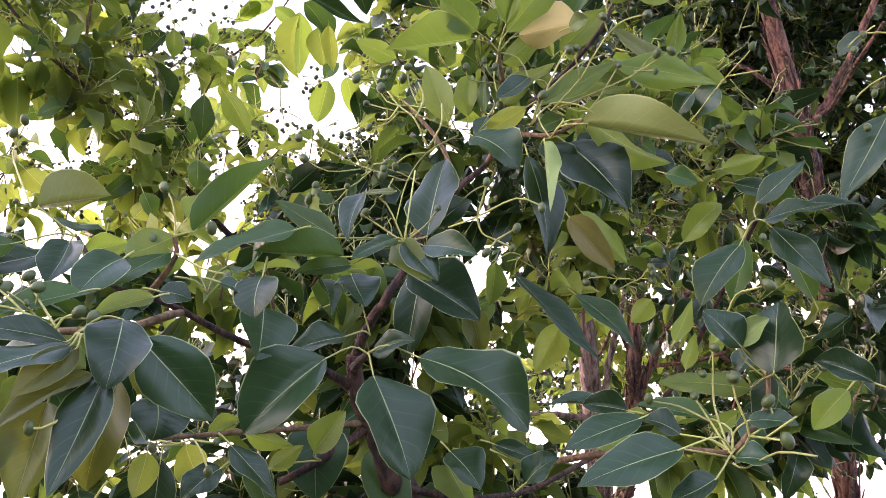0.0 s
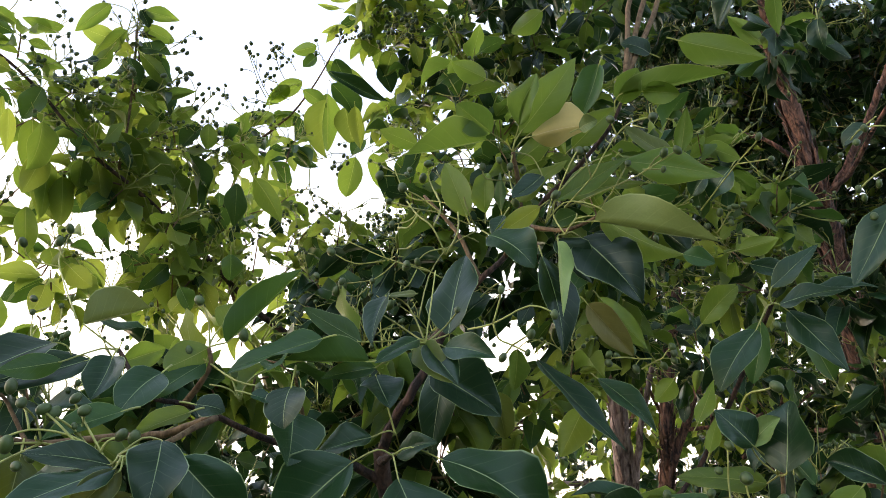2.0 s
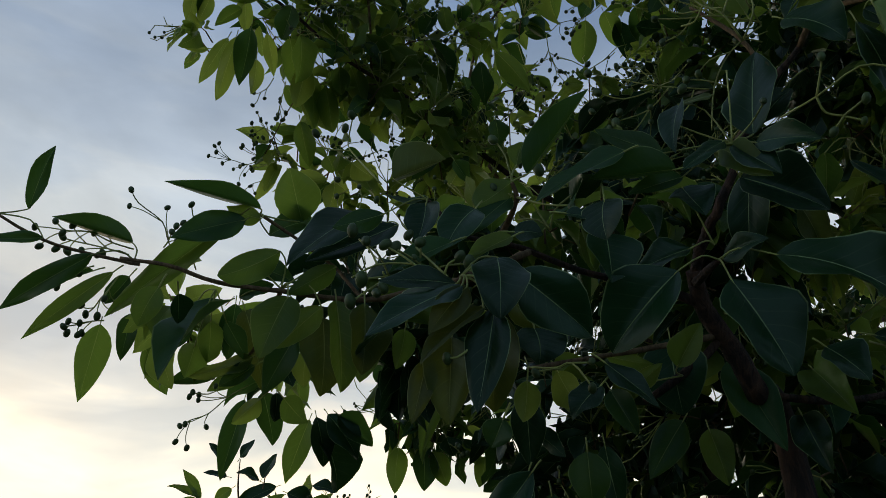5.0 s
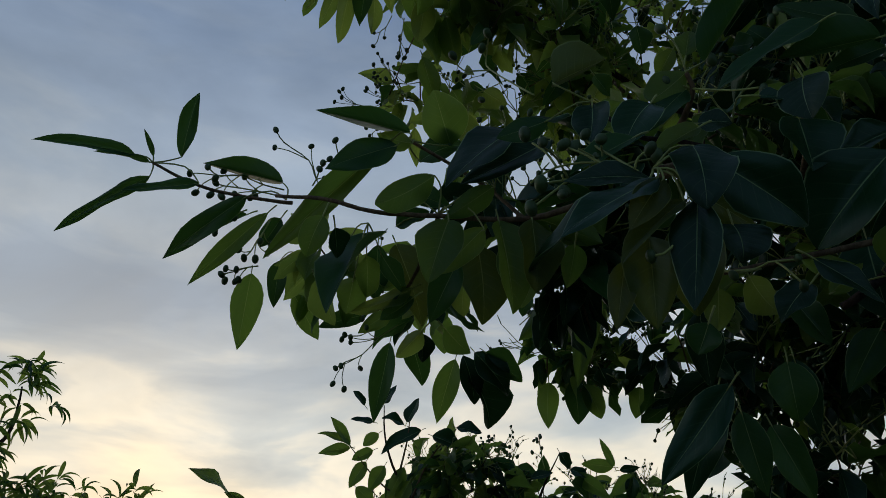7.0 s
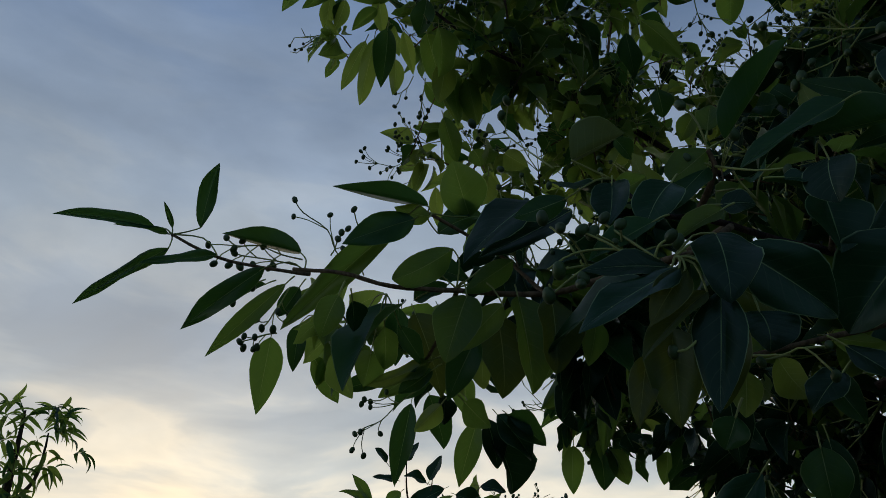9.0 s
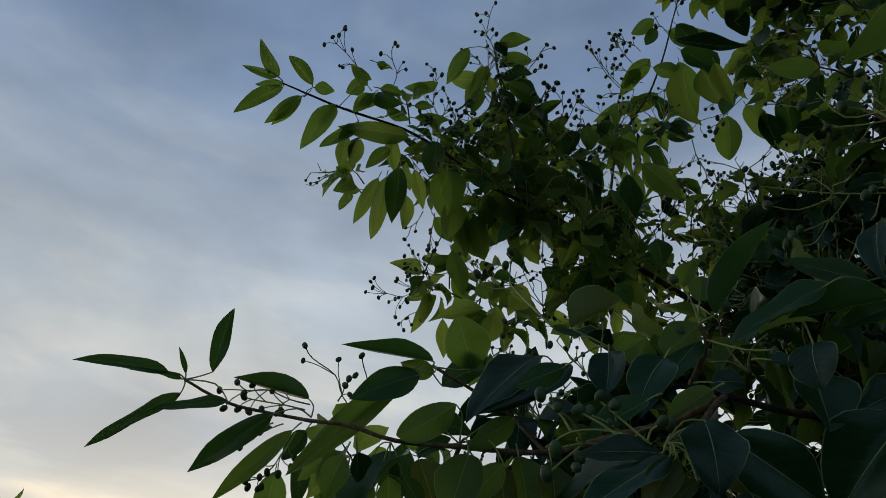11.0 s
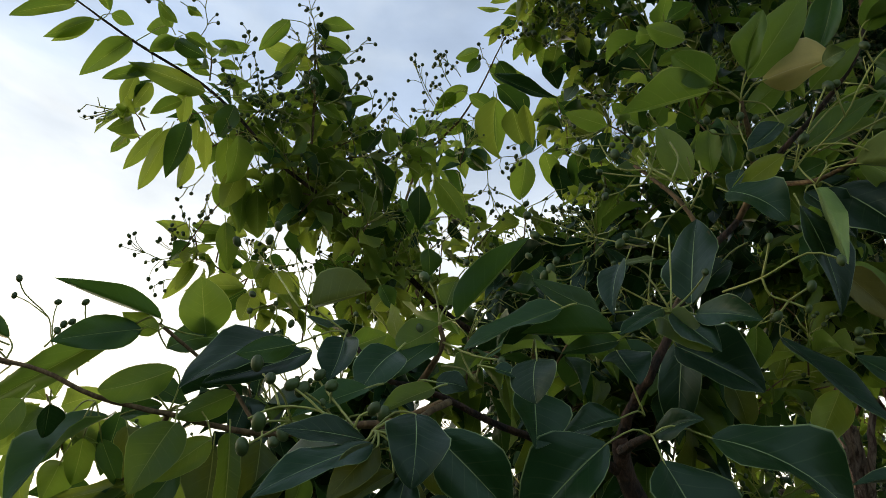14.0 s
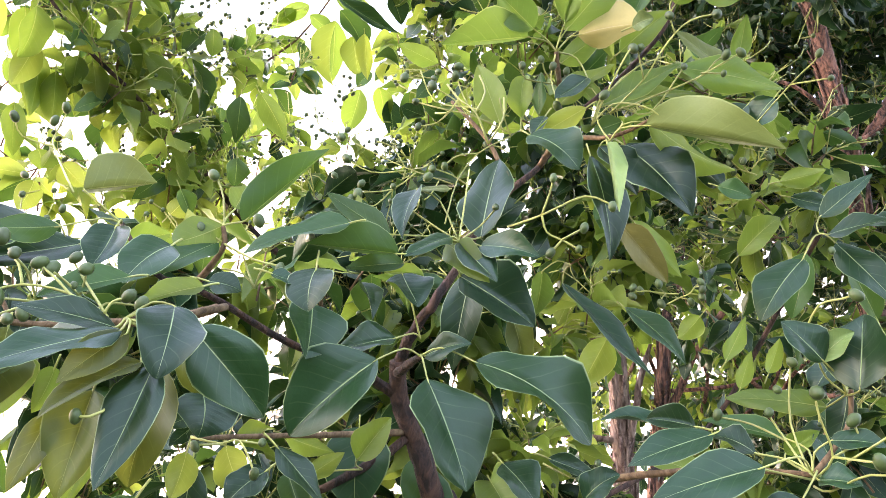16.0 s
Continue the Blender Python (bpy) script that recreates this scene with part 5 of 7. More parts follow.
leaf("y", (-0.596, 0.933, 2.476), (-0.612, 0.978, 2.416), (-0.69, 0.48, 0.54), 0.036, joined=True)
leaf("y", (-0.586, 0.938, 2.479), (-0.587, 0.992, 2.422), (-0.69, 0.53, 0.50), 0.042, joined=True)
leaf("y", (-0.533, 0.950, 2.506), (-0.532, 0.998, 2.458), (-0.65, 0.55, 0.53), 0.038, joined=True)
leaf("g", (-0.464, 0.988, 2.513), (-0.430, 1.004, 2.517), (0.41, -0.80, -0.44), 0.036, joined=True)
leaf("y", (-0.496, 0.988, 2.644), (-0.562, 0.974, 2.616), (-0.38, 0.76, 0.53), 0.029, joined=True)
leaf("g", (-0.536, 0.993, 2.615), (-0.499, 1.031, 2.603), (0.54, -0.70, -0.47), 0.034, joined=True)
leaf("g", (-0.408, 1.106, 2.607), (-0.483, 1.117, 2.554), (0.22, -0.84, -0.49), 0.045, joined=True)
leaf("d", (-0.404, 1.126, 2.587), (-0.418, 1.174, 2.525), (0.69, -0.49, -0.53), 0.049, joined=True)
leaf("y", (-0.485, 0.989, 2.500), (-0.508, 1.008, 2.463), (-0.21, 0.80, 0.57), 0.032, joined=True)
leaf("d", (-0.442, 1.096, 2.489), (-0.398, 1.115, 2.491), (0.38, -0.84, -0.39), 0.033, joined=True)
leaf("y", (-0.471, 1.019, 2.477), (-0.456, 1.060, 2.439), (-0.60, 0.65, 0.47), 0.038, joined=True)
leaf("d", (-0.315, 0.886, 2.229), (-0.304, 0.908, 2.206), (0.56, -0.72, -0.42), 0.024)
leaf("d", (-0.253, 0.878, 2.274), (-0.256, 0.899, 2.246), (0.52, -0.65, -0.55), 0.030)
leaf("y", (-0.262, 1.235, 2.933), (-0.268, 1.328, 2.844), (-0.85, 0.33, 0.41), 0.052, joined=True)
leaf("y", (-0.219, 1.323, 3.000), (-0.212, 1.396, 2.932), (-0.37, 0.65, 0.67), 0.040, joined=True)
leaf("y", (-0.480, 0.897, 2.271), (-0.457, 0.923, 2.256), (-0.61, 0.72, 0.34), 0.034)
leaf("y", (-0.507, 0.898, 2.244), (-0.523, 0.912, 2.209), (-0.30, 0.83, 0.46), 0.034)
leaf("y", (-0.326, 0.901, 2.201), (-0.309, 0.894, 2.223), (-0.18, 0.89, 0.43), 0.027)
leaf("g", (-0.220, 0.911, 2.248), (-0.245, 0.922, 2.220), (0.09, -0.89, -0.44), 0.026)
# lower twigs
leaf("g", (0.253, 0.638, 2.302), (0.289, 0.635, 2.293), (-0.22, -0.65, -0.73), 0.025)
leaf("g", (0.230, 0.649, 2.298), (0.247, 0.621, 2.319), (-0.18, -0.65, -0.74), 0.029)
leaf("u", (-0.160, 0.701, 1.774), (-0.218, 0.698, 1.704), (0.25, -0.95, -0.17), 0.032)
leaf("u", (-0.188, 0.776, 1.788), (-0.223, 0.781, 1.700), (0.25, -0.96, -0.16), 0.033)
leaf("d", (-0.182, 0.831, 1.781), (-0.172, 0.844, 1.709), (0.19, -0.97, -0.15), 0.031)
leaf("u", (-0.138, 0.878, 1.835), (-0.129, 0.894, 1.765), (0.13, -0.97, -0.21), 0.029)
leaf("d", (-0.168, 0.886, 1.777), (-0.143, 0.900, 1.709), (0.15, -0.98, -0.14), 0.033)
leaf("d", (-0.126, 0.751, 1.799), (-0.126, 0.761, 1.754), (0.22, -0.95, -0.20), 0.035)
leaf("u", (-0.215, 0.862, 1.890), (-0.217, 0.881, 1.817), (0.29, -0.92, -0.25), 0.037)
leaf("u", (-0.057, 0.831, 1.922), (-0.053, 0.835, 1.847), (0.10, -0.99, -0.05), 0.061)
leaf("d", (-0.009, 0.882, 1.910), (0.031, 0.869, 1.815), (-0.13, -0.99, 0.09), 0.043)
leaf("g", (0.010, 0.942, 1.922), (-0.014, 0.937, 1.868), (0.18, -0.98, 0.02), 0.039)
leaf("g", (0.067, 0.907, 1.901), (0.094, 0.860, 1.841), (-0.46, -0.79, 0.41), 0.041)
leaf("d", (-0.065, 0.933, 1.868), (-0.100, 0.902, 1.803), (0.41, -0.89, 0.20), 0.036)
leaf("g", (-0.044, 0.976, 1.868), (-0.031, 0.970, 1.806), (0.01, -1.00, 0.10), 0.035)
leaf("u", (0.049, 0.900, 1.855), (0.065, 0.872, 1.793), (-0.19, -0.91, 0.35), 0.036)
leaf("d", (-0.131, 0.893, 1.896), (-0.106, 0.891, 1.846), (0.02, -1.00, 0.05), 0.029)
# shrub twigs
host[0] = shrub
leaf("g", (-1.215, 1.556, 1.945), (-1.246, 1.515, 2.007), (0.91, -0.32, 0.26), 0.032)
leaf("g", (-1.215, 1.557, 1.942), (-1.272, 1.503, 1.967), (0.62, -0.31, 0.72), 0.033)
leaf("g", (-1.215, 1.557, 1.939), (-1.273, 1.512, 1.923), (0.55, -0.79, 0.25), 0.030)
leaf("g", (-1.174, 1.591, 1.935), (-1.213, 1.564, 1.912), (0.53, -0.85, 0.07), 0.029)
leaf("g", (-1.188, 1.585, 1.909), (-1.221, 1.569, 1.849), (0.44, -0.90, -0.00), 0.035)
leaf("g", (-1.154, 1.612, 1.901), (-1.185, 1.598, 1.844), (0.42, -0.91, -0.00), 0.038)
leaf("g", (-1.117, 1.639, 1.899), (-1.154, 1.624, 1.827), (-0.39, 0.92, 0.00), 0.038)
leaf("u", (-1.078, 1.649, 1.983), (-1.159, 1.603, 1.926), (0.27, -0.90, 0.34), 0.043)
leaf("g", (-1.161, 1.592, 1.973), (-1.191, 1.575, 1.944), (0.47, -0.88, 0.02), 0.029)
leaf("u", (-1.104, 1.626, 2.001), (-1.075, 1.632, 2.056), (0.20, -0.98, -0.00), 0.034)
leaf("u", (-1.144, 1.587, 2.042), (-1.116, 1.595, 2.084), (0.26, -0.97, 0.02), 0.025)
leaf("u", (-1.057, 1.666, 1.971), (-1.003, 1.705, 1.944), (0.65, -0.72, 0.24), 0.047)
leaf("u", (-1.007, 1.693, 1.991), (-0.957, 1.725, 1.979), (0.57, -0.79, 0.25), 0.034)
leaf("u", (-1.111, 1.624, 1.994), (-1.153, 1.590, 2.008), (0.66, -0.72, 0.24), 0.028)
leaf("g", (-1.208, 1.579, 1.852), (-1.176, 1.609, 1.813), (0.73, -0.68, 0.08), 0.035)
leaf("g", (-1.108, 1.651, 1.868), (-1.134, 1.639, 1.820), (0.39, -0.92, 0.01), 0.038)
leaf("u", (-1.182, 1.560, 2.036), (-1.200, 1.536, 2.067), (0.84, -0.54, 0.08), 0.022)
leaf("u", (-1.169, 1.579, 1.998), (-1.211, 1.546, 2.003), (0.63, -0.73, 0.26), 0.022)
leaf("u", (-0.864, 1.792, 1.879), (-0.816, 1.813, 1.891), (0.31, -0.90, 0.30), 0.025)
leaf("u", (-0.799, 1.813, 1.935), (-0.786, 1.825, 1.898), (0.73, -0.68, 0.04), 0.031)
leaf("u", (-0.780, 1.828, 1.898), (-0.746, 1.845, 1.879), (0.55, -0.80, 0.26), 0.031)
leaf("u", (-0.932, 1.754, 1.897), (-0.979, 1.731, 1.877), (0.33, -0.90, 0.28), 0.031)
leaf("g", (-0.979, 0.984, 1.763), (-0.982, 0.900, 1.791), (0.77, 0.17, 0.61), 0.036)
leaf("g", (-0.961, 1.005, 1.750), (-0.985, 0.978, 1.766), (0.80, -0.57, 0.20), 0.016)
leaf("g", (-0.690, 1.862, 1.902), (-0.757, 1.834, 1.910), (0.37, -0.92, -0.14), 0.033)
leaf("g", (-0.688, 1.863, 1.904), (-0.711, 1.843, 1.966), (0.35, -0.92, -0.16), 0.019)
leaf("u", (-0.677, 1.868, 1.895), (-0.633, 1.883, 1.901), (0.33, -0.93, -0.14), 0.019)
leaf("g", (-0.771, 1.831, 1.890), (-0.702, 1.867, 1.834), (0.37, -0.92, -0.12), 0.036)
leaf("g", (-0.653, 1.878, 1.885), (-0.702, 1.866, 1.839), (0.34, -0.93, -0.12), 0.033)
leaf("u", (-0.653, 1.879, 1.881), (-0.659, 1.883, 1.827), (0.33, -0.94, -0.12), 0.033)

# ---- fruit ----
bv, bf = [], []
for i in range(9):
    a = math.pi * i / 8
    for k in range(10):
        c = 2 * math.pi * k / 10
        r = max(math.sin(a), 0.02) * 0.88
        bv.append((r * math.cos(c), r * math.sin(c), -math.cos(a) * 1.22 - (0.06 if i == 8 else 0)))
for i in range(8):
    for k in range(10):
        a, b = i * 10 + k, i * 10 + (k + 1) % 10
        bf.append((a, b, b + 10, a + 10))
BERRY_MESH = mesh_of("berry", bv, bf, BERRY)
pick = random.Random(11)


def fruit_stalk(points, r=0.0008):
    """The main stalk of a bunch; side stalks and berries hang on it."""
    v, f = tube(smooth_line(points, [r * 1.2] + [r] * (len(points) - 1), 3), 5)
    return part("fruit_stalk", mesh_of("fruit_stalk", v, f, STALK), camphor, "pale green stalk carrying berries")


def stalk(cluster, points, r=0.0008):
    v, f = tube(smooth_line(points, [r * 1.15] + [r] * (len(points) - 1), 3), 5)
    part("stalk", mesh_of("stalk", v, f, STALK), cluster)


def berry(cluster, place, r):
    ob = part("berry", BERRY_MESH, cluster)
    ob.matrix_basis = Matrix.LocRotScale(Vector(place), Euler((pick.uniform(-0.8, 0.8), pick.uniform(-0.8, 0.8), pick.uniform(0, 6))), (r, r, r))


def panicle(base, tip, many, r, seed):
    """A loose spray of berries on thin forked stalks from base out to tip."""
    rng = random.Random(seed)
    a, b = Vector(base), Vector(tip)
    way = b - a
    side = way.orthogonal().normalized()
    mids = [a + way * t + Vector((rng.gauss(0, 1), rng.gauss(0, 1), rng.gauss(0, 1))) * way.length * 0.04 for t in (0.3, 0.6, 0.85)]
    thin = max(0.00055, min(0.0009, r * 0.2))
    c = fruit_stalk([a, *mids, b], thin)
    berry(c, b, r)
    for n in range(many - 1):
        root = mids[n % 3]
        turn = Matrix.Rotation(rng.uniform(0, 6.28), 3, way.normalized())
        end = root + (turn @ side) * way.length * rng.uniform(0.14, 0.34) + way * rng.uniform(0.05, 0.35)
        stalk(c, [root, (root + end) / 2 + way * 0.04, end], thin * 0.8)
        berry(c, end, r * rng.uniform(0.85, 1.1))


bunch = fruit_stalk([(0.069, 0.647, 2.025), (0.091, 0.599, 2.003), (0.120, 0.584, 2.010), (0.140, 0.585, 2.003)])
stalk(bunch, [(0.091, 0.599, 2.003), (0.096, 0.589, 2.016), (0.098, 0.583, 2.023)])
stalk(bunch, [(0.091, 0.599, 2.003), (0.095, 0.606, 1.993), (0.106, 0.608, 1.988), (0.118, 0.610, 1.982)])
stalk(bunch, [(0.106, 0.608, 1.988), (0.099, 0.613, 1.981)])
stalk(bunch, [(0.106, 0.608, 1.988), (0.122, 0.601, 1.995)])
berry(bunch, (0.098, 0.582, 2.024), 0.0033)
berry(bunch, (0.139, 0.583, 2.001), 0.0036)
berry(bunch, (0.121, 0.599, 1.993), 0.0036)
berry(bunch, (0.098, 0.612, 1.979), 0.0036)
berry(bunch, (0.118, 0.610, 1.982), 0.0027)
bunch = fruit_stalk([(0.073, 0.739, 2.228), (0.031, 0.763, 2.261), (-0.007, 0.773, 2.278), (-0.025, 0.763, 2.315)])
stalk(bunch, [(0.031, 0.763, 2.261), (0.019, 0.761, 2.292), (0.018, 0.748, 2.305)])
stalk(bunch, [(-0.024, 0.770, 2.308), (-0.043, 0.768, 2.308)])
stalk(bunch, [(-0.009, 0.770, 2.309), (-0.028, 0.767, 2.310)])
berry(bunch, (0.018, 0.747, 2.306), 0.0051)
berry(bunch, (-0.043, 0.768, 2.308), 0.0058)
berry(bunch, (-0.004, 0.751, 2.301), 0.0042)
berry(bunch, (-0.010, 0.770, 2.310), 0.0039)
bunch = fruit_stalk([(0.118, 0.700, 2.236), (0.087, 0.691, 2.233), (0.083, 0.683, 2.242)])
stalk(bunch, [(0.118, 0.700, 2.236), (0.106, 0.686, 2.237), (0.102, 0.678, 2.245)])
stalk(bunch, [(0.118, 0.700, 2.236), (0.113, 0.674, 2.233)])
stalk(bunch, [(0.119, 0.708, 2.228), (0.117, 0.700, 2.207)])
berry(bunch, (0.083, 0.682, 2.242), 0.0042)
berry(bunch, (0.101, 0.677, 2.246), 0.0038)
berry(bunch, (0.112, 0.674, 2.234), 0.0042)
berry(bunch, (0.117, 0.693, 2.200), 0.0045)
berry(bunch, (0.126, 0.683, 2.237), 0.0038)
bunch = fruit_stalk([(0.167, 0.692, 2.192), (0.191, 0.652, 2.197), (0.202, 0.635, 2.210), (0.216, 0.625, 2.228), (0.229, 0.614, 2.234), (0.247, 0.607, 2.234)])
stalk(bunch, [(0.191, 0.652, 2.197), (0.184, 0.635, 2.215)])
stalk(bunch, [(0.167, 0.692, 2.192), (0.237, 0.651, 2.198), (0.252, 0.637, 2.206), (0.260, 0.630, 2.208)])
stalk(bunch, [(0.237, 0.651, 2.198), (0.271, 0.627, 2.207)])
stalk(bunch, [(0.216, 0.625, 2.228), (0.210, 0.615, 2.239)])
stalk(bunch, [(0.241, 0.646, 2.201), (0.260, 0.642, 2.197)])
stalk(bunch, [(0.177, 0.686, 2.195), (0.203, 0.686, 2.188), (0.229, 0.651, 2.214)])
berry(bunch, (0.249, 0.606, 2.233), 0.0053)
berry(bunch, (0.210, 0.614, 2.239), 0.0044)
berry(bunch, (0.260, 0.630, 2.208), 0.0044)
berry(bunch, (0.272, 0.626, 2.207), 0.0044)
berry(bunch, (0.260, 0.642, 2.197), 0.0029)
berry(bunch, (0.229, 0.651, 2.214), 0.0037)
berry(bunch, (0.186, 0.632, 2.217), 0.0040)
bunch = fruit_stalk([(0.342, 0.809, 2.274), (0.370, 0.740, 2.286), (0.380, 0.705, 2.283), (0.384, 0.698, 2.288)])
stalk(bunch, [(0.370, 0.740, 2.286), (0.397, 0.712, 2.268)])
berry(bunch, (0.384, 0.698, 2.288), 0.0043)
berry(bunch, (0.397, 0.712, 2.268), 0.0039)
berry(bunch, (0.282, 0.802, 2.229), 0.0039)
bunch = fruit_stalk([(0.030, 0.671, 2.025), (0.047, 0.672, 2.042), (0.058, 0.656, 2.047)])
stalk(bunch, [(0.030, 0.671, 2.025), (0.004, 0.678, 2.048), (-0.012, 0.671, 2.056)])
stalk(bunch, [(0.030, 0.671, 2.025), (0.033, 0.672, 2.059), (0.036, 0.683, 2.111)])
berry(bunch, (0.059, 0.654, 2.049), 0.0034)
berry(bunch, (-0.013, 0.671, 2.056), 0.0035)
bunch = fruit_stalk([(0.035, 0.771, 2.160), (0.017, 0.764, 2.168), (-0.001, 0.760, 2.172)])
stalk(bunch, [(0.076, 0.787, 2.219), (0.063, 0.783, 2.224), (0.052, 0.783, 2.225)])
berry(bunch, (-0.003, 0.760, 2.172), 0.0047)
berry(bunch, (0.052, 0.783, 2.225), 0.0045)
berry(bunch, (-0.074, 0.765, 2.154), 0.0043)
berry(bunch, (-0.101, 0.757, 2.157), 0.0038)
berry(bunch, (-0.155, 1.025, 2.455), 0.0051)
bunch = fruit_stalk([(-0.142, 0.617, 1.980), (-0.151, 0.611, 1.984), (-0.157, 0.607, 1.987)])
stalk(bunch, [(-0.142, 0.617, 1.980), (-0.146, 0.606, 2.013), (-0.155, 0.602, 2.031)])
stalk(bunch, [(-0.142, 0.617, 1.980), (-0.110, 0.596, 1.954), (-0.089, 0.594, 1.948)])
berry(bunch, (-0.158, 0.607, 1.987), 0.0039)
berry(bunch, (-0.156, 0.601, 2.031), 0.0046)
berry(bunch, (-0.090, 0.594, 1.947), 0.0035)
berry(bunch, (-0.141, 0.667, 2.090), 0.0033)
berry(bunch, (-0.149, 0.653, 2.036), 0.0028)
bunch = fruit_stalk([(-0.159, 0.520, 1.866), (-0.185, 0.518, 1.879), (-0.210, 0.514, 1.881), (-0.226, 0.508, 1.871)])
stalk(bunch, [(-0.172, 0.519, 1.868), (-0.189, 0.513, 1.883), (-0.203, 0.512, 1.893)])
stalk(bunch, [(-0.210, 0.514, 1.881), (-0.217, 0.515, 1.894), (-0.227, 0.515, 1.905)])
stalk(bunch, [(-0.159, 0.520, 1.866), (-0.196, 0.535, 1.907), (-0.196, 0.532, 1.910)])
stalk(bunch, [(-0.161, 0.519, 1.867), (-0.157, 0.517, 1.874), (-0.150, 0.519, 1.878)])
berry(bunch, (-0.203, 0.511, 1.894), 0.0043)
berry(bunch, (-0.196, 0.532, 1.911), 0.0039)
berry(bunch, (-0.150, 0.519, 1.879), 0.0041)
berry(bunch, (-0.230, 0.510, 1.910), 0.0047)
berry(bunch, (-0.200, 0.498, 1.851), 0.0038)
berry(bunch, (-0.187, 0.525, 1.888), 0.0024)
bunch = fruit_stalk([(-0.135, 0.557, 1.852), (-0.142, 0.512, 1.808), (-0.152, 0.509, 1.804)])
berry(bunch, (-0.153, 0.509, 1.804), 0.0035)
bunch = fruit_stalk([(-0.146, 0.657, 1.846), (-0.122, 0.646, 1.839), (-0.107, 0.639, 1.839), (-0.091, 0.629, 1.816)])
stalk(bunch, [(-0.118, 0.647, 1.839), (-0.134, 0.633, 1.833)])
stalk(bunch, [(-0.107, 0.639, 1.839), (-0.093, 0.643, 1.839)])
berry(bunch, (-0.091, 0.630, 1.815), 0.0037)
berry(bunch, (-0.134, 0.633, 1.832), 0.0035)
berry(bunch, (-0.093, 0.643, 1.840), 0.0032)
bunch = fruit_stalk([(-0.282, 0.638, 2.037), (-0.367, 0.712, 2.145), (-0.379, 0.724, 2.173), (-0.369, 0.713, 2.194)])
stalk(bunch, [(-0.367, 0.712, 2.145), (-0.395, 0.702, 2.149), (-0.400, 0.689, 2.160)])
stalk(bunch, [(-0.379, 0.724, 2.173), (-0.381, 0.716, 2.181)])
berry(bunch, (-0.370, 0.711, 2.195), 0.0051)
berry(bunch, (-0.400, 0.688, 2.161), 0.0050)
berry(bunch, (-0.380, 0.716, 2.182), 0.0051)
berry(bunch, (-0.363, 0.685, 2.089), 0.0038)
berry(bunch, (-0.289, 0.643, 2.024), 0.0033)
bunch = fruit_stalk([(0.276, 0.665, 1.840), (0.284, 0.647, 1.850), (0.274, 0.632, 1.871), (0.272, 0.628, 1.881)])
stalk(bunch, [(0.284, 0.647, 1.850), (0.302, 0.645, 1.861), (0.300, 0.642, 1.872)])
stalk(bunch, [(0.276, 0.665, 1.840), (0.230, 0.649, 1.842), (0.225, 0.650, 1.846)])
stalk(bunch, [(0.276, 0.665, 1.840), (0.269, 0.680, 1.872), (0.259, 0.677, 1.889)])
stalk(bunch, [(0.269, 0.680, 1.872), (0.251, 0.692, 1.888), (0.231, 0.697, 1.894)])
stalk(bunch, [(0.284, 0.647, 1.850), (0.295, 0.611, 1.835)])
stalk(bunch, [(0.276, 0.666, 1.836), (0.277, 0.646, 1.827), (0.289, 0.616, 1.829), (0.306, 0.598, 1.821)])
stalk(bunch, [(0.276, 0.665, 1.840), (0.272, 0.674, 1.883), (0.273, 0.657, 1.921)])
stalk(bunch, [(0.291, 0.644, 1.846), (0.308, 0.620, 1.855)])
berry(bunch, (0.272, 0.624, 1.885), 0.0056)
berry(bunch, (0.300, 0.641, 1.874), 0.0048)
berry(bunch, (0.224, 0.650, 1.846), 0.0043)
berry(bunch, (0.259, 0.676, 1.891), 0.0040)
berry(bunch, (0.229, 0.697, 1.896), 0.0040)
berry(bunch, (0.293, 0.607, 1.834), 0.0050)
berry(bunch, (0.274, 0.656, 1.922), 0.0040)
berry(bunch, (0.268, 0.676, 1.909), 0.0037)
bunch = fruit_stalk([(0.278, 0.636, 1.935), (0.282, 0.615, 1.946), (0.291, 0.599, 1.943), (0.298, 0.595, 1.944)])
berry(bunch, (0.298, 0.594, 1.943), 0.0047)
berry(bunch, (0.370, 0.744, 2.079), 0.0038)
bunch = fruit_stalk([(0.105, 0.763, 1.874), (0.134, 0.754, 1.859), (0.146, 0.738, 1.868)])
berry(bunch, (0.145, 0.738, 1.868), 0.0034)
berry(bunch, (0.131, 0.744, 1.856), 0.0027)
bunch = fruit_stalk([(0.485, 0.634, 2.195), (0.462, 0.654, 2.192), (0.447, 0.674, 2.182)])
stalk(bunch, [(0.481, 0.614, 2.217), (0.453, 0.624, 2.228), (0.442, 0.637, 2.223)])
berry(bunch, (0.452, 0.625, 2.227), 0.0036)
berry(bunch, (0.447, 0.637, 2.220), 0.0041)
berry(bunch, (0.435, 0.649, 2.215), 0.0032)
berry(bunch, (0.463, 0.680, 2.162), 0.0045)
berry(bunch, (0.450, 0.667, 2.186), 0.0036)
berry(bunch, (0.455, 0.671, 2.178), 0.0036)
berry(bunch, (0.466, 0.658, 2.185), 0.0036)
berry(bunch, (0.447, 0.707, 2.176), 0.0033)
bunch = fruit_stalk([(-0.162, 0.541, 1.868), (-0.176, 0.537, 1.875), (-0.208, 0.529, 1.878), (-0.211, 0.525, 1.881)])
stalk(bunch, [(-0.208, 0.529, 1.878), (-0.212, 0.520, 1.891), (-0.216, 0.509, 1.895)])
stalk(bunch, [(-0.176, 0.537, 1.875), (-0.187, 0.525, 1.886), (-0.194, 0.513, 1.889)])
stalk(bunch, [(-0.188, 0.535, 1.877), (-0.185, 0.531, 1.890), (-0.184, 0.528, 1.897)])
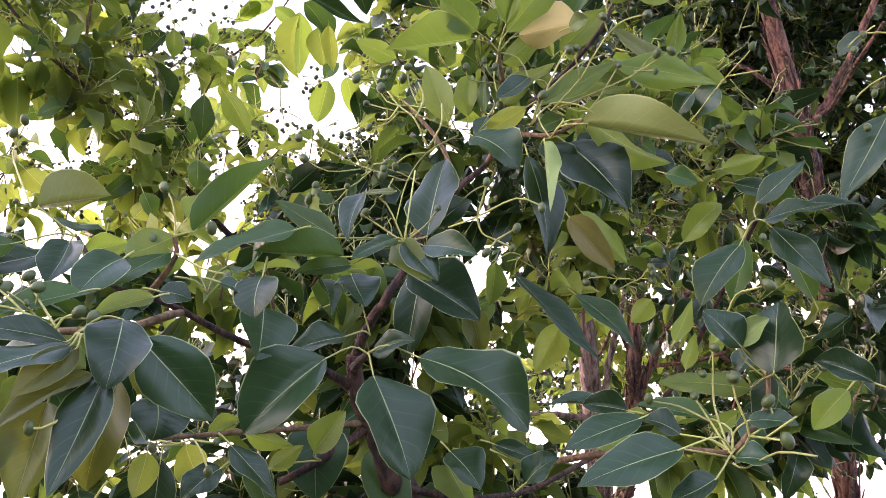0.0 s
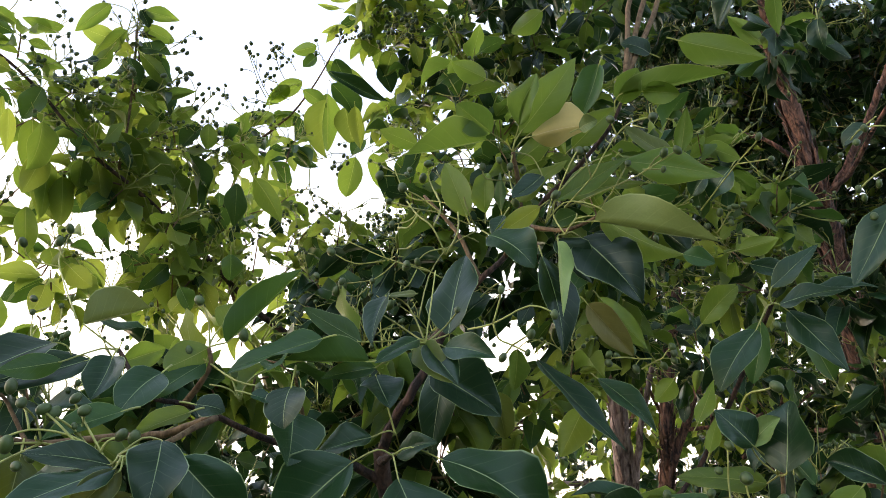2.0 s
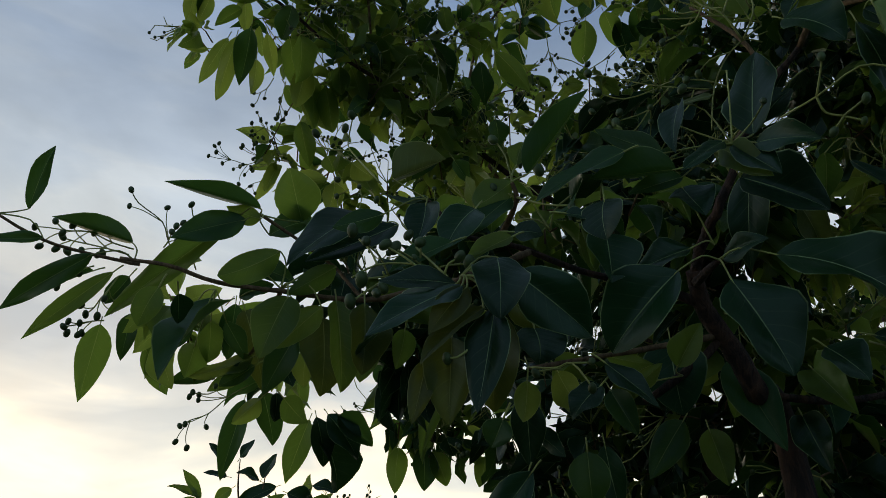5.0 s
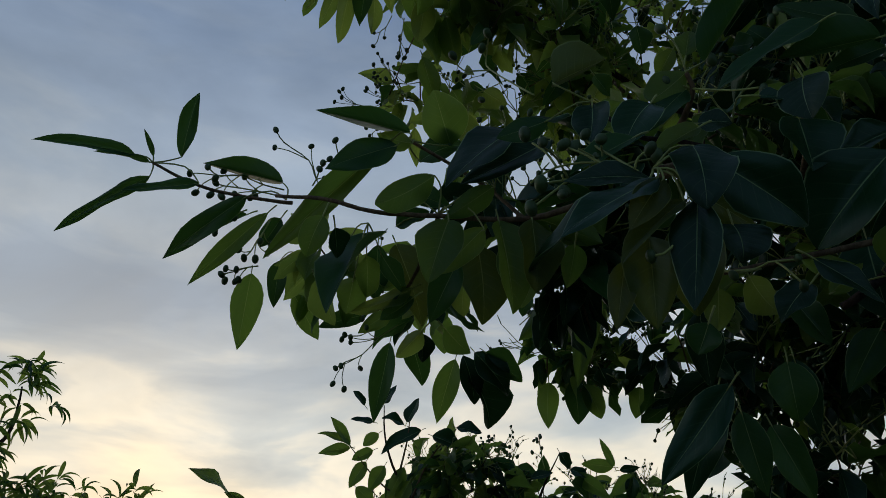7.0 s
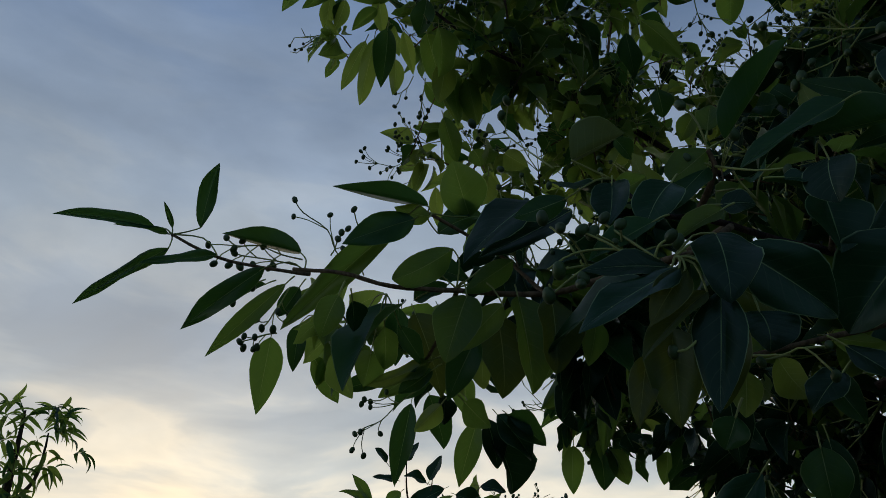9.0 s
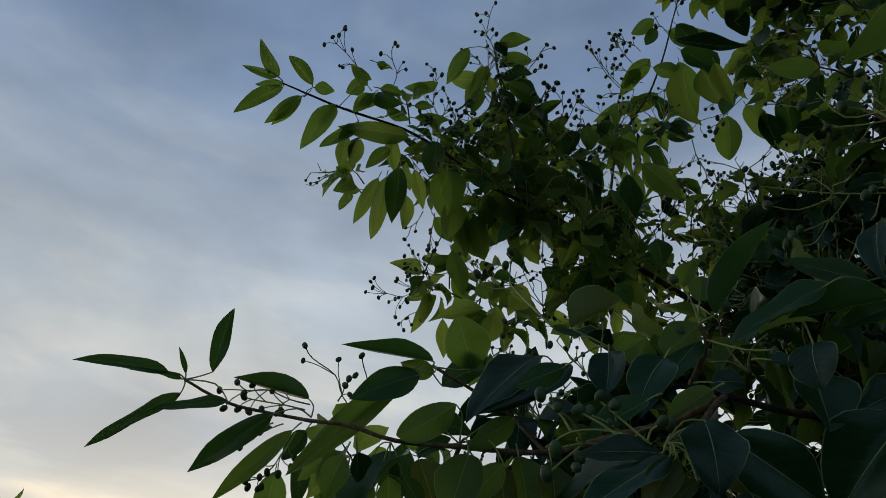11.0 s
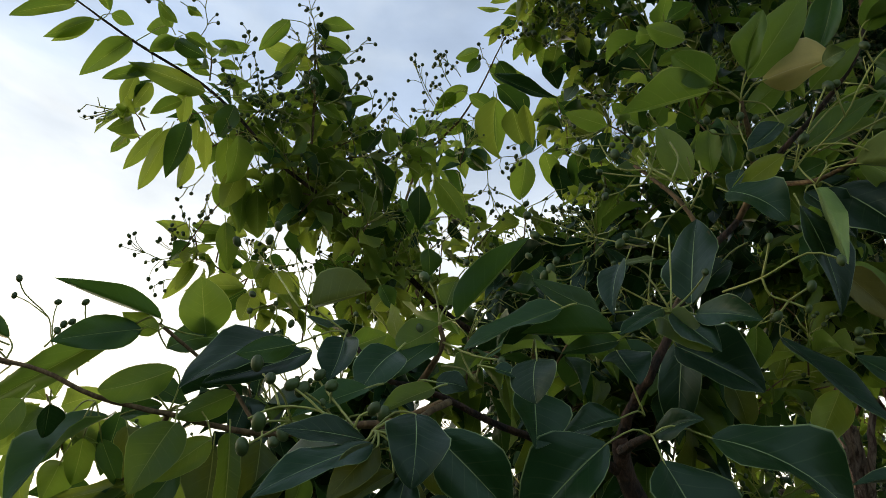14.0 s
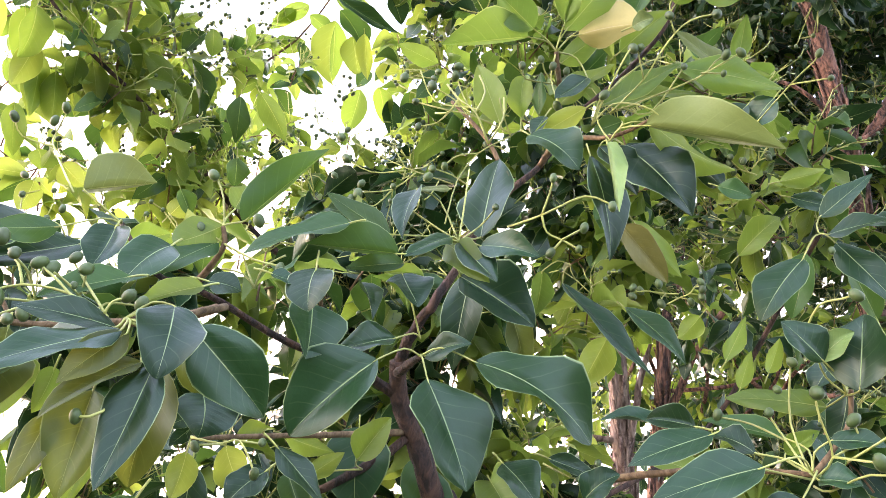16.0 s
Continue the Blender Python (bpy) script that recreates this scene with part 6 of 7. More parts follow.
stalk(bunch, [(-0.208, 0.529, 1.878), (-0.220, 0.520, 1.865), (-0.226, 0.513, 1.856)])
stalk(bunch, [(-0.208, 0.529, 1.878), (-0.216, 0.519, 1.874), (-0.221, 0.516, 1.872)])
stalk(bunch, [(-0.176, 0.537, 1.875), (-0.173, 0.540, 1.885), (-0.157, 0.547, 1.888)])
berry(bunch, (-0.214, 0.503, 1.895), 0.0041)
berry(bunch, (-0.198, 0.516, 1.893), 0.0048)
berry(bunch, (-0.182, 0.523, 1.898), 0.0045)
berry(bunch, (-0.228, 0.512, 1.855), 0.0048)
berry(bunch, (-0.220, 0.511, 1.870), 0.0052)
berry(bunch, (-0.185, 0.530, 1.879), 0.0041)
berry(bunch, (-0.208, 0.521, 1.866), 0.0041)
berry(bunch, (-0.153, 0.543, 1.887), 0.0045)
bunch = fruit_stalk([(0.076, 0.737, 2.202), (0.036, 0.726, 2.215), (0.007, 0.729, 2.225), (-0.024, 0.738, 2.243)])
stalk(bunch, [(0.036, 0.726, 2.215), (0.015, 0.722, 2.234), (-0.002, 0.715, 2.240)])
stalk(bunch, [(0.013, 0.730, 2.225), (0.000, 0.738, 2.215), (-0.020, 0.747, 2.217)])
stalk(bunch, [(0.075, 0.739, 2.200), (0.066, 0.717, 2.211), (0.062, 0.707, 2.222)])
stalk(bunch, [(0.075, 0.739, 2.200), (0.043, 0.743, 2.180), (0.023, 0.752, 2.150), (0.014, 0.751, 2.098)])
stalk(bunch, [(0.043, 0.743, 2.180), (0.023, 0.744, 2.177), (0.010, 0.750, 2.169)])
berry(bunch, (-0.006, 0.713, 2.242), 0.0060)
berry(bunch, (0.017, 0.707, 2.250), 0.0049)
berry(bunch, (-0.024, 0.738, 2.243), 0.0044)
berry(bunch, (-0.020, 0.747, 2.217), 0.0044)
berry(bunch, (0.010, 0.751, 2.168), 0.0042)
bunch = fruit_stalk([(0.016, 0.832, 2.209), (-0.040, 0.835, 2.233), (-0.084, 0.835, 2.257), (-0.113, 0.831, 2.270)])
stalk(bunch, [(-0.040, 0.835, 2.233), (-0.056, 0.827, 2.256), (-0.074, 0.822, 2.259)])
stalk(bunch, [(-0.040, 0.837, 2.230), (-0.079, 0.843, 2.231), (-0.109, 0.838, 2.246)])
stalk(bunch, [(-0.026, 0.831, 2.224), (-0.052, 0.841, 2.206), (-0.091, 0.848, 2.205)])
stalk(bunch, [(-0.052, 0.841, 2.206), (-0.071, 0.850, 2.189), (-0.088, 0.848, 2.188)])
stalk(bunch, [(0.000, 0.830, 2.211), (-0.008, 0.831, 2.192), (-0.015, 0.834, 2.187)])
berry(bunch, (-0.117, 0.830, 2.271), 0.0062)
berry(bunch, (-0.109, 0.838, 2.246), 0.0061)
berry(bunch, (-0.092, 0.848, 2.203), 0.0066)
berry(bunch, (-0.100, 0.852, 2.197), 0.0060)
berry(bunch, (-0.012, 0.827, 2.214), 0.0059)
berry(bunch, (-0.029, 0.827, 2.160), 0.0057)
bunch = fruit_stalk([(0.029, 0.742, 2.077), (0.057, 0.735, 2.088), (0.087, 0.719, 2.111), (0.103, 0.713, 2.117)])
stalk(bunch, [(0.029, 0.742, 2.077), (0.052, 0.732, 2.093), (0.061, 0.731, 2.094)])
berry(bunch, (0.060, 0.730, 2.095), 0.0054)
berry(bunch, (-0.131, 0.651, 2.025), 0.0053)
bunch = fruit_stalk([(0.145, 0.675, 2.160), (0.157, 0.655, 2.181), (0.169, 0.634, 2.200), (0.179, 0.629, 2.217)])
stalk(bunch, [(0.145, 0.675, 2.160), (0.163, 0.660, 2.173), (0.187, 0.651, 2.163), (0.204, 0.655, 2.154)])
stalk(bunch, [(0.145, 0.675, 2.160), (0.152, 0.658, 2.178), (0.155, 0.655, 2.180)])
stalk(bunch, [(0.157, 0.655, 2.181), (0.186, 0.649, 2.210), (0.214, 0.652, 2.228)])
berry(bunch, (0.179, 0.632, 2.215), 0.0055)
berry(bunch, (0.155, 0.656, 2.180), 0.0049)
bunch = fruit_stalk([(-0.121, 0.645, 1.959), (-0.130, 0.644, 1.976), (-0.133, 0.639, 1.984)])
stalk(bunch, [(-0.121, 0.645, 1.959), (-0.115, 0.638, 1.973), (-0.100, 0.637, 1.984)])
stalk(bunch, [(-0.121, 0.645, 1.959), (-0.130, 0.638, 1.967), (-0.148, 0.640, 1.972)])
bunch = fruit_stalk([(0.051, 0.611, 2.079), (0.040, 0.597, 2.099), (0.026, 0.598, 2.114), (0.016, 0.598, 2.130)])
stalk(bunch, [(0.040, 0.597, 2.099), (0.047, 0.594, 2.118), (0.042, 0.592, 2.135)])
stalk(bunch, [(0.026, 0.598, 2.114), (0.018, 0.605, 2.106), (0.007, 0.613, 2.112)])
stalk(bunch, [(0.051, 0.611, 2.079), (0.062, 0.598, 2.094), (0.062, 0.595, 2.114)])
bunch = fruit_stalk([(-0.637, 0.835, 2.586), (-0.596, 0.837, 2.612), (-0.567, 0.841, 2.627)])
stalk(bunch, [(-0.626, 0.834, 2.594), (-0.589, 0.848, 2.592), (-0.555, 0.853, 2.610), (-0.536, 0.867, 2.608)])
stalk(bunch, [(-0.627, 0.837, 2.591), (-0.590, 0.862, 2.579), (-0.550, 0.878, 2.590)])
stalk(bunch, [(-0.590, 0.862, 2.579), (-0.575, 0.886, 2.567), (-0.569, 0.896, 2.561)])
stalk(bunch, [(-0.596, 0.837, 2.612), (-0.596, 0.825, 2.621), (-0.596, 0.831, 2.617)])
stalk(bunch, [(-0.555, 0.853, 2.610), (-0.539, 0.851, 2.621), (-0.528, 0.862, 2.618)])
stalk(bunch, [(-0.550, 0.878, 2.590), (-0.523, 0.886, 2.600), (-0.504, 0.911, 2.601)])
stalk(bunch, [(-0.523, 0.886, 2.600), (-0.509, 0.878, 2.614), (-0.494, 0.880, 2.620)])
stalk(bunch, [(-0.629, 0.840, 2.587), (-0.618, 0.856, 2.565), (-0.599, 0.882, 2.554)])
stalk(bunch, [(-0.518, 0.968, 2.536), (-0.493, 0.959, 2.560), (-0.468, 0.961, 2.572)])
stalk(bunch, [(-0.507, 0.935, 2.622), (-0.486, 0.938, 2.630), (-0.465, 0.950, 2.630)])
berry(bunch, (-0.596, 0.831, 2.617), 0.0035)
berry(bunch, (-0.528, 0.862, 2.618), 0.0035)
berry(bunch, (-0.569, 0.897, 2.560), 0.0035)
berry(bunch, (-0.599, 0.883, 2.553), 0.0035)
berry(bunch, (-0.566, 0.840, 2.628), 0.0035)
berry(bunch, (-0.494, 0.880, 2.620), 0.0035)
panicle((-0.678, 0.749, 2.681), (-0.695, 0.669, 2.721), 8, 0.0037, 0)
panicle((-0.647, 0.782, 2.678), (-0.616, 0.740, 2.728), 5, 0.0037, 1)
panicle((-0.658, 0.794, 2.663), (-0.636, 0.819, 2.659), 3, 0.0037, 2)
panicle((-0.607, 0.844, 2.657), (-0.579, 0.807, 2.703), 6, 0.0037, 3)
panicle((-0.611, 0.866, 2.636), (-0.578, 0.855, 2.666), 6, 0.0037, 4)
panicle((-0.487, 0.859, 2.739), (-0.475, 0.805, 2.783), 9, 0.0037, 5)
panicle((-0.463, 0.903, 2.714), (-0.405, 0.893, 2.747), 4, 0.0037, 6)
panicle((-0.455, 0.909, 2.713), (-0.420, 0.916, 2.722), 3, 0.0037, 7)
panicle((-0.453, 1.028, 2.678), (-0.402, 1.007, 2.719), 7, 0.0039, 8)
panicle((-0.467, 1.035, 2.664), (-0.424, 0.990, 2.726), 5, 0.0039, 9)
panicle((-0.436, 1.328, 3.044), (-0.465, 1.243, 3.110), 4, 0.0050, 10)
panicle((-0.391, 1.304, 3.079), (-0.411, 1.249, 3.121), 9, 0.0050, 11)
panicle((-0.407, 1.343, 3.038), (-0.483, 1.321, 3.034), 3, 0.0050, 12)
panicle((-0.207, 1.514, 3.055), (-0.363, 1.520, 3.016), 6, 0.0056, 13)
panicle((-0.223, 1.502, 3.066), (-0.293, 1.504, 3.051), 3, 0.0053, 14)
panicle((-0.654, 0.937, 2.506), (-0.680, 0.962, 2.455), 7, 0.0038, 15)
panicle((-0.669, 0.923, 2.507), (-0.710, 0.929, 2.465), 3, 0.0038, 16)
panicle((-0.691, 1.018, 2.411), (-0.784, 0.963, 2.386), 14, 0.0035, 17)
panicle((-0.721, 1.017, 2.383), (-0.767, 1.005, 2.349), 6, 0.0035, 18)
panicle((-0.683, 0.998, 2.445), (-0.732, 0.963, 2.441), 6, 0.0035, 19)
panicle((-0.632, 0.829, 2.579), (-0.553, 0.861, 2.603), 8, 0.0035, 20)
panicle((-0.640, 0.824, 2.578), (-0.599, 0.871, 2.564), 7, 0.0035, 21)
panicle((-0.629, 0.823, 2.586), (-0.597, 0.820, 2.611), 7, 0.0035, 22)
panicle((-0.536, 0.933, 2.592), (-0.571, 0.891, 2.609), 7, 0.0036, 23)
panicle((-0.519, 0.983, 2.613), (-0.457, 0.991, 2.638), 8, 0.0037, 24)
panicle((-0.456, 1.170, 2.756), (-0.462, 1.126, 2.798), 8, 0.0042, 25)
panicle((-0.529, 0.667, 2.002), (-0.560, 0.597, 2.069), 3, 0.0035, 26)
panicle((-0.522, 0.672, 2.003), (-0.516, 0.641, 2.066), 2, 0.0035, 27)
panicle((-0.567, 0.625, 2.013), (-0.616, 0.563, 2.024), 8, 0.0038, 28)
panicle((-0.578, 0.630, 2.011), (-0.621, 0.580, 2.015), 5, 0.0039, 29)
panicle((-0.611, 0.618, 1.998), (-0.637, 0.601, 1.973), 4, 0.0039, 30)
panicle((-0.595, 0.638, 1.992), (-0.621, 0.631, 1.949), 6, 0.0039, 31)
panicle((-0.538, 0.636, 2.015), (-0.525, 0.635, 2.038), 4, 0.0038, 32)
panicle((-0.279, 1.479, 2.770), (-0.290, 1.444, 2.812), 9, 0.0042, 33)
panicle((-0.269, 1.485, 2.764), (-0.328, 1.473, 2.765), 8, 0.0042, 34)
panicle((-0.162, 1.315, 3.246), (-0.091, 1.297, 3.267), 14, 0.0047, 35)
panicle((-0.147, 1.310, 3.252), (-0.172, 1.269, 3.281), 12, 0.0047, 36)
panicle((-0.127, 1.327, 3.240), (-0.063, 1.326, 3.245), 12, 0.0047, 37)
panicle((-0.279, 1.339, 3.210), (-0.271, 1.298, 3.244), 6, 0.0047, 38)
panicle((-0.583, 1.072, 2.396), (-0.610, 1.034, 2.425), 5, 0.0040, 39)
panicle((-0.511, 1.129, 2.345), (-0.530, 1.110, 2.361), 5, 0.0040, 40)
panicle((-0.684, 0.711, 1.982), (-0.715, 0.684, 1.968), 6, 0.0042, 41)
panicle((-0.653, 0.955, 1.974), (-0.728, 0.916, 1.912), 8, 0.0041, 42)
panicle((-0.666, 0.945, 1.973), (-0.717, 0.912, 1.951), 3, 0.0041, 43)
panicle((-0.507, 1.044, 1.976), (-0.467, 1.053, 2.005), 7, 0.0037, 44)
panicle((-0.408, 1.108, 1.909), (-0.390, 1.118, 1.895), 5, 0.0037, 45)
panicle((-0.675, 1.017, 2.434), (-0.732, 0.980, 2.427), 7, 0.0036, 46)
panicle((-0.262, 1.190, 2.696), (-0.262, 1.246, 2.634), 6, 0.0044, 47)
panicle((-0.225, 1.402, 2.924), (-0.274, 1.415, 2.899), 6, 0.0053, 48)
panicle((-0.104, 1.205, 2.565), (-0.163, 1.220, 2.536), 10, 0.0052, 49)
panicle((-0.073, 1.226, 2.544), (-0.124, 1.191, 2.578), 9, 0.0052, 50)
panicle((0.002, 1.033, 2.469), (-0.050, 1.026, 2.472), 6, 0.0053, 51)
panicle((0.399, 0.940, 2.334), (0.422, 0.910, 2.357), 6, 0.0049, 52)
panicle((0.406, 0.943, 2.327), (0.373, 0.943, 2.345), 5, 0.0049, 53)
panicle((0.294, 0.973, 2.161), (0.241, 0.981, 2.172), 5, 0.0052, 54)
panicle((0.281, 0.983, 2.151), (0.319, 0.960, 2.171), 4, 0.0052, 55)
panicle((-0.384, 1.106, 2.662), (-0.409, 1.059, 2.695), 9, 0.0043, 56)
panicle((-0.361, 1.094, 2.610), (-0.429, 1.047, 2.625), 9, 0.0041, 57)
panicle((-0.406, 1.098, 2.586), (-0.439, 1.071, 2.597), 7, 0.0041, 58)
panicle((-0.472, 1.056, 2.594), (-0.486, 1.013, 2.627), 6, 0.0041, 59)
panicle((-0.926, 1.757, 1.897), (-0.937, 1.738, 1.966), 7, 0.0045, 60)
panicle((-0.833, 1.804, 1.898), (-0.837, 1.789, 1.973), 7, 0.0045, 61)
panicle((-0.902, 1.768, 1.910), (-0.886, 1.768, 1.954), 4, 0.0045, 62)
panicle((-0.502, 0.896, 2.576), (-0.556, 0.850, 2.581), 9, 0.0045, 63)
panicle((-0.510, 0.893, 2.574), (-0.532, 0.840, 2.607), 9, 0.0045, 64)
panicle((-0.502, 0.893, 2.579), (-0.473, 0.860, 2.626), 8, 0.0045, 65)
panicle((-0.463, 0.896, 2.600), (-0.397, 0.897, 2.637), 7, 0.0045, 66)
panicle((-0.153, 1.280, 3.119), (-0.202, 1.235, 3.147), 9, 0.0059, 67)
panicle((-0.140, 1.282, 3.120), (-0.083, 1.228, 3.172), 11, 0.0059, 68)
panicle((-0.152, 1.271, 3.127), (-0.121, 1.205, 3.185), 9, 0.0059, 69)
panicle((-0.361, 1.030, 2.583), (-0.403, 1.005, 2.588), 7, 0.0043, 70)
panicle((-0.310, 1.339, 3.164), (-0.327, 1.292, 3.200), 3, 0.0049, 71)
panicle((-0.376, 1.326, 3.132), (-0.416, 1.276, 3.164), 9, 0.0049, 72)
panicle((-0.441, 1.363, 3.080), (-0.477, 1.277, 3.144), 6, 0.0049, 73)
panicle((-0.451, 1.369, 3.070), (-0.499, 1.352, 3.070), 2, 0.0049, 74)
panicle((-0.483, 1.412, 3.017), (-0.547, 1.336, 3.066), 7, 0.0049, 75)
panicle((-0.396, 1.375, 3.082), (-0.443, 1.320, 3.118), 7, 0.0049, 76)
panicle((-0.114, 1.310, 3.255), (-0.059, 1.317, 3.252), 12, 0.0047, 77)
panicle((-0.142, 1.296, 3.264), (-0.190, 1.300, 3.255), 10, 0.0047, 78)
panicle((-0.099, 1.320, 3.248), (-0.101, 1.288, 3.273), 10, 0.0047, 79)
panicle((-0.174, 1.311, 3.248), (-0.228, 1.314, 3.239), 8, 0.0047, 80)
panicle((-0.155, 1.444, 2.839), (-0.137, 1.487, 2.788), 6, 0.0045, 81)
panicle((-0.202, 1.472, 2.797), (-0.153, 1.498, 2.770), 6, 0.0045, 82)

# ---- the foliage further in: whorls of leaves on short twigs ----
def clump(store, centre, radii, many, size, kind, seed, narrow=False):
    rng = random.Random(seed * 13 + 5)
    # kind also carries light: u for shaded depths, g and y for lit foliage
    mixed = {"u": "uuuudug", "g": "gggdyud", "y": "yyyyggd"}[kind]
    c = Vector(centre)
    made = 0
    while made < many:
        d = Vector((rng.gauss(0, 1), rng.gauss(0, 1), rng.gauss(0, 1))).normalized() * rng.random() ** 0.45
        p = c + Vector((d.x * radii[0], d.y * radii[1], d.z * radii[2]))
        way = (d + Vector((rng.uniform(-0.5, 0.5), rng.uniform(-0.5, 0.5), rng.uniform(0.1, 0.9)))).normalized()
        root = p - way * rng.uniform(0.03, 0.07) - Vector((0, 0, 0.01))
        v, f = tube([(root, 0.0014), ((root + p) / 2 + Vector((0, 0, 0.005)), 0.0013), (p, 0.0010)], 4)
        n = len(store["twig"][0])
        store["twig"][0].extend(v)
        store["twig"][1].extend(tuple(i + n for i in q) for q in f)
        side = way.orthogonal().normalized()
        if not narrow and rng.random() < 0.8:
            for k in range(rng.randint(3, 5)):
                out = (Matrix.Rotation(rng.uniform(0, 6.28), 3, way) @ side) * 0.7 + way * rng.uniform(0.3, 1.2)
                tip = p + out.normalized() * rng.uniform(0.03, 0.085)
                bend = (p + tip) / 2 + Vector((0, 0, rng.uniform(-0.006, 0.010)))
                fork = bend + (out + side * rng.uniform(-1, 1)).normalized() * 0.025
                prong = tip + (out.normalized() + Vector((rng.uniform(-1, 1), rng.uniform(-1, 1), rng.uniform(-0.6, 0.9)))).normalized() * 0.016
                for ends in ((p, bend, tip), (bend, (bend + fork) / 2 + side * 0.003, fork), (tip, (tip + prong) / 2, prong)):
                    v, f = tube([(ends[0], 0.0010), (ends[1], 0.0009), (ends[2], 0.0007)], 3)
                    n = len(store["stalk_spray"][0])
                    store["stalk_spray"][0].extend(v)
                    store["stalk_spray"][1].extend(tuple(i + n for i in q) for q in f)
                    if rng.random() < 0.4:
                        continue
                    n = len(store["fruit"][0])
                    r = rng.uniform(0.0026, 0.0038)
                    store["fruit"][0].extend(ends[2] + q * r for q in PIP[0])
                    store["fruit"][1].extend(tuple(i + n for i in q) for q in PIP[1])
        for k in range(rng.randint(4, 8)):
            what = rng.choice(mixed)
            out = Matrix.Rotation(k * 2.4 + rng.uniform(-0.4, 0.4), 3, way) @ side
            y = (out + way * rng.uniform(-0.1, 0.9) + Vector((0, 0, -rng.uniform(0.1, 1.5)))).normalized()
            up = Vector((rng.gauss(0, 0.7), rng.gauss(0, 0.7), 1.0))
            x = y.cross(up).normalized()
            z = x.cross(y)
            long = size * rng.uniform(0.75, 1.2)
            wide = long * (rng.uniform(0.16, 0.24) if narrow else rng.uniform(0.36, 0.55))
            b = p - way * rng.uniform(0, 0.03) + y * 0.012
            shape = WILLOWY if narrow else SMALL[rng.randrange(len(SMALL))]
            vs, fs, us = store[what]
            n = len(vs)
            vs.extend(b + x * (q[0] * wide) + y * (q[1] * long) + z * (q[2] * long) for q in shape[0])
            fs.extend(tuple(i + n for i in q) for q in shape[1])
            us.extend(shape[2])
            made += 1


SMALL = [blade(6, 4, 0.5, 0.5, 0.5, 0.3, 0.7, 1), blade(6, 4, 0.3, -0.3, -0.6, 0.4, 0.5, 2), blade(6, 4, 0.7, 0.9, 0.4, 0.3, 0.8, 3), blade(6, 4, 0.9, 1.2, -0.5, 0.2, 0.9, 5), blade(6, 4, 0.4, 0.7, 0.8, 0.5, 0.6, 6)]

PIP = ([Vector((0, 0, -1.15))] + [Vector((math.cos(k * 1.047) * 0.87, math.sin(k * 1.047) * 0.87, z)) for z in (-0.5, 0.5) for k in range(6)] + [Vector((0, 0, 1.15))],
       [(0, 1 + (k + 1) % 6, 1 + k) for k in range(6)] + [(1 + k, 1 + (k + 1) % 6, 7 + (k + 1) % 6, 7 + k) for k in range(6)] + [(13, 7 + k, 7 + (k + 1) % 6) for k in range(6)])
WILLOWY = blade(6, 2, 0.25, 1.5, 0.3, 0.0, 1.0, 4)


def grow(store, tree, bark):
    for kind in LEAF:
        if store[kind][0]:
            tagged(part("foliage", mesh_of("foliage", store[kind][0], store[kind][1], LEAF[kind], store[kind][2]), tree), kind="stuff")
    for name, mat in (("stalk_spray", STALK), ("fruit", BERRY)):
        if store[name][0]:
            tagged(part(name, mesh_of(name, store[name][0], store[name][1], mat), tree), kind="stuff")
    tagged(part("brushwood", mesh_of("brushwood", store["twig"][0], store["twig"][1], bark), tree), kind="stuff")


# added limbs above the view, holding up the canopy that blocks skylight
for tip in [(0.75, 0.35, 3.3), (1.3, 0.7, 3.4), (0.2, 0.2, 3.45)]:
    limb(camphor, "limb", [(0.246, 0.680, 2.360), (0.36, 0.74, 2.75), ((0.36 + tip[0]) / 2, (0.68 + tip[1]) / 2, 3.08), tip], [0.0034, 0.0036, 0.003, 0.002])
limb(camphor, "limb", [(0.75, 0.35, 3.3), (0.85, 0.0, 3.4), (0.9, -0.3, 3.5)], [0.003, 0.0025, 0.0015])
limb(camphor, "limb", [(0.2, 0.2, 3.45), (0.27, -0.15, 3.55), (0.3, -0.5, 3.6)], [0.003, 0.0025, 0.0015])
clump(main_leaves, (0.09, 1.01, 2.57), (0.12, 0.18, 0.13), 80, 0.065, "g", 1)
clump(main_leaves, (0.00, 1.16, 2.48), (0.10, 0.20, 0.07), 90, 0.06, "g", 2)
clump(main_leaves, (-0.18, 1.29, 2.52), (0.14, 0.22, 0.05), 70, 0.055, "y", 3)
clump(main_leaves, (-0.49, 1.08, 2.63), (0.12, 0.12, 0.08), 12, 0.065, "y", 4)
clump(main_leaves, (-0.59, 1.04, 2.53), (0.13, 0.12, 0.09), 16, 0.07, "y", 5)
clump(main_leaves, (-0.44, 1.10, 2.40), (0.14, 0.15, 0.05), 22, 0.065, "y", 6)
clump(main_leaves, (-0.56, 0.97, 2.29), (0.08, 0.15, 0.06), 10, 0.065, "y", 7)
clump(main_leaves, (0.29, 1.02, 2.36), (0.12, 0.12, 0.08), 60, 0.07, "g", 8)
clump(main_leaves, (0.15, 1.16, 2.19), (0.09, 0.15, 0.08), 55, 0.07, "y", 9)
clump(main_leaves, (0.09, 1.18, 2.02), (0.13, 0.18, 0.07), 62, 0.07, "y", 10)
clump(main_leaves, (-0.09, 1.13, 2.00), (0.11, 0.18, 0.05), 46, 0.07, "y", 11)
clump(main_leaves, (-0.17, 0.89, 2.11), (0.13, 0.10, 0.04), 45, 0.07, "g", 12)
clump(main_leaves, (0.02, 0.98, 2.12), (0.08, 0.10, 0.05), 40, 0.075, "g", 13)
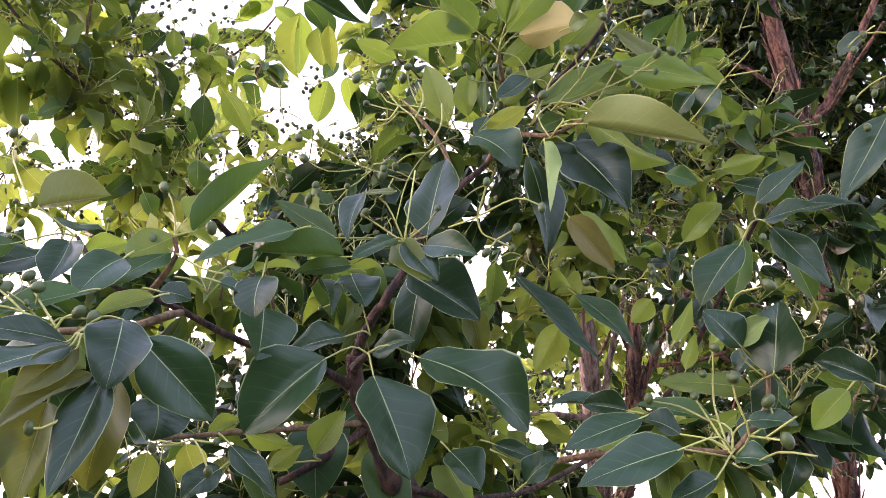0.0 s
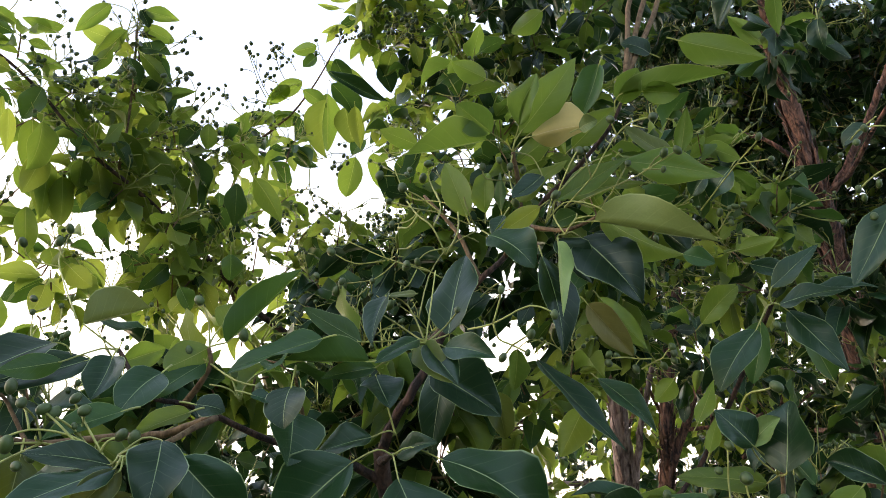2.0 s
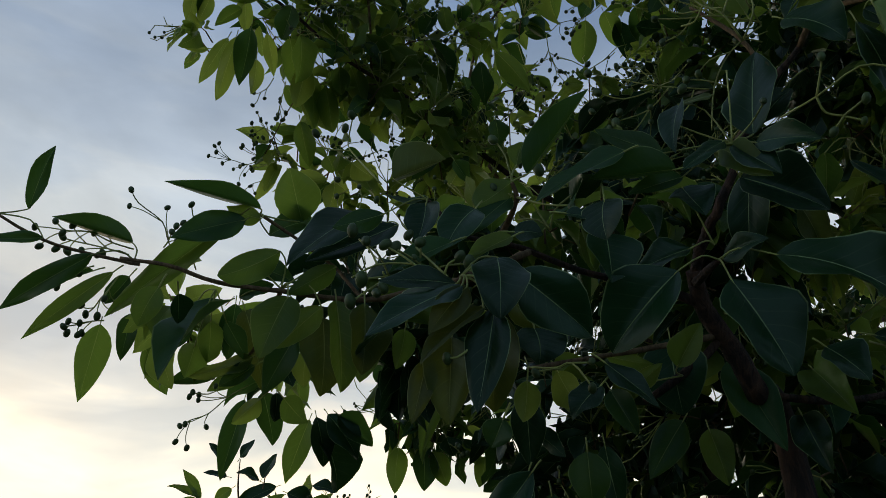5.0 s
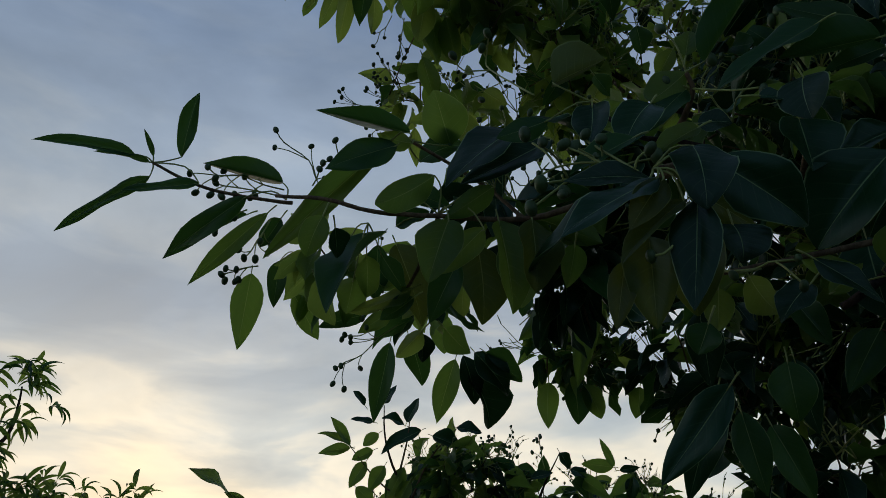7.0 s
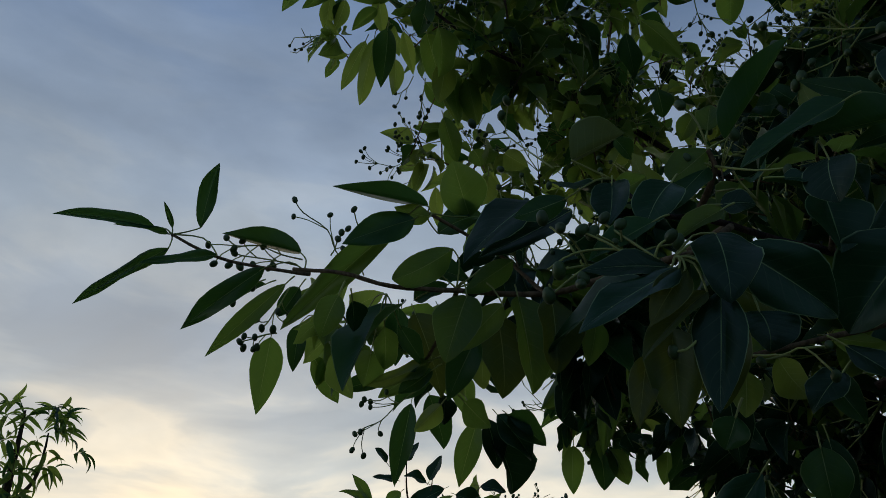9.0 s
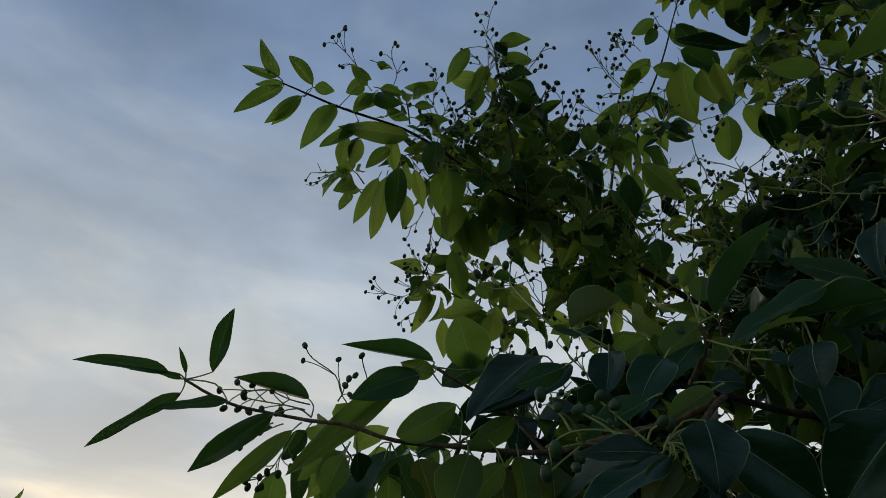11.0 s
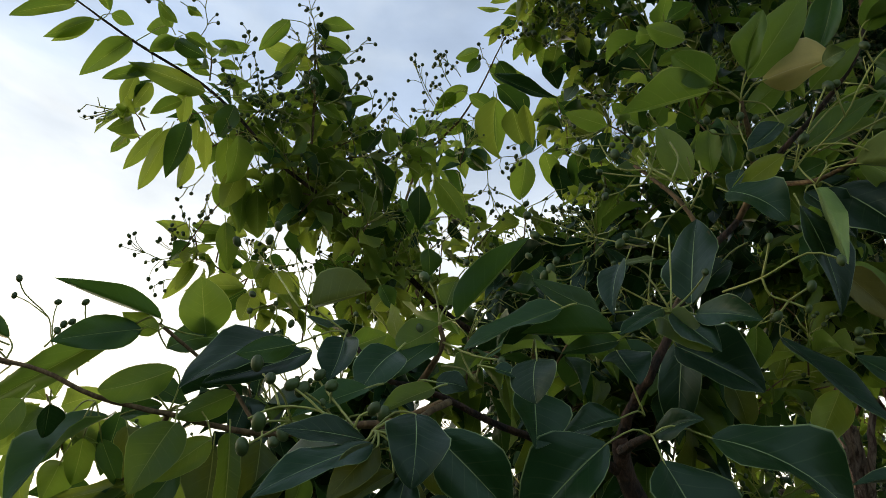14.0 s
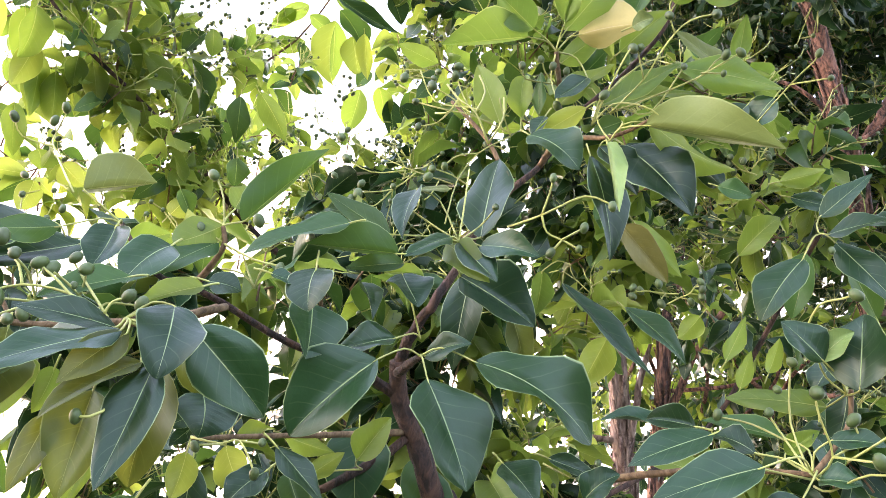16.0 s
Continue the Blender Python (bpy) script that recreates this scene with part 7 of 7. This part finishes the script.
clump(main_leaves, (-0.61, 1.01, 2.56), (0.11, 0.12, 0.06), 34, 0.065, "y", 14)
clump(main_leaves, (-0.66, 0.87, 2.63), (0.09, 0.12, 0.05), 26, 0.06, "y", 15)
clump(main_leaves, (-0.70, 1.08, 2.45), (0.09, 0.12, 0.06), 34, 0.06, "y", 16)
clump(main_leaves, (-0.51, 1.07, 2.69), (0.10, 0.15, 0.05), 40, 0.06, "y", 17)
clump(main_leaves, (-0.51, 0.94, 2.73), (0.04, 0.10, 0.05), 16, 0.06, "g", 18)
clump(main_leaves, (-0.49, 1.25, 2.47), (0.16, 0.20, 0.09), 66, 0.065, "y", 19)
clump(main_leaves, (-0.57, 1.11, 2.33), (0.11, 0.15, 0.06), 12, 0.065, "y", 20)
clump(main_leaves, (-0.18, 1.34, 3.35), (0.11, 0.20, 0.09), 60, 0.065, "y", 21)
clump(main_leaves, (-0.07, 1.48, 3.24), (0.20, 0.30, 0.20), 140, 0.065, "y", 22)
clump(main_leaves, (-0.09, 1.51, 2.92), (0.11, 0.30, 0.16), 110, 0.065, "y", 23)
clump(main_leaves, (-0.46, 1.47, 3.04), (0.05, 0.12, 0.09), 20, 0.07, "g", 24)
clump(main_leaves, (-0.37, 1.43, 2.63), (0.18, 0.20, 0.07), 60, 0.06, "y", 25)
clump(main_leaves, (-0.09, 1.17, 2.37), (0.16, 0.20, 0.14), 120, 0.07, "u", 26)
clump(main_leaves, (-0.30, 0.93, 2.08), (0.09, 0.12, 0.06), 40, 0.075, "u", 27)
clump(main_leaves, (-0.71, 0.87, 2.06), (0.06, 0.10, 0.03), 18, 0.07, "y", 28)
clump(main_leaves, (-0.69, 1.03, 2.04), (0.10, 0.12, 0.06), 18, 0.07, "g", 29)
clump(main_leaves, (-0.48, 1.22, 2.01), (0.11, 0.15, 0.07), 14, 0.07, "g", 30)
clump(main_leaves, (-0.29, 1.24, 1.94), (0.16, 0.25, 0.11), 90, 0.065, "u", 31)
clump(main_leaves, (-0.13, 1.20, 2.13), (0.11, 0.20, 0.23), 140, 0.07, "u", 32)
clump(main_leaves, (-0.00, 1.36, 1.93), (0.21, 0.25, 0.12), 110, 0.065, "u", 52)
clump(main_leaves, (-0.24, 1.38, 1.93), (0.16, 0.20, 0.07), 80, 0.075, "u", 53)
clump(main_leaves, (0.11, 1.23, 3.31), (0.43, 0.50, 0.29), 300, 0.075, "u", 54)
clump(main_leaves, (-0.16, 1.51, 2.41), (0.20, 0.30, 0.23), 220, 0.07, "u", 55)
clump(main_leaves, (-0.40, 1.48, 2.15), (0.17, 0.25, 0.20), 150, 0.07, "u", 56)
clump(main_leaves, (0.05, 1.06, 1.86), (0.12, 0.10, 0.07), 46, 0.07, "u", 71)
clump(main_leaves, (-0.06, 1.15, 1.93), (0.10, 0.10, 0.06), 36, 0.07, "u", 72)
clump(main_leaves, (0.25, 1.23, 2.35), (0.12, 0.15, 0.10), 110, 0.07, "g", 73)
clump(main_leaves, (0.21, 1.30, 2.51), (0.16, 0.30, 0.22), 230, 0.07, "u", 76)
clump(main_leaves, (0.39, 1.02, 2.56), (0.12, 0.15, 0.10), 70, 0.07, "g", 79)
clump(main_leaves, (0.52, 1.10, 2.41), (0.11, 0.15, 0.09), 70, 0.07, "g", 80)
clump(main_leaves, (0.58, 1.59, 2.49), (0.22, 0.20, 0.08), 60, 0.065, "u", 81)
clump(main_leaves, (0.65, 1.13, 2.33), (0.07, 0.10, 0.06), 30, 0.07, "u", 84)
clump(main_leaves, (0.67, 1.21, 2.17), (0.06, 0.10, 0.12), 50, 0.07, "u", 85)
clump(main_leaves, (0.51, 1.07, 2.02), (0.10, 0.15, 0.06), 50, 0.07, "u", 86)
clump(main_leaves, (0.43, 1.20, 2.01), (0.16, 0.15, 0.05), 60, 0.07, "g", 87)
clump(main_leaves, (-0.72, 0.84, 2.58), (0.11, 0.10, 0.07), 12, 0.05, "y", 88)
clump(main_leaves, (-0.54, 0.98, 2.57), (0.12, 0.10, 0.07), 18, 0.05, "y", 89)
clump(main_leaves, (0.01, 1.02, 2.07), (0.08, 0.08, 0.07), 50, 0.075, "u", 90)
clump(main_leaves, (-0.01, 1.06, 2.22), (0.10, 0.10, 0.07), 40, 0.07, "u", 91)
clump(main_leaves, (-0.08, 1.04, 2.15), (0.09, 0.10, 0.07), 40, 0.07, "u", 92)
clump(main_leaves, (-0.62, 0.94, 2.63), (0.09, 0.10, 0.06), 12, 0.055, "y", 93)
clump(main_leaves, (-0.47, 1.10, 2.58), (0.12, 0.12, 0.06), 20, 0.055, "y", 94)
clump(main_leaves, (-0.43, 1.35, 2.72), (0.10, 0.12, 0.06), 26, 0.06, "g", 95)
clump(main_leaves, (-0.38, 0.80, 2.02), (0.03, 0.05, 0.04), 16, 0.075, "u", 96)
clump(main_leaves, (-0.39, 0.89, 1.98), (0.09, 0.08, 0.05), 26, 0.075, "u", 97)
clump(main_leaves, (-0.36, 1.24, 2.37), (0.07, 0.08, 0.06), 16, 0.050, "y", 201)
clump(main_leaves, (-0.43, 1.16, 2.43), (0.07, 0.08, 0.06), 14, 0.050, "y", 202)
clump(main_leaves, (-0.47, 1.10, 2.46), (0.07, 0.08, 0.06), 12, 0.050, "y", 203)
clump(main_leaves, (-0.50, 1.05, 2.50), (0.07, 0.08, 0.06), 8, 0.050, "y", 204)
clump(main_leaves, (-0.54, 1.00, 2.53), (0.07, 0.08, 0.06), 7, 0.050, "y", 205)
clump(main_leaves, (-0.42, 1.16, 2.52), (0.07, 0.08, 0.06), 8, 0.050, "y", 206)
clump(main_leaves, (-0.38, 1.22, 2.50), (0.07, 0.08, 0.06), 12, 0.050, "y", 207)
clump(main_leaves, (-0.53, 1.01, 2.73), (0.06, 0.08, 0.03), 6, 0.045, "y", 208)
clump(main_leaves, (-0.47, 1.08, 2.69), (0.06, 0.08, 0.03), 6, 0.045, "y", 209)
clump(main_leaves, (-0.38, 1.10, 2.70), (0.06, 0.08, 0.03), 6, 0.045, "y", 210)
clump(main_leaves, (-0.35, 1.33, 2.85), (0.09, 0.10, 0.05), 12, 0.050, "y", 211)
clump(main_leaves, (-0.48, 1.36, 2.77), (0.09, 0.10, 0.05), 16, 0.050, "y", 212)
clump(main_leaves, (-0.43, 1.42, 2.71), (0.09, 0.10, 0.05), 16, 0.050, "y", 213)
clump(main_leaves, (-0.32, 1.47, 2.68), (0.09, 0.10, 0.05), 18, 0.050, "y", 214)
clump(main_leaves, (-0.26, 1.47, 2.69), (0.09, 0.10, 0.05), 18, 0.050, "y", 215)
clump(main_leaves, (0.10, 1.30, 3.14), (0.14, 0.20, 0.13), 60, 0.060, "g", 216)
clump(main_leaves, (0.23, 1.31, 3.12), (0.14, 0.20, 0.13), 60, 0.060, "g", 217)
clump(main_leaves, (0.25, 1.41, 3.03), (0.14, 0.20, 0.13), 60, 0.060, "g", 218)
clump(main_leaves, (0.15, 1.46, 3.13), (0.14, 0.20, 0.13), 60, 0.060, "g", 219)
clump(main_leaves, (0.05, 1.45, 3.15), (0.14, 0.20, 0.13), 60, 0.060, "g", 220)
clump(main_leaves, (0.47, 0.77, 2.52), (0.06, 0.06, 0.05), 26, 0.05, "u", 230)
# added canopy overhead, out of view, to shade the near right leaves
for n, (x, y, z) in enumerate([(0.75, 0.35, 3.3), (1.3, 0.7, 3.4), (0.9, -0.3, 3.5), (0.2, 0.2, 3.45), (0.3, -0.5, 3.6)]):
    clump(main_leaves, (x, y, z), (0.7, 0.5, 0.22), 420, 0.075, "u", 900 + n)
clump(main_leaves, (-0.553, 1.273, 2.016), (0.045, 0.06, 0.050), 22, 0.055, "g", 240)
clump(main_leaves, (-0.506, 1.302, 1.988), (0.040, 0.06, 0.045), 18, 0.055, "g", 241)
clump(main_leaves, (-0.142, 1.096, 1.768), (0.07, 0.07, 0.05), 46, 0.065, "u", 242)
clump(main_leaves, (-0.197, 1.140, 1.758), (0.06, 0.07, 0.035), 36, 0.065, "u", 243)
clump(main_leaves, (0.185, 1.281, 1.963), (0.09, 0.09, 0.08), 90, 0.065, "u", 244)
clump(main_leaves, (0.109, 1.346, 1.935), (0.09, 0.09, 0.06), 60, 0.065, "u", 245)
clump(main_leaves, (0.219, 1.237, 1.912), (0.08, 0.08, 0.08), 70, 0.065, "u", 246)
grow(main_leaves, camphor, TWIG)

# ---- the trees behind, with peeling reddish bark ----
tree_a = tree_root("shaggy_tree", (0, 0, 0), "forked tree with peeling reddish bark, dense leaves toned dark for shade", "trees behind")
tree_b = tree_root("shaggy_tree", (0, 0, 0), "slender tree with peeling pinkish bark among the leaves", "trees behind")
tree_c = tree_root("shaggy_tree", (0, 0, 0), "thin brown-stemmed tree beside a paler trunk", "trees behind")
for tr in (tree_a, tree_b, tree_c):
    tr["bark"] = "shaggy"
tree_b["bark"] = "pale"
limb(tree_a, "trunk", [(0.899, 1.590, 0.000), (0.829, 1.565, 1.120), (0.779, 1.540, 1.940), (0.752, 1.495, 2.024), (0.741, 1.411, 2.178), (0.737, 1.356, 2.304), (0.724, 1.297, 2.421), (0.707, 1.247, 2.508), (0.683, 1.196, 2.590), (0.670, 1.164, 2.690), (0.652, 1.124, 2.791), (0.632, 1.077, 2.891), (0.634, 1.030, 3.062)], [0.0290, 0.0230, 0.0210, 0.0200, 0.0185, 0.0188, 0.0192, 0.0205, 0.0200, 0.0175, 0.0158, 0.0145, 0.0115])
limb(tree_a, "limb", [(0.684, 1.199, 2.586), (0.716, 1.177, 2.613), (0.752, 1.132, 2.672), (0.796, 1.067, 2.758), (0.852, 1.020, 2.864)], [0.0085, 0.0074, 0.0066, 0.0060, 0.0050])
limb(tree_a, "twig", [(0.741, 1.407, 2.187), (0.673, 1.380, 2.125), (0.579, 1.362, 2.061)], [0.0072, 0.0055, 0.0039])
limb(tree_a, "twig", [(0.672, 1.175, 2.644), (0.592, 1.145, 2.698), (0.517, 1.155, 2.722)], [0.0050, 0.0036, 0.0028])
limb(tree_a, "limb", [(0.694, 1.172, 2.594), (0.726, 1.153, 2.611), (0.745, 1.083, 2.640), (0.768, 1.008, 2.665)], [0.0052, 0.0044, 0.0040, 0.0032])
limb(tree_b, "trunk", [(0.523, 1.960, 0.000), (0.453, 1.935, 1.151), (0.403, 1.910, 2.001), (0.387, 1.834, 2.140), (0.378, 1.796, 2.268), (0.370, 1.751, 2.384), (0.363, 1.738, 2.521), (0.330, 1.687, 2.709), (0.282, 1.642, 2.934)], [0.0378, 0.0297, 0.0270, 0.0250, 0.0237, 0.0211, 0.0189, 0.0166, 0.0130])
limb(tree_b, "limb", [(0.383, 1.815, 2.209), (0.400, 1.758, 2.306), (0.420, 1.733, 2.405), (0.465, 1.696, 2.560)], [0.0092, 0.0078, 0.0066, 0.0054])
limb(tree_b, "limb", [(0.378, 1.796, 2.268), (0.184, 1.729, 2.248), (0.098, 1.703, 2.195)], [0.0079, 0.0050, 0.0037])
limb(tree_c, "trunk", [(0.604, 2.217, 0.000), (0.534, 2.192, 1.174), (0.484, 2.167, 2.049), (0.501, 2.078, 2.207), (0.516, 2.030, 2.351), (0.526, 1.976, 2.483), (0.543, 1.953, 2.635), (0.589, 1.879, 2.837)], [0.0281, 0.0221, 0.0201, 0.0181, 0.0181, 0.0166, 0.0139, 0.0111])
limb(tree_c, "limb", [(0.516, 2.030, 2.351), (0.593, 1.937, 2.530), (0.675, 1.851, 2.648)], [0.0106, 0.0091, 0.0076])
limb(tree_c, "twig", [(0.559, 2.224, 2.420), (0.604, 2.062, 2.521), (0.616, 1.962, 2.607)], [0.0062, 0.0050, 0.0034])
limb(tree_c, "twig", [(0.571, 2.129, 2.516), (0.497, 2.032, 2.641), (0.443, 1.909, 2.678)], [0.0062, 0.0050, 0.0034])
limb(tree_c, "twig", [(0.823, 2.144, 2.427), (0.849, 1.980, 2.520), (0.887, 1.839, 2.532)], [0.0062, 0.0050, 0.0034])
limb(tree_c, "twig", [(0.548, 2.081, 2.512), (0.674, 1.950, 2.473), (0.752, 1.915, 2.490)], [0.0062, 0.0050, 0.0034])
limb(tree_c, "twig", [(0.755, 2.154, 2.462), (0.826, 2.049, 2.518), (0.838, 1.946, 2.601)], [0.0062, 0.0050, 0.0034])
limb(tree_c, "twig", [(0.413, 2.017, 2.468), (0.463, 1.973, 2.545), (0.453, 1.845, 2.578)], [0.0062, 0.0050, 0.0034])
limb(tree_c, "twig", [(0.823, 1.810, 2.400), (0.859, 1.691, 2.364), (0.950, 1.609, 2.433)], [0.0062, 0.0050, 0.0034])
limb(tree_c, "twig", [(0.670, 2.171, 2.484), (0.661, 2.036, 2.543), (0.607, 2.010, 2.631)], [0.0062, 0.0050, 0.0034])
limb(tree_c, "twig", [(0.783, 2.014, 2.502), (0.689, 1.916, 2.536), (0.664, 1.884, 2.616)], [0.0062, 0.0050, 0.0034])
back_leaves = foliage()
# mostly u, so the depth's shade is in the leaf colour; y where sunlit
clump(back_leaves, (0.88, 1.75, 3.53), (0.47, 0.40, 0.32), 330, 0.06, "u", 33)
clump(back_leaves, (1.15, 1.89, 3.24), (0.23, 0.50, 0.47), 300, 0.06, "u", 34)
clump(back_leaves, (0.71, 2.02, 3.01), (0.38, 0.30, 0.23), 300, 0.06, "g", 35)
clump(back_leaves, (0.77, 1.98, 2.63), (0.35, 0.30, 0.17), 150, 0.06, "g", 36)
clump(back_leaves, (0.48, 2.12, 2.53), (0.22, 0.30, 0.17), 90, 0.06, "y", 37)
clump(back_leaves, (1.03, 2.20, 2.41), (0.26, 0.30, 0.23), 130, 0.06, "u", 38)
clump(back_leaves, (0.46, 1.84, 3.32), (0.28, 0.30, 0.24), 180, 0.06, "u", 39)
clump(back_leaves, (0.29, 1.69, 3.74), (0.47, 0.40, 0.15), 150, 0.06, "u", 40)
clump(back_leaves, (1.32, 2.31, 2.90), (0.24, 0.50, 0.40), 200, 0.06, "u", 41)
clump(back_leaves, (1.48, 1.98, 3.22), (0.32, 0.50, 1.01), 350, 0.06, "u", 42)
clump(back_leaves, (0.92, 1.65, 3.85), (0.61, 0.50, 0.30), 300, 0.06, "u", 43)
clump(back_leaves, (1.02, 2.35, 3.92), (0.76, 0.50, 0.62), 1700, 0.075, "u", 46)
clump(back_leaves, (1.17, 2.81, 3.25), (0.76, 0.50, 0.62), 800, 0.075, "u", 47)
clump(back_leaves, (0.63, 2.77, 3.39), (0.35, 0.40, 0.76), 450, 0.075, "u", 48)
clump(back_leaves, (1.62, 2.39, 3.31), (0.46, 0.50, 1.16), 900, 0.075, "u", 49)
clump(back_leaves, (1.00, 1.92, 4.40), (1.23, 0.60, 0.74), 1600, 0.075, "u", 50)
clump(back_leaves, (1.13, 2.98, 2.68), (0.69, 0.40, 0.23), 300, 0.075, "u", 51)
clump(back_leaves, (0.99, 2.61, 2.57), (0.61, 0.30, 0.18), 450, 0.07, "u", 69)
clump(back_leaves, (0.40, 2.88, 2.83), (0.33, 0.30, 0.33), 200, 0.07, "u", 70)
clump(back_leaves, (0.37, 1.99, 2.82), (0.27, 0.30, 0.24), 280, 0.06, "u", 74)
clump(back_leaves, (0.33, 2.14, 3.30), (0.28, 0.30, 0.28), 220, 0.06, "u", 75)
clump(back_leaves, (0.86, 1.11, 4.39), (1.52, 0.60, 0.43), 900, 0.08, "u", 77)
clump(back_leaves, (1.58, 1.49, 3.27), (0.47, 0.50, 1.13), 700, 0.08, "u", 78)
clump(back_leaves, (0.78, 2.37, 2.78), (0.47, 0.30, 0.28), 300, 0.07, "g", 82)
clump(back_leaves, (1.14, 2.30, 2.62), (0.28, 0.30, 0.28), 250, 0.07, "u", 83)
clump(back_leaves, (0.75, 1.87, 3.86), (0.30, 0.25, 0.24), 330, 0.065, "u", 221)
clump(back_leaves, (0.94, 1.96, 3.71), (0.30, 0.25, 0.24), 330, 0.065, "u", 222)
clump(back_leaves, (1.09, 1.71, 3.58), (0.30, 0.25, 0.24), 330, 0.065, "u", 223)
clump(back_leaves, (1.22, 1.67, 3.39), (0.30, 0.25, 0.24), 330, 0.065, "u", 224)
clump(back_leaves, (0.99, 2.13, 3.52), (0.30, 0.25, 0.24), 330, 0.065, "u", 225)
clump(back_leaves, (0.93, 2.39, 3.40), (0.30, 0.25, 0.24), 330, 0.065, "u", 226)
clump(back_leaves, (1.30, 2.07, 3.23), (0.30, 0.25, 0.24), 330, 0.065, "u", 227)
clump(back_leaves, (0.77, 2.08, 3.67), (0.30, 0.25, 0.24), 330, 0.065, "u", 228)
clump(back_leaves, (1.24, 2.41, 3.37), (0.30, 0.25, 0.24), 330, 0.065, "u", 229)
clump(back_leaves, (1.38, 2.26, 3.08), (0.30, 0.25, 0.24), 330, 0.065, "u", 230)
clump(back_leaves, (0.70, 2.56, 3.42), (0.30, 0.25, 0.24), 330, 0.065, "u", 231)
grow(back_leaves, tree_a, TWIG)

# ---- low shrub and far tree on the open side ----
shrub_leaves = foliage()
limb(shrub, "stem", [(-1.0, 1.75, 0.0), (-1.03, 1.74, 0.9), (-1.079, 1.746, 1.701), (-1.121, 1.673, 1.820), (-1.147, 1.609, 1.942), (-1.145, 1.588, 2.038)], [0.012, 0.010, 0.006, 0.004, 0.0025, 0.001])
limb(shrub, "stem", [(-1.121, 1.673, 1.820), (-1.166, 1.609, 1.866), (-1.215, 1.557, 1.942)], [0.003, 0.002, 0.001])
limb(shrub, "stem", [(-1.134, 1.642, 1.881), (-1.108, 1.634, 1.956), (-1.098, 1.629, 2.008)], [0.003, 0.002, 0.001])
limb(shrub, "stem", [(-1.121, 1.673, 1.820), (-1.066, 1.670, 1.919), (-1.004, 1.694, 1.991)], [0.003, 0.002, 0.001])
limb(shrub, "stem", [(-0.9, 1.8, 0.0), (-0.92, 1.83, 0.9), (-0.897, 1.848, 1.717), (-0.863, 1.832, 1.839), (-0.799, 1.813, 1.935)], [0.012, 0.010, 0.006, 0.003, 0.001])
limb(shrub, "stem", [(-1.0, 1.5, 0.0), (-1.0, 1.15, 1.1), (-0.961, 1.040, 1.678), (-0.979, 0.984, 1.763)], [0.008, 0.006, 0.003, 0.0012])
clump(shrub_leaves, (-1.23, 1.95, 1.84), (0.30, 0.20, 0.08), 110, 0.07, "g", 44)
clump(shrub_leaves, (-0.97, 2.10, 1.76), (0.41, 0.25, 0.13), 130, 0.075, "y", 45)
clump(shrub_leaves, (-1.06, 1.79, 1.91), (0.17, 0.15, 0.07), 120, 0.07, "g", 57)
clump(shrub_leaves, (-0.95, 1.87, 1.82), (0.29, 0.20, 0.09), 150, 0.07, "g", 58)
clump(shrub_leaves, (-0.72, 2.08, 1.81), (0.30, 0.20, 0.11), 120, 0.07, "g", 59)
grow(shrub_leaves, shrub, TWIG)

far_tree = tree_root("narrow_leaved_tree", (0, 0, 0), "distant tree with narrow drooping leaves against the sky")
limb(far_tree, "trunk", [(-5.6, 4.6, 0.0), (-5.5, 4.5, 0.9), (-5.367, 2.843, 1.852), (-5.327, 2.839, 2.331), (-5.266, 2.798, 2.795), (-5.235, 2.773, 2.977)], [0.08, 0.065, 0.045, 0.03, 0.015, 0.006])
limb(far_tree, "limb", [(-5.367, 2.843, 1.852), (-5.208, 3.118, 2.004), (-5.111, 3.251, 2.190)], [0.035, 0.022, 0.006])
limb(far_tree, "limb", [(-5.208, 3.118, 2.004), (-5.008, 3.438, 1.989), (-4.862, 3.624, 2.164)], [0.022, 0.015, 0.005])
limb(far_tree, "limb", [(-5.327, 2.839, 2.331), (-5.231, 2.954, 2.560), (-5.179, 2.937, 2.854)], [0.02, 0.012, 0.005])
far_leaves = foliage()
clump(far_leaves, (-5.26, 2.77, 2.90), (0.17, 0.30, 0.17), 60, 0.15, "y", 60, True)
clump(far_leaves, (-5.19, 2.95, 2.78), (0.10, 0.30, 0.20), 45, 0.15, "y", 61, True)
clump(far_leaves, (-5.17, 2.89, 3.00), (0.07, 0.20, 0.09), 22, 0.15, "y", 62, True)
clump(far_leaves, (-5.30, 2.86, 2.48), (0.26, 0.30, 0.22), 70, 0.15, "y", 63, True)
clump(far_leaves, (-5.11, 3.24, 2.23), (0.20, 0.30, 0.13), 60, 0.15, "y", 64, True)
clump(far_leaves, (-4.85, 3.63, 2.18), (0.17, 0.30, 0.09), 45, 0.15, "y", 65, True)
clump(far_leaves, (-5.24, 3.05, 2.07), (0.26, 0.30, 0.26), 90, 0.15, "y", 66, True)
clump(far_leaves, (-5.43, 2.63, 2.38), (0.39, 0.40, 0.69), 200, 0.15, "y", 67, True)
clump(far_leaves, (-5.02, 3.43, 1.88), (0.69, 0.40, 0.26), 200, 0.15, "y", 68, True)
grow(far_leaves, far_tree, TWIG)
